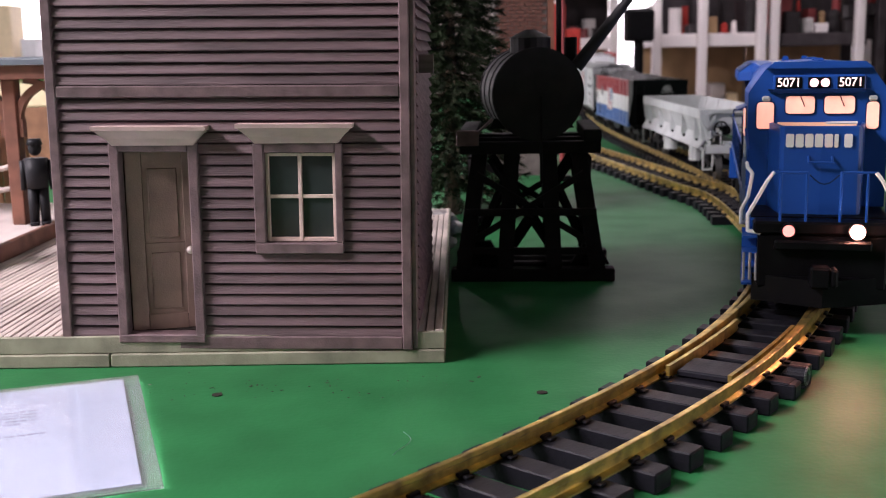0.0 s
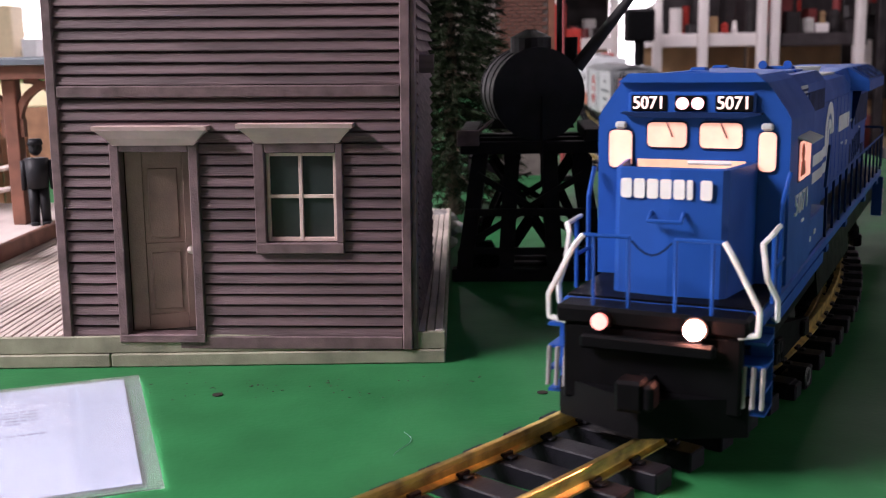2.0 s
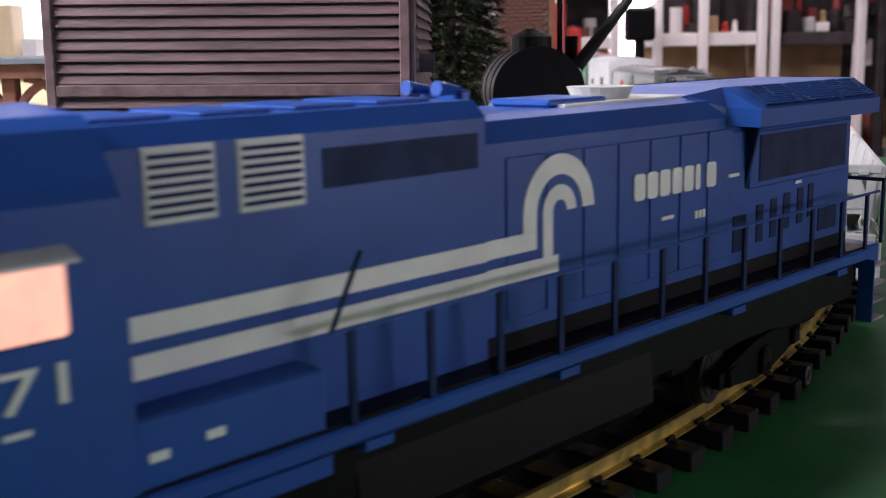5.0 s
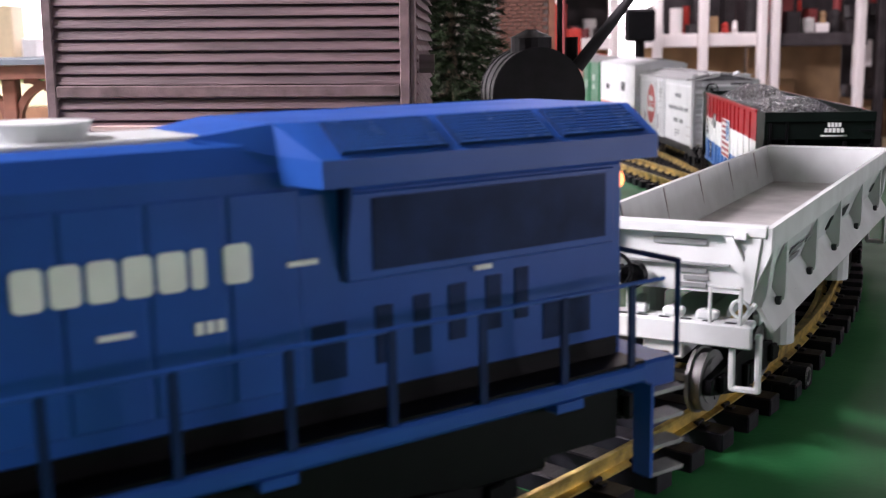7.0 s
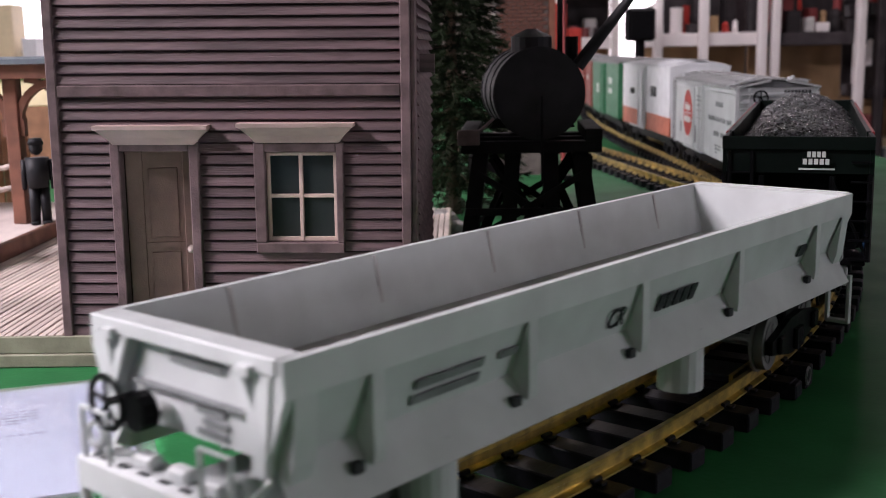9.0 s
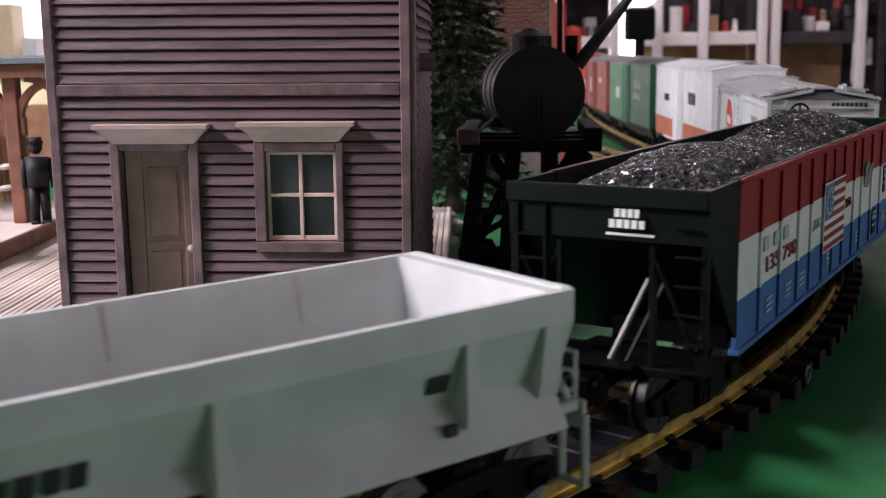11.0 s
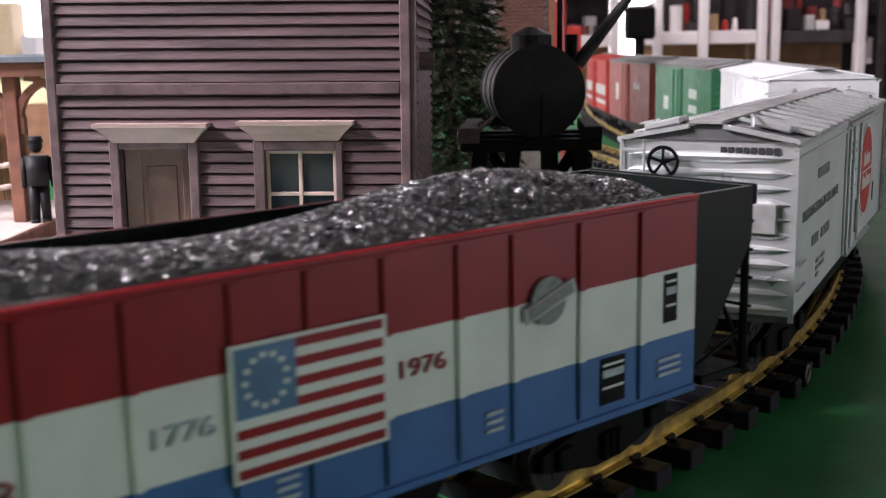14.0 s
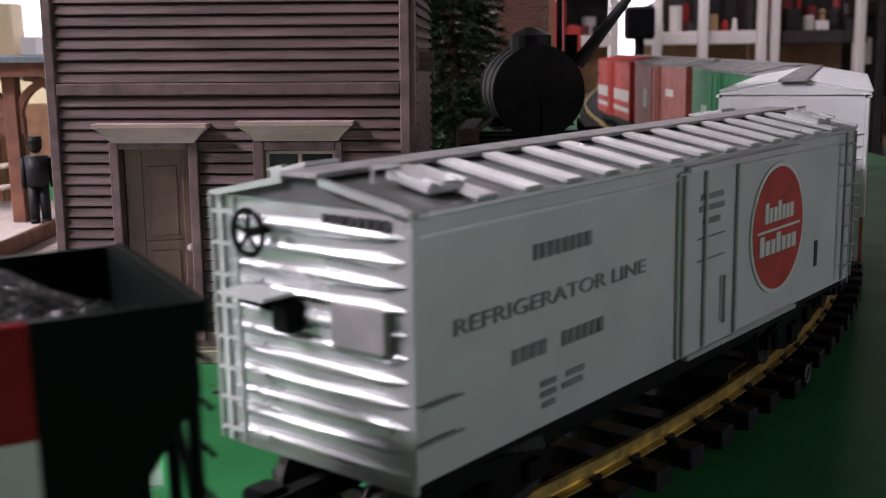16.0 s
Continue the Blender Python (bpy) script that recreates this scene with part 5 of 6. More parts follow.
def coal_hopper():
    c = thing("coal_hopper", pose(0, 0, 0), "red, white and blue coal hopper car heaped with coal", "freight car", "freight cars")
    xf, xr, pf, pr_ = 0.2040, -0.2565, 0.1615, -0.2170
    W, ZT, ZB = 0.0470, 0.1262, 0.0500
    z1, z2 = 0.0730, 0.1000
    for s in (-1, 1):
        y = lambda a, b: sorted((s * a, s * b))
        for name, mm, a, b in (("red_band", "red", z2, ZT), ("white_band", "cream", z1, z2), ("blue_band", "midblue", ZB, z1)):
            q, r = y(W - 0.0025, W)
            part(name, box(nb(), pr_, pf, q, r, a, b), M[mm], c)
        for i, x in enumerate((0.128, 0.0920, 0.0545, 0.0265, -0.0045, -0.0300, -0.0583, -0.0888, -0.1140, -0.1480, -0.1825)):
            q, r = y(W, W + 0.0014)
            rib = new("rib")
            rib.parent = c
            for name, mm, a, b in (("rib_top", "red", z2, ZT - 0.001), ("rib_middle", "cream", z1, z2), ("rib_foot", "midblue", ZB + 0.001, z1)):
                part(name, box(nb(), x - 0.0014, x + 0.0014, q, r, a, b), M[mm], rib)
        q, r = y(W - 0.0012, W + 0.0012)
        part("top_chord", box(nb(), pr_, pf, q, r, ZT, ZT + 0.0024, 0.0006), M["red"], c)
        q, r = y(W - 0.004, W + 0.0015)
        part("side_sill", box(nb(), pr_, pf, q, r, ZB - 0.0030, ZB, 0.0005), M["midblue"], c)
        # dark end side sheets
        for a, b, e in ((pf, xf, 1), (pr_, xr, -1)):
            bm = nb()
            q, r = y(W - 0.003, W - 0.0003)
            prism(bm, [(a, ZT + 0.002), (b, ZT + 0.002), (b, 0.1050), (a + (b - a) * 0.25, 0.0640), (a, 0.0560)], q, r, "y")
            part("end_side_sheet", bm, M["hopgreen"], c)
            rods(c, "end_post", [[(b - e * 0.002, s * (W - 0.002), 0.1050), (b - e * 0.002, s * (W - 0.002), 0.0480)], [(b - e * 0.002, s * 0.022, 0.1030), (b - e * 0.002, s * 0.022, 0.0480)]], 0.0020, M["black"])
    # flag patch on both sides
    for s in (-1, 1):
        y = lambda a, b: sorted((s * a, s * b))
        fl = new("flag_patch")
        fl.parent = c
        fl["label"] = "painted striped flag patch"
        fx0, fx1, fz0, fz1 = -0.0555, -0.0030, 0.0680, 0.1065
        q, r = y(W + 0.0015, W + 0.0018)
        part("flag_field", box(nb(), fx0 - 0.0015, fx1 + 0.0015, q, r, fz0 - 0.0012, fz1 + 0.0012), M["cream"], fl)
        q, r = y(W + 0.0018, W + 0.0021)
        st = (fz1 - fz0) / 13
        bm = nb()
        for i in range(0, 13, 2):
            z = fz1 - (i + 1) * st
            left = fx1 - 0.0205 if i < 7 else fx1
            box(bm, fx0, left, q, r, z, z + st)
        part("flag_stripe", bm, M["red"], fl)
        part("canton", box(nb(), fx1 - 0.0205, fx1, q, r, fz1 - 7 * st, fz1), M["flagblue"], fl)
        q, r = y(W + 0.0021, W + 0.0023)
        star = mesh_of("star", box(nb(), -0.0008, 0.0008, q, r, -0.0008, 0.0008, 0, Matrix.Rotation(math.pi / 4, 4, "Y")), M["cream"])
        for k in range(13):
            ob = new("star", star)
            ob.parent = fl
            ob.matrix_basis = pose(fx1 - 0.01025 + 0.0070 * math.cos(k * math.tau / 13), 0, fz1 - 3.5 * st + 0.0076 * math.sin(k * math.tau / 13))
        for x0, x1, a, b in ((-0.2045, -0.1965, 0.079, 0.0985), (-0.1730, -0.1590, 0.0535, 0.0715)):
            q, r = y(W + 0.0001, W + 0.0006)
            t = part("tag_board", box(nb(), x0, x1, q, r, a, b), M["black"], c)
            q, r = y(W + 0.0006, W + 0.0008)
            n = 4
            for i in range(n):
                z = a + 0.0015 + i * (b - a) / n
                part("tag_line", box(nb(), x0 + 0.001, x1 - 0.001, q, r, z, z + (0.0009 if i % 2 else 0.0030)), M["cream" if i % 2 else "palemark" if i == 2 else "black"], t)
        # round herald with a slanted bar
        bm = nb()
        cy = W + 0.0016
        tube(bm, (-0.1300, s * (cy - 0.0010), 0.0995), (-0.1300, s * cy, 0.0995), 0.0088, 24)
        part("herald", bm, M["herald"], c, "grey round herald with slanted bar")
        bm = box(nb(), -0.0135, 0.0135, -0.0003, 0.0003, -0.0028, 0.0028, 0, pose(-0.1300, s * (cy + 0.0005), 0.0995, 0, 18 * s, 0))
        part("herald_bar", bm, M["dumpin"], c)
        part("herald_line", box(nb(), -0.0115, 0.0115, -0.0002, 0.0002, -0.0019, 0.0019, 0, pose(-0.1300, s * (cy + 0.0009), 0.0995, 0, 18 * s, 0)), M["herald"], c)
    writing("135 798", 0.0112, M["mar"], c, on_left(0.0890, W + 0.0008, 0.0815), "car_number", "maroon car number", 0.0580)
    marking("brand_lettering", c, on_left(0.0988, W + 0.0006, 0.0925), [[(x - 0.0046, -0.0026), (x - 0.0038, -0.0034), (x + 0.0038, -0.0034), (x + 0.0046, -0.0026), (x + 0.0046, 0.0026), (x + 0.0038, 0.0034), (x - 0.0038, 0.0034), (x - 0.0046, 0.0026)] for x in (-0.0188, 0.0, 0.0188)], M["palemark"], "pale grey-blue brand lettering as plain blocks")
    writing("1776", 0.0085, M["palemark"], c, on_left(0.0130, W + 0.0006, 0.0860), "lettering", "pale grey-blue year lettering", 0.0190)
    writing("1976", 0.0085, M["red"], c, on_left(-0.0718, W + 0.0006, 0.0875), "lettering", "red year lettering", 0.0190)
    for x, w in ((0.1095, 0.012), (0.0725, 0.012), (0.043, 0.012), (-0.020, 0.008), (-0.104, 0.008), (-0.200, 0.014)):
        bars("small_stencil", c, on_left(x, W + 0.0006, 0.061), [(w, 0.0014, 0, 0.003), (w, 0.0014, 0, 0), (w, 0.0014, 0, -0.003)], M["palemark"])
    for x, s in ((xf, 1), (xr, -1)):
        a, b = sorted((x, x - s * 0.003))
        part("end_sheet", box(nb(), a, b, -W + 0.0031, W - 0.0031, 0.1050, ZT + 0.002), M["hopgreen"], c, "dark green end sheet")
        a, b = sorted((x + s * 0.0002, x + s * 0.003))
        part("end_cap", box(nb(), a, b, -W, W, 0.1200, ZT + 0.0026, 0.0006), M["hopgreen"], c)
        bm = nb()
        p = [(x - s * 0.004, 0.1055), (x - s * 0.0060, 0.1055), (x - s * 0.060, 0.0500), (x - s * 0.058, 0.0490)]
        prism(bm, p, -W + 0.004, W - 0.004, "y")
        part("slope_sheet", bm, M["black"], c)
        mm = pose(x + s * 0.0032, 0, 0, 90, 0, 90 * s)
        bars("car_number", c, mm, [(0.012, 0.0036, 0.012, 0.1175), (0.017, 0.0036, 0.012, 0.1128)], M["cream"], "white end number as plain bars")
        bars("small_stencil", c, pose(x + s * 0.0004, 0, 0, 90, 0, 90 * s), [(0.022, 0.0011, 0.012, 0.1078)], M["cream"])
        part("bolster_plate", box(nb(), min(x - s * 0.044, x - s * 0.047), max(x - s * 0.044, x - s * 0.047), -0.014 if s > 0 else -0.042, 0.042, 0.0496, 0.0600), M["black"], c)
        part("end_platform", box(nb(), min(x, x - s * 0.03), max(x, x - s * 0.03), -0.044, 0.044, 0.0455, 0.0495, 0.0006), M["black"], c)
        for y0 in (-0.0420, -0.0280):
            part("ladder_rail", tube(nb(), (x + s * 0.001, y0, 0.044), (x + s * 0.001, y0, 0.119), 0.0013, 6), M["black"], c)
        for k in range(6):
            part("ladder_rung", tube(nb(), (x + s * 0.001, -0.0420, 0.050 + k * 0.011), (x + s * 0.001, -0.0280, 0.050 + k * 0.011), 0.0008, 6), M["black"], c)
        for k in range(6):
            part("ladder_rung", tube(nb(), (x + s * 0.0025, 0.0455, 0.050 + k * 0.0125), (x + s * 0.0025, 0.0330, 0.050 + k * 0.0125), 0.0008, 6), M["black"], c)
        for y0 in (-1, 1):
            part("cross_brace", tube(nb(), (x - s * 0.001, y0 * 0.044, 0.052), (x - s * 0.001, y0 * 0.022, 0.100), 0.0011, 6), M["black"], c)
            part("sill_brace", tube(nb(), (x + s * 0.0005, y0 * 0.044, 0.066), (x - s * 0.030, y0 * 0.040, 0.053), 0.0011, 6), M["black"], c)
        part("brake_platform", box(nb(), min(x, x + s * 0.009), max(x, x + s * 0.009), -0.018, 0.016, 0.0500, 0.0512), M["black"], c)
        for y0 in (0.002, 0.010):
            part("brake_rod", tube(nb(), (x - s * 0.002, y0, 0.050), (x - s * 0.018, y0 + 0.012, 0.085), 0.0014, 6), M["roofgrey" if y0 < 0.005 else "black"], c)
        coupler(c, x + s * 0.008, M["black"])
    part("hopper_bottom", prism(nb(), [(-0.11, 0.05), (-0.09, 0.03), (-0.03, 0.03), (0.0, 0.05), (0.03, 0.03), (0.08, 0.03), (0.10, 0.05), (0.10, 0.07), (-0.11, 0.07)], -0.030, 0.030, "y"), M["black"], c)
    for s in (-1, 1):
        a, b = sorted((s * (W - 0.0040), s * (W - 0.0013)))
        part("inner_liner", box(nb(), pr_, pf, a, b, 0.100, ZT + 0.0026), M["hopgreen"], c, "dark inner side sheet")
    # coal: a lumpy heap
    bm = nb()
    nx, ny = 240, 50
    rnd = random.Random(3)
    vs = []
    for i in range(nx + 1):
        u = i / nx
        x = xr + 0.004 + (xf - xr - 0.008) * u
        row = []
        for j in range(ny + 1):
            v = j / ny * 2 - 1
            hump = 0.5 + 0.5 * math.cos(2 * math.pi * 2 * u - math.pi)
            ends = min(1, u / 0.075, (1 - u) / 0.075)
            z = 0.1155 + (0.0125 + 0.0075 * hump + 0.0045 * math.exp(-((u - 0.24) / 0.14) ** 2)) * ends * (1 - abs(v) ** 2.2) - 0.004 * (1 - ends)
            z += rnd.uniform(-0.0010, 0.0010) + 0.002 * noise.noise((x * 60, v * 3, 1.0))
            row.append(bm.verts.new((x + rnd.uniform(-0.001, 0.001), v * (W - 0.0036) + rnd.uniform(-0.0006, 0.0006) * (abs(v) < 0.99), z)))
        vs.append(row)
    for i in range(nx):
        for j in range(ny):
            q = (vs[i][j], vs[i + 1][j], vs[i + 1][j + 1], vs[i][j + 1])
            bm.faces.new((q[0], q[1], q[2]))
            bm.faces.new((q[0], q[2], q[3]))
    part("coal_bed", bm, M["coal"], c, "heap of shiny black coal")
    lumps = []
    for k in range(3):
        b2 = nb()
        bmesh.ops.create_icosphere(b2, subdivisions=1, radius=0.00068)
        for v in b2.verts:
            v.co *= rnd.uniform(0.65, 1.25)
        lumps.append(([v.co.copy() for v in b2.verts], [[v.index for v in f.verts] for f in b2.faces]) if (b2.verts.index_update() or True) else None)
        b2.free()
    verts, faces = [], []
    for k in range(14000):
        u, v = rnd.uniform(0.02, 0.98), rnd.uniform(-0.95, 0.95)
        i, j = int(u * nx), int((v + 1) / 2 * ny)
        x = xr + 0.004 + (xf - xr - 0.008) * u
        hump = 0.5 + 0.5 * math.cos(2 * math.pi * 2 * u - math.pi)
        ends = min(1, u / 0.075, (1 - u) / 0.075)
        z = 0.1155 + (0.0125 + 0.0075 * hump + 0.0045 * math.exp(-((u - 0.24) / 0.14) ** 2)) * ends * (1 - abs(v) ** 2.2) - 0.004 * (1 - ends)
        m = pose(x, v * (W - 0.0045), z + 0.0006, rnd.uniform(0, 360), rnd.uniform(0, 360), 0) @ Matrix.Scale(rnd.uniform(0.6, 1.35), 4)
        lv, lf = lumps[k % 3]
        n = len(verts)
        verts += [m @ p for p in lv]
        faces += [[n + q for q in f] for f in lf]
    me = bpy.data.meshes.new("loose_coal")
    me.from_pydata(verts, [], faces)
    me.materials.append(M["coal"])
    ob = new("loose_coal", me)
    ob.parent = c
    ob["kind"] = "stuff"
    for x in (0.16, -0.178):
        truck(c, x, (-0.032, 0.032), 0.04, M["black"], 0.030)
    return c


def box_car(name, label, side, end, roof, lower=None, detailed=True, half_gap=0.0):
    c = thing(name, pose(0, 0, 0), label, "freight car", "freight cars")
    x0, x1, W, ZB, ZE, ZP = -0.1925, 0.1890, 0.0446, 0.0525, *((0.1375, 0.1480) if detailed else (0.1530, 0.1630))
    for s in (-1, 1):
        a, b = sorted((s * (W - 0.002), s * W))
        part("side_panel", box(nb(), x0, x1, a, b, ZB if not lower else 0.080, ZE), M[side], c)
        if lower:
            part("lower_side", box(nb(), x0, x1, a, b, ZB, 0.080), M[lower], c)
        a, b = sorted((s * W, s * (W + 0.0016)))
        d = part("sliding_door", box(nb(), -0.0386, 0.0192, a, b, ZB + 0.001, ZE - 0.003, 0.0004), M[side], c)
        a, b = sorted((s * (W + 0.0016), s * (W + 0.0032)))
        for x in (-0.0362, -0.004, 0.0162):
            part("door_bar", tube(nb(), (x, s * (W + 0.0026), ZB + 0.002), (x, s * (W + 0.0026), ZE - 0.004), 0.0009, 6), M[side], d)
        part("door_track", box(nb(), -0.11, 0.012, min(s * W, s * (W + 0.0028)), max(s * W, s * (W + 0.0028)), ZE - 0.0035, ZE - 0.001), M[end], c)
        part("door_track", box(nb(), -0.11, 0.012, min(s * W, s * (W + 0.0030)), max(s * W, s * (W + 0.0030)), ZB - 0.001, ZB + 0.001), M[end], c)
        part("eave", box(nb(), x0, x1, min(s * (W - 0.001), s * (W + 0.0018)), max(s * (W - 0.001), s * (W + 0.0018)), ZE, ZE + 0.0022, 0.0005), M[roof], c)
        sill = nb()
        prism(sill, [(x0 + 0.06, ZB), (x1 - 0.05, ZB), (x1 - 0.10, ZB - 0.006), (x0 + 0.10, ZB - 0.006)], min(s * (W - 0.002), s * W), max(s * (W - 0.002), s * W), "y")
        part("side_sill", sill, M["black"], c)
        if detailed:
            part("door_lever", tube(nb(), (-0.0230, s * (W + 0.0030), 0.062), (-0.0230, s * (W + 0.0030), 0.084), 0.0008, 6), M["roofgrey"], d)
            for k in (0, 1):
                part("grab_iron", tube(nb(), (0.1900, s * (W + 0.002), 0.066 + 0.012 * k), (0.168, s * (W + 0.002), 0.066 + 0.012 * k), 0.0006, 6), M["roofgrey"], c)
            for k in range(7):
                part("ladder_rung", tube(nb(), (x0 + 0.004, s * (W + 0.003), 0.062 + 0.0115 * k), (x0 + 0.018, s * (W + 0.003), 0.062 + 0.0115 * k), 0.0007, 6), M["roofgrey"], c)
            for x in (x0 + 0.004, x0 + 0.018):
                part("ladder_rail", tube(nb(), (x, s * (W + 0.003), 0.055), (x, s * (W + 0.003), 0.138), 0.0008, 6), M["roofgrey"], c)
    part("floor_pan", box(nb(), x0, x1, -W + 0.0021, W - 0.0021, ZB - 0.004, ZB - 0.0002), M["black"], c)
    part("underframe", box(nb(), x0 + 0.05, x1 - 0.05, -0.03, 0.03, ZB - 0.018, ZB - 0.0041, 0.001), M["black"], c)
    roofp = [(-W - 0.001, ZE + 0.0022), (W + 0.001, ZE + 0.0022), (0.008, ZP - 0.001), (-0.008, ZP - 0.001)]
    part("roof", prism(nb(), roofp, x0 - 0.001, x1 + 0.001), M["roofdark" if detailed else roof], c)
    slope = math.atan2(ZP - 0.001 - ZE - 0.0022, W - 0.007)
    n = 13
    for s in (-1, 1):
        for i in range(n):
            x = x0 + 0.035 + i * (x1 - x0 - 0.07) / (n - 1)
            mm = Matrix.Translation((x, s * (W + 0.008) / 2, (ZP - 0.001 + ZE + 0.0022) / 2)) @ Matrix.Rotation(-s * slope, 4, "X")
            part("roof_rib", box(nb(), -0.0055, 0.0055, -0.0215, 0.0215, 0.0001, 0.0022, 0.0008, mm), M[roof], c)
    part("running_board", box(nb(), x0 - 0.004, x1 + 0.004, -0.0085, 0.0085, ZP, ZP + 0.0018, 0.0003), M["roofgrey"], c, "grey grated running board")
    for s in (-1, 1):
        if detailed:
            part("letter_board", box(nb(), x0, x1, min(s * W, s * (W + 0.0009)), max(s * W, s * (W + 0.0009)), ZE - 0.0062, ZE - 0.0048), M[end], c)
            for xe, q in ((x1, 1), (x0, -1)):
                a, b = sorted((xe + q * 0.0011, xe + q * 0.0036))
                part("end_cornice", prism(nb(), [(s * (W + 0.0012), ZE + 0.0012), (s * (W + 0.0012), ZE + 0.0034), (s * 0.0086, ZP + 0.0002), (s * 0.0086, ZP - 0.0022)], a, b), M[roof], c)
                part("corner_post", box(nb(), min(xe, xe + q * 0.0012), max(xe, xe + q * 0.0012), min(s * (W - 0.002), s * (W + 0.0006)), max(s * (W - 0.002), s * (W + 0.0006)), ZB - 0.003, ZE + 0.001), M[end], c)
    for xe, s in ((x1, 1), (x0, -1)):
        a, b = sorted((xe, xe - s * 0.002))
        part("end_panel", prism(nb(), [(-W + 0.0021, ZB - 0.004), (W - 0.0021, ZB - 0.004), (W - 0.0021, ZE + 0.002), (0.008, ZP - 0.0012), (-0.008, ZP - 0.0012), (-W + 0.0021, ZE + 0.002)], a, b), M[end], c)
        for i in range(11):
            z = ZB + 0.003 + i * 0.0076
            bm = nb()
            prev = None
            y0, y1 = -W + 0.004, W - 0.0026
            for k in range(19):
                u = k / 18
                y = y0 + (y1 - y0) * u
                full = min(1.0, u / 0.06, (1 - u) / 0.10)
                hgt = (0.0014 + 0.0013 * (0.5 + 0.5 * math.cos(math.tau * (u - 0.5 + 0.5 * (i % 2))))) * full + 0.0002
                ring = [bm.verts.new((xe + s * dx * (0.25 + 0.75 * full), y, z + dz)) for dx, dz in ((0, -hgt), (0.0018, -hgt * 0.45), (0.0024, hgt * 0.1), (0.0016, hgt * 0.7), (0, hgt))]
                if prev:
                    for q in range(5):
                        bm.faces.new((prev[q], prev[(q + 1) % 5], ring[(q + 1) % 5], ring[q]))
                prev = ring
            part("end_rib", bm, M[end], c)
        if detailed:
            for y in (-0.0430, -0.0310):
                part("ladder_rail", tube(nb(), (xe + s * 0.005, y, 0.052), (xe + s * 0.005, y, 0.140), 0.0009, 6), M[end], c)
            for k in range(8):
                part("ladder_rung", tube(nb(), (xe + s * 0.005, -0.0435, 0.056 + 0.0112 * k), (xe + s * 0.005, -0.0305, 0.056 + 0.0112 * k), 0.0009, 6), M[end], c)
            for k in range(5):
                a, b = sorted((xe + s * (0.0015 + 0.003 * k), xe + s * (0.0037 + 0.003 * k)))
                part("brake_step_slat", box(nb(), a, b, -0.029, -0.006, 0.108, 0.1095), M["silver_side"], c)
            part("brake_step_bracket", prism(nb(), [(xe, 0.1000), (xe + s * 0.015, 0.1070), (xe + s * 0.015, 0.1079), (xe, 0.1079)], -0.020, -0.017, "y"), M["black"], c)
            for k in range(8):
                part("ladder_rung", tube(nb(), (xe + s * 0.0035, -0.0280, 0.056 + 0.0112 * k), (xe + s * 0.0035, -0.0200, 0.056 + 0.0112 * k), 0.0008, 6), M[end], c)
            part("gear_box", box(nb(), min(xe, xe + s * 0.008), max(xe, xe + s * 0.008), -0.012, -0.003, 0.096, 0.106, 0.001), M["black"], c)
            part("placard", box(nb(), min(xe, xe + s * 0.004), max(xe, xe + s * 0.004), 0.012, 0.036, 0.094, 0.109, 0.0006), M["roofgrey"], c, "plain grey placard board")
            brake_wheel(c, xe + s * 0.009, -0.020, 0.129, 0.0075, xe)
            for y in (-0.028, 0.028):
                tilt = 1 if y > 0 else -1
                m4 = Matrix.Translation((xe - s * 0.026, y, 0.1452)) @ Matrix.Rotation(-tilt * 0.22, 4, "X")
                part("ice_hatch", box(nb(), -0.009, 0.009, -0.010, 0.010, -0.001, 0.0030, 0.001, m4), M[roof], c)
                for q in (-0.0055, 0.0055):
                    part("hatch_latch", box(nb(), q - 0.0012, q + 0.0012, 0.0085 * tilt - 0.004, 0.0085 * tilt + 0.004, 0.0030, 0.0042, 0, m4), M[end], c)
            part("roof_hand_hold", pipe(nb(), [Vector((xe - s * 0.010, 0.020, 0.146)), Vector((xe - s * 0.010, 0.020, 0.151)), Vector((xe - s * 0.022, 0.020, 0.151)), Vector((xe - s * 0.022, 0.020, 0.146))], 0.0008), M[roof], c)
            bars("small_stencil", c, pose(xe + s * 0.0006, 0, 0, 90, 0, 90 * s), [(0.030, 0.0042, 0.022, 0.1345)], M["dark_mark"])
        coupler(c, xe + s * 0.012, M["black"])
    for x in (0.14, -0.14):
        truck(c, x, (-0.030, 0.030), 0.04, M["black"], 0.030)
    return c


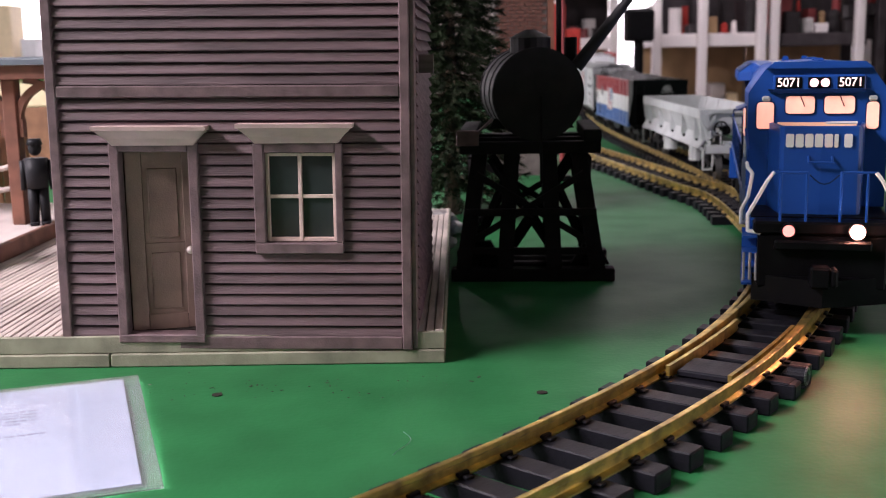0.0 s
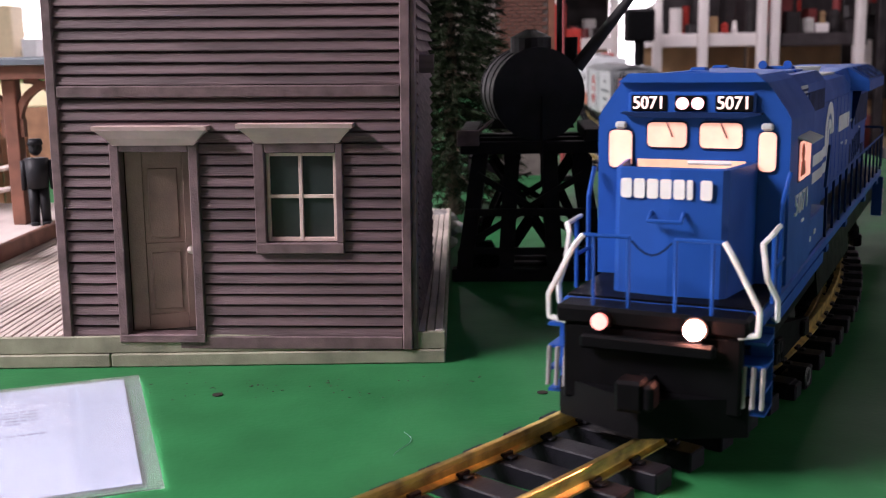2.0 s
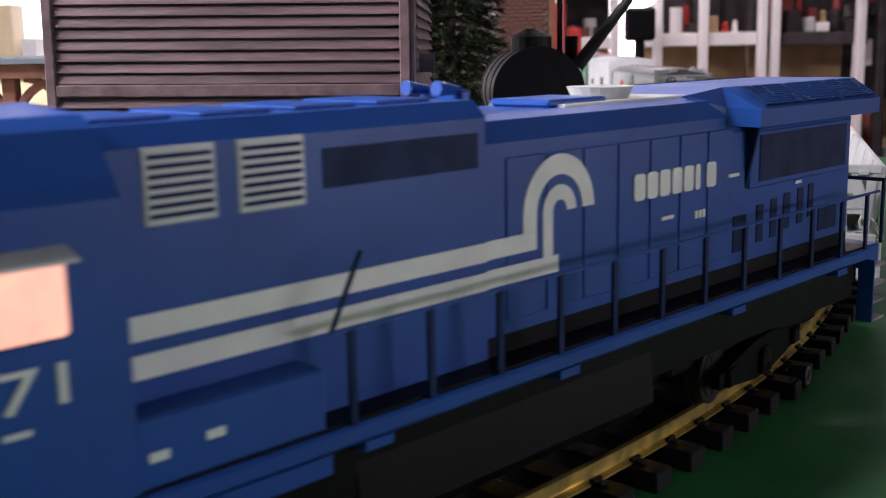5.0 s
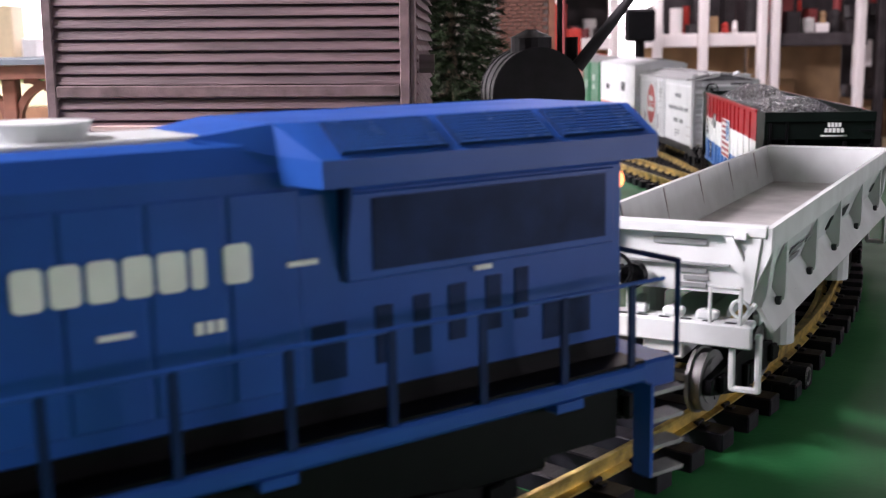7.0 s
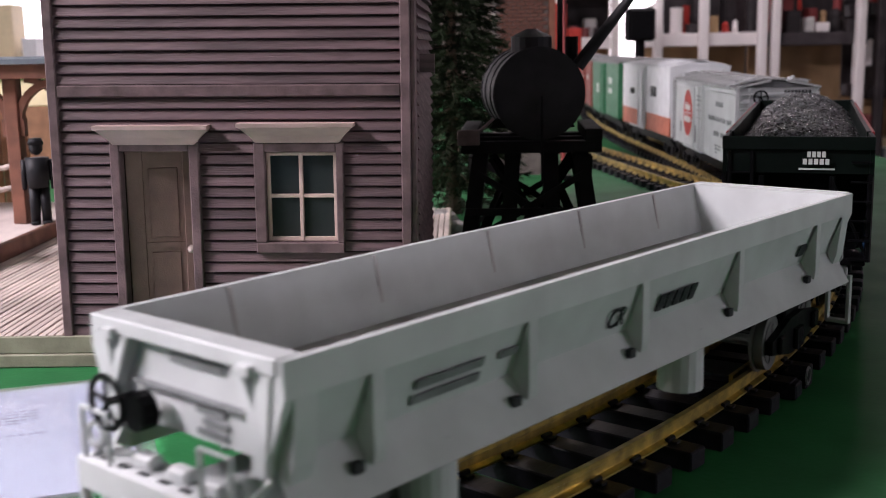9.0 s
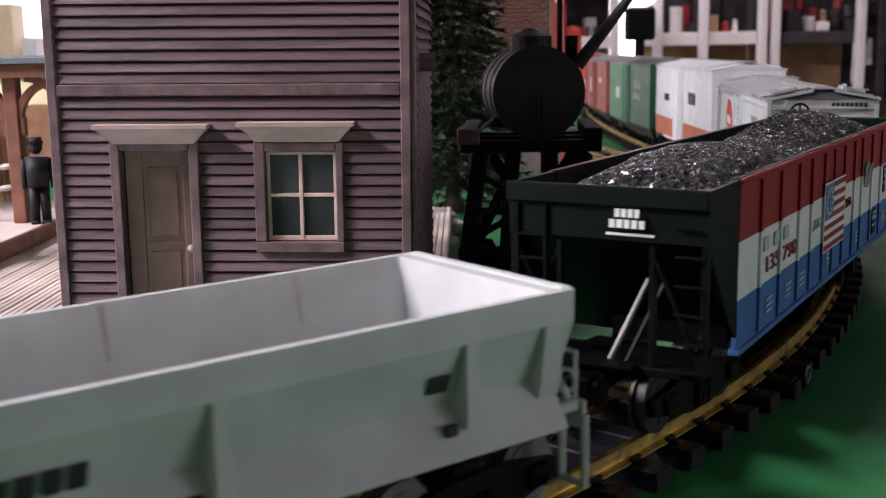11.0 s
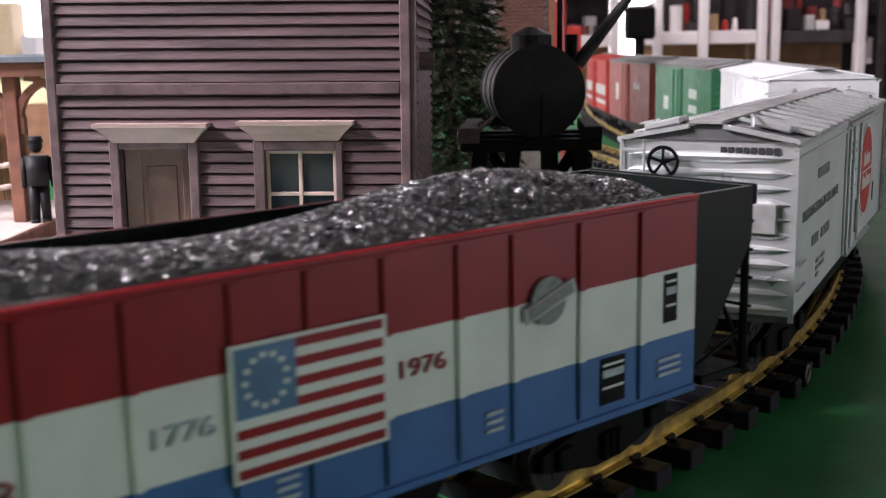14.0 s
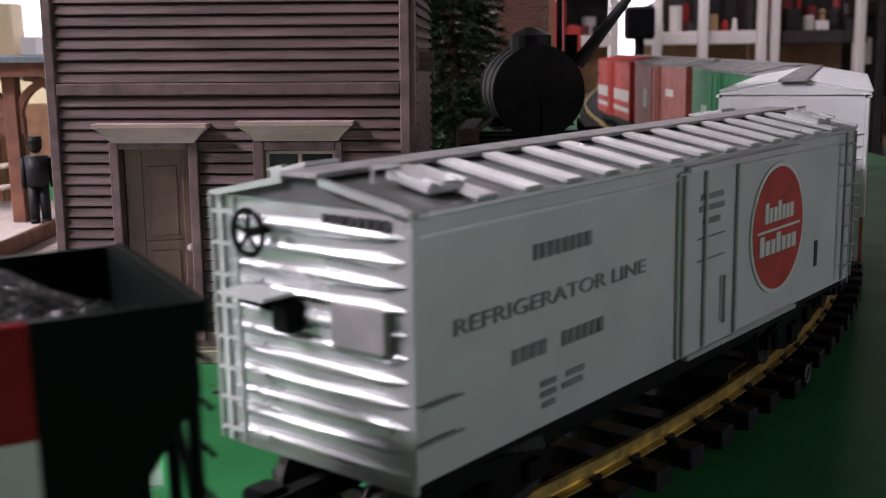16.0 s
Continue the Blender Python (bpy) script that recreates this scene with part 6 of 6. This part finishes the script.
def reefer():
    c = box_car("refrigerator_car", "silver refrigerator boxcar with a round red sign", "silver_side", "silver", "silver")
    W = 0.0446
    for s in (1, -1):
        mm = (lambda x, z: on_left(x, W + 0.0003, z)) if s > 0 else (lambda x, z: pose(x, -W - 0.0003, z, 90, 0, 0))
        bars("lettering", c, mm(0.1055, 0.1175), [(0.039, 0.0055, 0, 0)], M["grey_mark"], "grey brand lettering as plain bars")
        writing("REFRIGERATOR LINE", 0.0080, M["grey_mark"], c, mm(0.1080, 0.0995), "lettering", "grey line lettering", 0.1240)
        bars("car_number", c, mm(0.1080, 0.0825), [(0.022, 0.0055, -0.019 * s, 0), (0.030, 0.0055, 0.016 * s, 0)], M["grey_mark"], "grey car number as plain bars")
        bars("small_stencil", c, mm(0.1040, 0.0645), [(0.010, 0.0022, -0.012, 0.004), (0.012, 0.0022, 0.006, 0.004), (0.010, 0.0022, -0.012, 0), (0.014, 0.0022, 0.004, 0), (0.008, 0.0022, -0.012, -0.004)], M["grey_mark"])
        bars("small_stencil", c, (on_left(-0.0110, W + 0.0018, 0.118) if s > 0 else pose(-0.011, -W - 0.0018, 0.118, 90, 0, 0)), [(0.022, 0.0026, 0, 0.004), (0.024, 0.0026, 0, -0.001), (0.016, 0.0026, 0, -0.007), (0.026, 0.0008, 0, -0.014), (0.026, 0.0008, 0, -0.024)], M["grey_mark"])
        d = part("round_sign", tube(nb(), (-0.0885, s * (W + 0.0001), 0.0965), (-0.0885, s * (W + 0.0008), 0.0965), 0.0330, 48), M["cream"], c, "round red sign with white rim")
        part("sign_face", tube(nb(), (-0.0885, s * (W + 0.0008), 0.0965), (-0.0885, s * (W + 0.0011), 0.0965), 0.0308, 48), M["signred"], d)
        q = on_left(-0.0885, W + 0.0013, 0.0965) if s > 0 else pose(-0.0885, -W - 0.0013, 0.0965, 90, 0, 0)
        for w, n, z, hh in ((0.036, 7, 0.009, 0.010), (0.046, 7, -0.007, 0.010)):
            for i in range(n):
                x = -w / 2 + i * w / n
                top = hh if i in (0, 3) else hh * 0.72
                ob = part("sign_block", prism(nb(), oblong(x, x + w / n * 0.78, z - hh / 2, z - hh / 2 + top), -0.0002, 0.0002, "z"), M["cream"], d)
                ob.matrix_basis = q
        part("sign_line", prism(nb(), oblong(-0.026, 0.026, -0.0006, 0.0006), -0.0002, 0.0002, "z"), M["cream"], d).matrix_basis = q
        part("tag_board", box(nb(), -0.144, -0.140, min(s * W, s * (W + 0.0005)), max(s * W, s * (W + 0.0005)), 0.068, 0.082), M["dark_mark"], c)
    return c


loco = locomotive()
dump = dump_car()
hopper = coal_hopper()
reefer_car = reefer()
white_box = box_car("boxcar", "white boxcar with an orange lower side", "boxwhite", "boxwhite", "boxwhite", "orange", False)
green_box = box_car("boxcar", "green boxcar with pale lettering", "boxgreen", "boxgreen", "roofgrey", None, False)
brown_box = box_car("boxcar", "brown-red boxcar with a white emblem", "boxbrown", "boxbrown", "roofgrey", None, False)
red_car = box_car("boxcar", "bright red boxcar with a broad white band", "signred", "signred", "signred", None, False)
for cc, mm, rows in ((red_car, "cream", [(0.372, 0.020, 0.0, 0.095), (0.372, 0.008, 0.0, 0.07)]), (white_box, "dark_mark", [(0.045, 0.016, 0.075, 0.115), (0.04, 0.010, -0.10, 0.11)]), (green_box, "cream", [(0.05, 0.012, 0.085, 0.120), (0.05, 0.010, 0.085, 0.10), (0.04, 0.02, -0.10, 0.10)]), (brown_box, "cream", [(0.05, 0.010, 0.085, 0.115), (0.03, 0.03, -0.10, 0.10)])):
    for s in (1, -1):
        bars("car_lettering", cc, on_left(0, 0.0449, 0) if s > 0 else pose(0, -0.0449, 0, 90, 0, 0), [(w, q, -x if s > 0 else x, z) for w, q, x, z in rows], M[mm], "pale lettering as plain bars")

TRAIN = ((loco, 0.0, 0.19), (dump, -0.6041, 0.135), (hopper, -1.0988, 0.16), (reefer_car, -1.6045, 0.14), (white_box, -2.025, 0.14), (green_box, -2.450, 0.14), (brown_box, -2.875, 0.14), (red_car, -3.300, 0.14))


# ---- platform shelter and what stands about the station
def platform_shelter():
    g = thing("platform_shelter", pose(-0.397, 1.02, 0.0331, 0, 0, -2.5), "red-brown timber shelter with grey-blue roof", "shelter")
    for x in (0.0, -0.175):
        for y in (0.0, 0.13):
            p = part("post", box(nb(), x - 0.0065, x + 0.0065, y - 0.0065, y + 0.0065, 0.0, 0.1349, 0.001), M["wood_red"], g)
            for s in (-1, 1):
                bm = nb()
                arc_band(bm, x + s * 0.0420, 0.0945, 0.0335, 0.0400, 90, 180 if s > 0 else 0, y - 0.004, y + 0.004, 10)
                box(bm, min(x + s * 0.0066, x + s * 0.0105), max(x + s * 0.0066, x + s * 0.0105), y - 0.004, y + 0.004, 0.082, 0.098)
                part("bracket", bm, M["wood_red"], p)
    part("fascia", box(nb(), -0.24, 0.055, -0.020, -0.012, 0.135, 0.1480, 0.001), M["wood_red"], g)
    part("ceiling_boards", box(nb(), -0.24, 0.055, -0.0119, 0.16, 0.1350, 0.1400), M["wood_red"], g)
    part("roof", prism(nb(), [(-0.027, 0.1482), (0.17, 0.1482), (0.17, 0.152), (0.07, 0.155), (-0.027, 0.1530)], -0.25, 0.060), M["roofslate"], g, "grey-blue shelter roof")
    for z in (0.030, 0.050):
        part("guard_rail", tube(nb(), (-0.0065, 0.0, z + 0.004), (-0.17, -0.02, z - 0.022), 0.0026, 8), M["deck"], g)


platform_shelter()


def doll(m):
    bm = nb()
    for s in (-1, 1):
        tube(bm, (s * 0.0055, 0, 0.0), (s * 0.0048, 0, 0.040), 0.0046, 10, 0.0056)
        tube(bm, (s * 0.0125, 0, 0.066), (s * 0.0140, 0.002, 0.036), 0.0034, 8, 0.0026)
        box(bm, s * 0.0055 - 0.004, s * 0.0055 + 0.004, -0.008, 0.004, 0.0, 0.004, 0.001)
    tube(bm, (0, 0, 0.038), (0, 0, 0.068), 0.0105, 14, 0.0120)
    bmesh.ops.create_uvsphere(bm, u_segments=14, v_segments=10, radius=0.0068, matrix=pose(0, 0, 0.0785) @ Matrix.Diagonal((1, 1, 1.2, 1)))
    tube(bm, (0, 0, 0.0815), (0, 0, 0.0875), 0.0080, 14, 0.0062)
    ob = part("figurine", bm, M["doll"], smooth=True)
    ob.matrix_world = m
    tagged(ob, "small black standing figurine on the platform", "figurine")


doll(pose(-0.3765, 1.012, 0.0331, 0, 0, 15) @ Matrix.Scale(0.92, 4))


def cream_shed():
    s = thing("toy_shed", pose(-0.80, 1.95, 0), "cream toy shed with a bright green roof strip", "toy building")
    part("wall", box(nb(), -0.2, 0.2, 0.0, 0.2, 0.0, 0.100, 0.002), M["orangewood"], s)
    part("upper_wall", box(nb(), -0.2, 0.2, -0.001, 0.2, 0.1001, 0.148, 0.002), M["creamtoy"], s)
    part("roof", box(nb(), -0.21, 0.21, -0.01, 0.21, 0.1481, 0.160, 0.002), M["greentoy"], s)
    f = thing("board_fence", pose(-0.60, 1.24, 0.0), "orange-brown upright board fence", "fence")
    for i in range(22):
        part("board", box(nb(), i * 0.016 - 0.22, i * 0.016 - 0.2055, 0, 0.004, 0.0, 0.122 + 0.002 * (i % 3), 0.0006), M["orangewood"], f)
    part("fence_rail", box(nb(), -0.22, 0.132, 0.0041, 0.009, 0.08, 0.09), M["orangewood"], f)


M["creamtoy"] = mat("cream_toy_plastic", (0.80, 0.66, 0.42), 0.5, var=0.06, bump=0)
M["greentoy"] = mat("bright_green_toy_plastic", (0.22, 0.55, 0.16), 0.5, var=0.06, bump=0)
cream_shed()


def barrel():
    b = thing("barrel", pose(-0.398, 0.880, 0.0331), "black barrel standing on the platform deck", "barrel")
    bm = nb()
    rings = []
    for z, r in ((0.0, 0.017), (0.012, 0.0205), (0.022, 0.0215), (0.032, 0.0205), (0.044, 0.017)):
        rings.append([bm.verts.new((r * math.cos(k * math.tau / 20), r * math.sin(k * math.tau / 20), z)) for k in range(20)])
    for r, q in zip(rings, rings[1:]):
        for k in range(20):
            bm.faces.new((r[k], r[(k + 1) % 20], q[(k + 1) % 20], q[k]))
    bm.faces.new(rings[0])
    bm.faces.new(rings[-1][::-1])
    part("staves", bm, M["doll"], b)
    for z in (0.010, 0.033):
        part("hoop", tube(nb(), (0, 0, z), (0, 0, z + 0.003), 0.0216, 20), M["tank"], b)


barrel()


def fir_tree(m, height, radius, seed):
    t = thing("fir_tree", m, "dark green model fir tree with drooping needles", "tree")
    part("trunk", tube(nb(), (0, 0, 0), (0, 0, height), 0.010, 10, 0.002), M["bark"], t)
    rnd = random.Random(seed)
    verts, faces = [], []
    limbs = nb()
    layers = 40
    for i in range(layers):
        f = i / layers
        z = 0.035 + (height - 0.04) * f
        R = radius * (1 - f) ** 0.8 + 0.008
        for k in range(13):
            a = k * math.tau / 13 + rnd.uniform(-0.2, 0.2) + i
            L = R * rnd.uniform(0.72, 1.08)
            d = Vector((math.cos(a), math.sin(a), 0))
            root, tip = Vector((0, 0, z)), Vector((0, 0, z)) + d * L + Vector((0, 0, -0.22 * L + rnd.uniform(-0.006, 0.006)))
            if k % 3 == 0:
                tube(limbs, root, tip, 0.0012, 4, 0.0004)
            side = Vector((-d.y, d.x, 0))
            n = 80
            for j in range(n):
                u = rnd.uniform(0.15, 1.0)
                p = root.lerp(tip, u)
                ln = rnd.uniform(0.008, 0.017)
                w = d * rnd.uniform(0.3, 1.0) + side * rnd.uniform(-0.9, 0.9) + Vector((0, 0, rnd.uniform(-0.75, 0.35)))
                w = w.normalized() * ln
                q = w.cross(Vector((rnd.uniform(-1, 1), rnd.uniform(-1, 1), rnd.uniform(-1, 1)))).normalized() * 0.0009
                b = len(verts)
                verts += [p - q, p + q, p + w]
                faces.append((b, b + 1, b + 2))
    part("limb_whorl", limbs, M["bark"], t)
    me = bpy.data.meshes.new("needles")
    me.from_pydata([tuple(v) for v in verts], [], faces)
    me.materials.append(M["needle"])
    ob = new("needles", me)
    ob.parent = t
    ob["kind"] = "stuff"


fir_tree(pose(0.012, 1.25, 0), 0.46, 0.085, 5)


def stones():
    rnd = random.Random(8)
    for i, (x, y, r) in enumerate(((-0.004, 1.13, 0.020), (0.010, 1.10, 0.013), (-0.012, 1.06, 0.016), (0.004, 1.03, 0.010), (-0.002, 0.99, 0.008))):
        bm = nb()
        bmesh.ops.create_icosphere(bm, subdivisions=2, radius=r)
        for v in bm.verts:
            v.co *= rnd.uniform(0.8, 1.12)
            v.co.z *= 0.6
        lo = min(v.co.z for v in bm.verts)
        for v in bm.verts:
            v.co.z -= lo
        ob = part("stone", bm, M["stone"])
        ob.matrix_world = pose(x, y, 0, 0, 0, 40 * i)
        tagged(ob, "rough pale grey stone beside the water tower", "stone", "stones")


M["stone"] = mat("pale_grey_stone", (0.33, 0.31, 0.30), 0.85, var=0.35, scale=90, bump=0.5)
stones()


def brick_building():
    b = thing("brick_building", pose(0.120, 1.62, 0), "dark red-brown brick model building", "model building")
    part("wall_core", box(nb(), -0.038, 0.038, 0.002, 0.15, 0.0, 0.42), M["mortar"], b)
    me = mesh_of("brick", box(nb(), 0, 0.0115, -0.0006, 0.004, 0, 0.0046, 0.0004), M["brick"])
    for r in range(42):
        for k in range(6):
            x = -0.038 + k * 0.0126 + (0.0 if r % 2 else -0.0060)
            if x < -0.0385 or x > 0.0270:
                continue
            ob = new("brick", me)
            ob.parent = b
            ob.matrix_basis = pose(x, 0, 0.170 + r * 0.0055)
    part("corner_post", box(nb(), 0.0385, 0.0480, 0.0, 0.01, 0.0, 0.42), M["wood_red"], b)


brick_building()


def signal_mast():
    s = thing("signal_mast", pose(0.172, 1.55, 0), "thin red and dark signal mast", "signal mast")
    part("pole", tube(nb(), (0, 0, 0), (0, 0, 0.4), 0.0035, 10), M["mar"], s)
    part("pole_base", box(nb(), -0.012, 0.012, -0.012, 0.012, 0, 0.008, 0.001), M["black"], s)


signal_mast()


# ---- shelving at the far side of the room
def storage_shelf(x0, x1, y, heights, posts, seed, board="shelf"):
    s = thing("storage_shelf", pose(0, y, -0.86), "tall white shelving full of boxes and toys", "shelf", "room shelves")
    for px_ in posts:
        part("post", box(nb(), px_ - 0.019, px_ + 0.019, 0.0, 0.045, 0.0, 2.2, 0.006), M["shelf" if x0 < 1.8 else "dark"], s)
    for z in heights:
        part("shelf_board", box(nb(), x0, x1, 0.046, 0.355, z, z + 0.055, 0.004), M[board], s)
    rnd = random.Random(seed)
    # upper panel is added, dark, to keep the bright wall from showing through
    part("back_panel", box(nb(), x0, x1, 0.356, 0.362, heights[2] + 0.03, 2.1), M["dark"], s, "dark panel added to hide the bright wall")
    part("back_panel", box(nb(), x0, x1, 0.356, 0.362, 0.02, heights[2] + 0.026), M["card"], s, "tan board back panel")
    for z, top in zip(heights, heights[1:]):
        low = z < 0.9
        for row in (0, 1):
            x = x0 + 0.03
            while x < x1 - 0.06:
                w = rnd.uniform(0.022, 0.060) if not low else rnd.uniform(0.03, 0.09)
                hgt = (top - z - 0.06) * (rnd.uniform(0.08, 0.30) if row == 0 else rnd.uniform(0.2, 0.75 if low else 0.5))
                k = rnd.choice((0, 5, 0, 3, 5, 1, 6, 2) if low else (1, 1, 1, 1, 2, 0, 1, 3, 4, 7, 7))
                mm = ("card", "dark", "mar", "shelf", "signred", "creamtoy", "midblue", "dumpin")[k]
                d = 0.10
                if rnd.random() < 0.6:
                    ob = part(("carton", "toy_box", "storage_tin", "white_box", "red_box", "cream_box", "blue_box", "grey_box")[k], box(nb(), -w / 2, w / 2, 0, d, 0, hgt, 0.004), M[mm])
                elif rnd.random() < 0.5:
                    ob = part("round_tin", tube(nb(), (0, d / 2, 0), (0, d / 2, hgt), min(w, d) / 2, 16), M[mm])
                else:
                    bm = tube(nb(), (0, d / 2, 0), (0, d / 2, hgt * 0.7), min(w, d) / 2, 14, min(w, d) / 3)
                    bmesh.ops.create_uvsphere(bm, u_segments=12, v_segments=8, radius=min(w, d) / 2.4, matrix=Matrix.Translation((0, d / 2, hgt * 0.78)))
                    ob = part("jar", bm, M[mm], smooth=True)
                ob.matrix_world = pose(x + w / 2, y + 0.06 + row * 0.16, -0.86 + z + 0.0551)
                tagged(ob, ("brown cardboard carton on the shelf", "dark packed toy box on the shelf", "maroon tin box on the shelf", "white packed box on the shelf", "bright red packed box on the shelf", "cream packed box on the shelf", "mid blue packed box on the shelf", "grey packed box on the shelf")[k], "box", "shelf boxes")
                x += w + rnd.uniform(0.004, 0.03)
    return s


storage_shelf(0.885, 1.36, 4.6, (0.12, 0.55, 1.035, 1.55, 2.05), (0.905, 1.096, 1.340), 2)
storage_shelf(1.38, 1.80, 4.62, (0.12, 0.55, 1.03, 1.55, 2.05), (1.400, 1.757), 5, "dark")
storage_shelf(1.82, 2.5, 4.66, (0.12, 0.45, 0.80, 1.15, 1.5, 1.9), (1.86, 2.45), 7, "dark")
storage_shelf(0.46, 0.84, 5.2, (0.12, 0.55, 1.03, 1.30, 2.05), (0.55, 0.82), 12)


def desk_lamp():
    s = thing("desk_lamp", pose(0.800, 4.45, -0.86), "black floor lamp with a bright white globe", "lamp")
    part("base", box(nb(), -0.10, 0.10, -0.08, 0.08, 0.0, 0.03, 0.005), M["black"], s)
    part("stem", tube(nb(), (0, 0, 0.03), (0, 0, 1.06), 0.02, 10), M["black"], s)
    part("box_head", box(nb(), -0.055, 0.055, -0.05, 0.05, 1.06, 1.19, 0.01), M["black"], s)
    bm = nb()
    bmesh.ops.create_uvsphere(bm, u_segments=16, v_segments=10, radius=0.07, matrix=pose(0, 0, 1.245) @ Matrix.Diagonal((1, 1, 0.8, 1)))
    part("globe", bm, M["globe"], s, "glowing white globe", True)


M["globe"] = mat("lit_white_globe", (1, 1, 1), 0.4, bump=0, glow=(1.0, 0.95, 0.9), power=4.0)
desk_lamp()


def side_table():
    """Bright boxes of goods on a stand beyond the table's far left."""
    t = thing("goods_stand", pose(-2.2, 4.6, -0.86), "wooden stand with pale boxes of goods", "stand")
    part("top", box(nb(), -0.5, 0.5, 0, 0.4, 0.98, 1.0, 0.003), M["orangewood"], t)
    for x in (-0.48, 0.44):
        for y in (0.02, 0.34):
            part("leg", box(nb(), x, x + 0.04, y, y + 0.04, 0, 0.979), M["orangewood"], t)
    rnd = random.Random(11)
    for i in range(9):
        w, hgt = rnd.uniform(0.06, 0.11), rnd.uniform(0.08, 0.3)
        ob = part("goods_box", box(nb(), -w / 2, w / 2, 0, 0.15, 0, hgt, 0.004), M[rnd.choice(("creamtoy", "boxwhite", "card", "creamtoy"))])
        ob.matrix_world = pose(-2.62 + i * 0.11, 4.7, 0.1401)
        tagged(ob, "pale goods box standing on the wooden stand", "box", "goods boxes")


side_table()


def red_display():
    for i, (x, z1) in enumerate(((0.38, 0.16), (0.435, 0.34), (0.49, 0.25))):
        ob = part("display_box", box(nb(), -0.026, 0.026, 0, 0.05, 0, z1, 0.004), M["signred"])
        ob.matrix_world = pose(x, 4.05, 0.0)
        tagged(ob, "bright red display box at the table's far end", "box", "red display boxes")


red_display()


def motions():
    spots = {car.name: (off, half) for car, off, half in TRAIN}
    times = [0.25 * i for i in range(65)]
    for car, off, half in TRAIN:
        walk(car, [(t, car_pose(run(t) + off, half)) for t in times])
    for tr, car, x in TRUCKS:
        off, half = spots[car.name]
        rows = []
        for i in range(33):
            t = 0.5 * i
            m = car_pose(run(t) + off, half)
            head = line_at(run(t) + off + x)[2]
            d = head - math.atan2(m[1][0], m[0][0])
            d = (d + math.pi) % math.tau - math.pi
            rows.append((t, pose(x, 0, 0, 0, 0, math.degrees(d))))
        walk(tr, rows)
    for w, a in WHEELS:
        car = w.parent.parent
        if spots[car.name][0] < -1.6:
            continue
        rows = []
        for i in range(107):
            t = min(16.0, 0.15 * i)
            rows.append((t, Matrix.Translation((a, 0, RH + 0.0148)) @ Matrix.Rotation((run(t) - run(0)) / 0.0148, 4, "Y")))
        walk(w, rows)


motions()
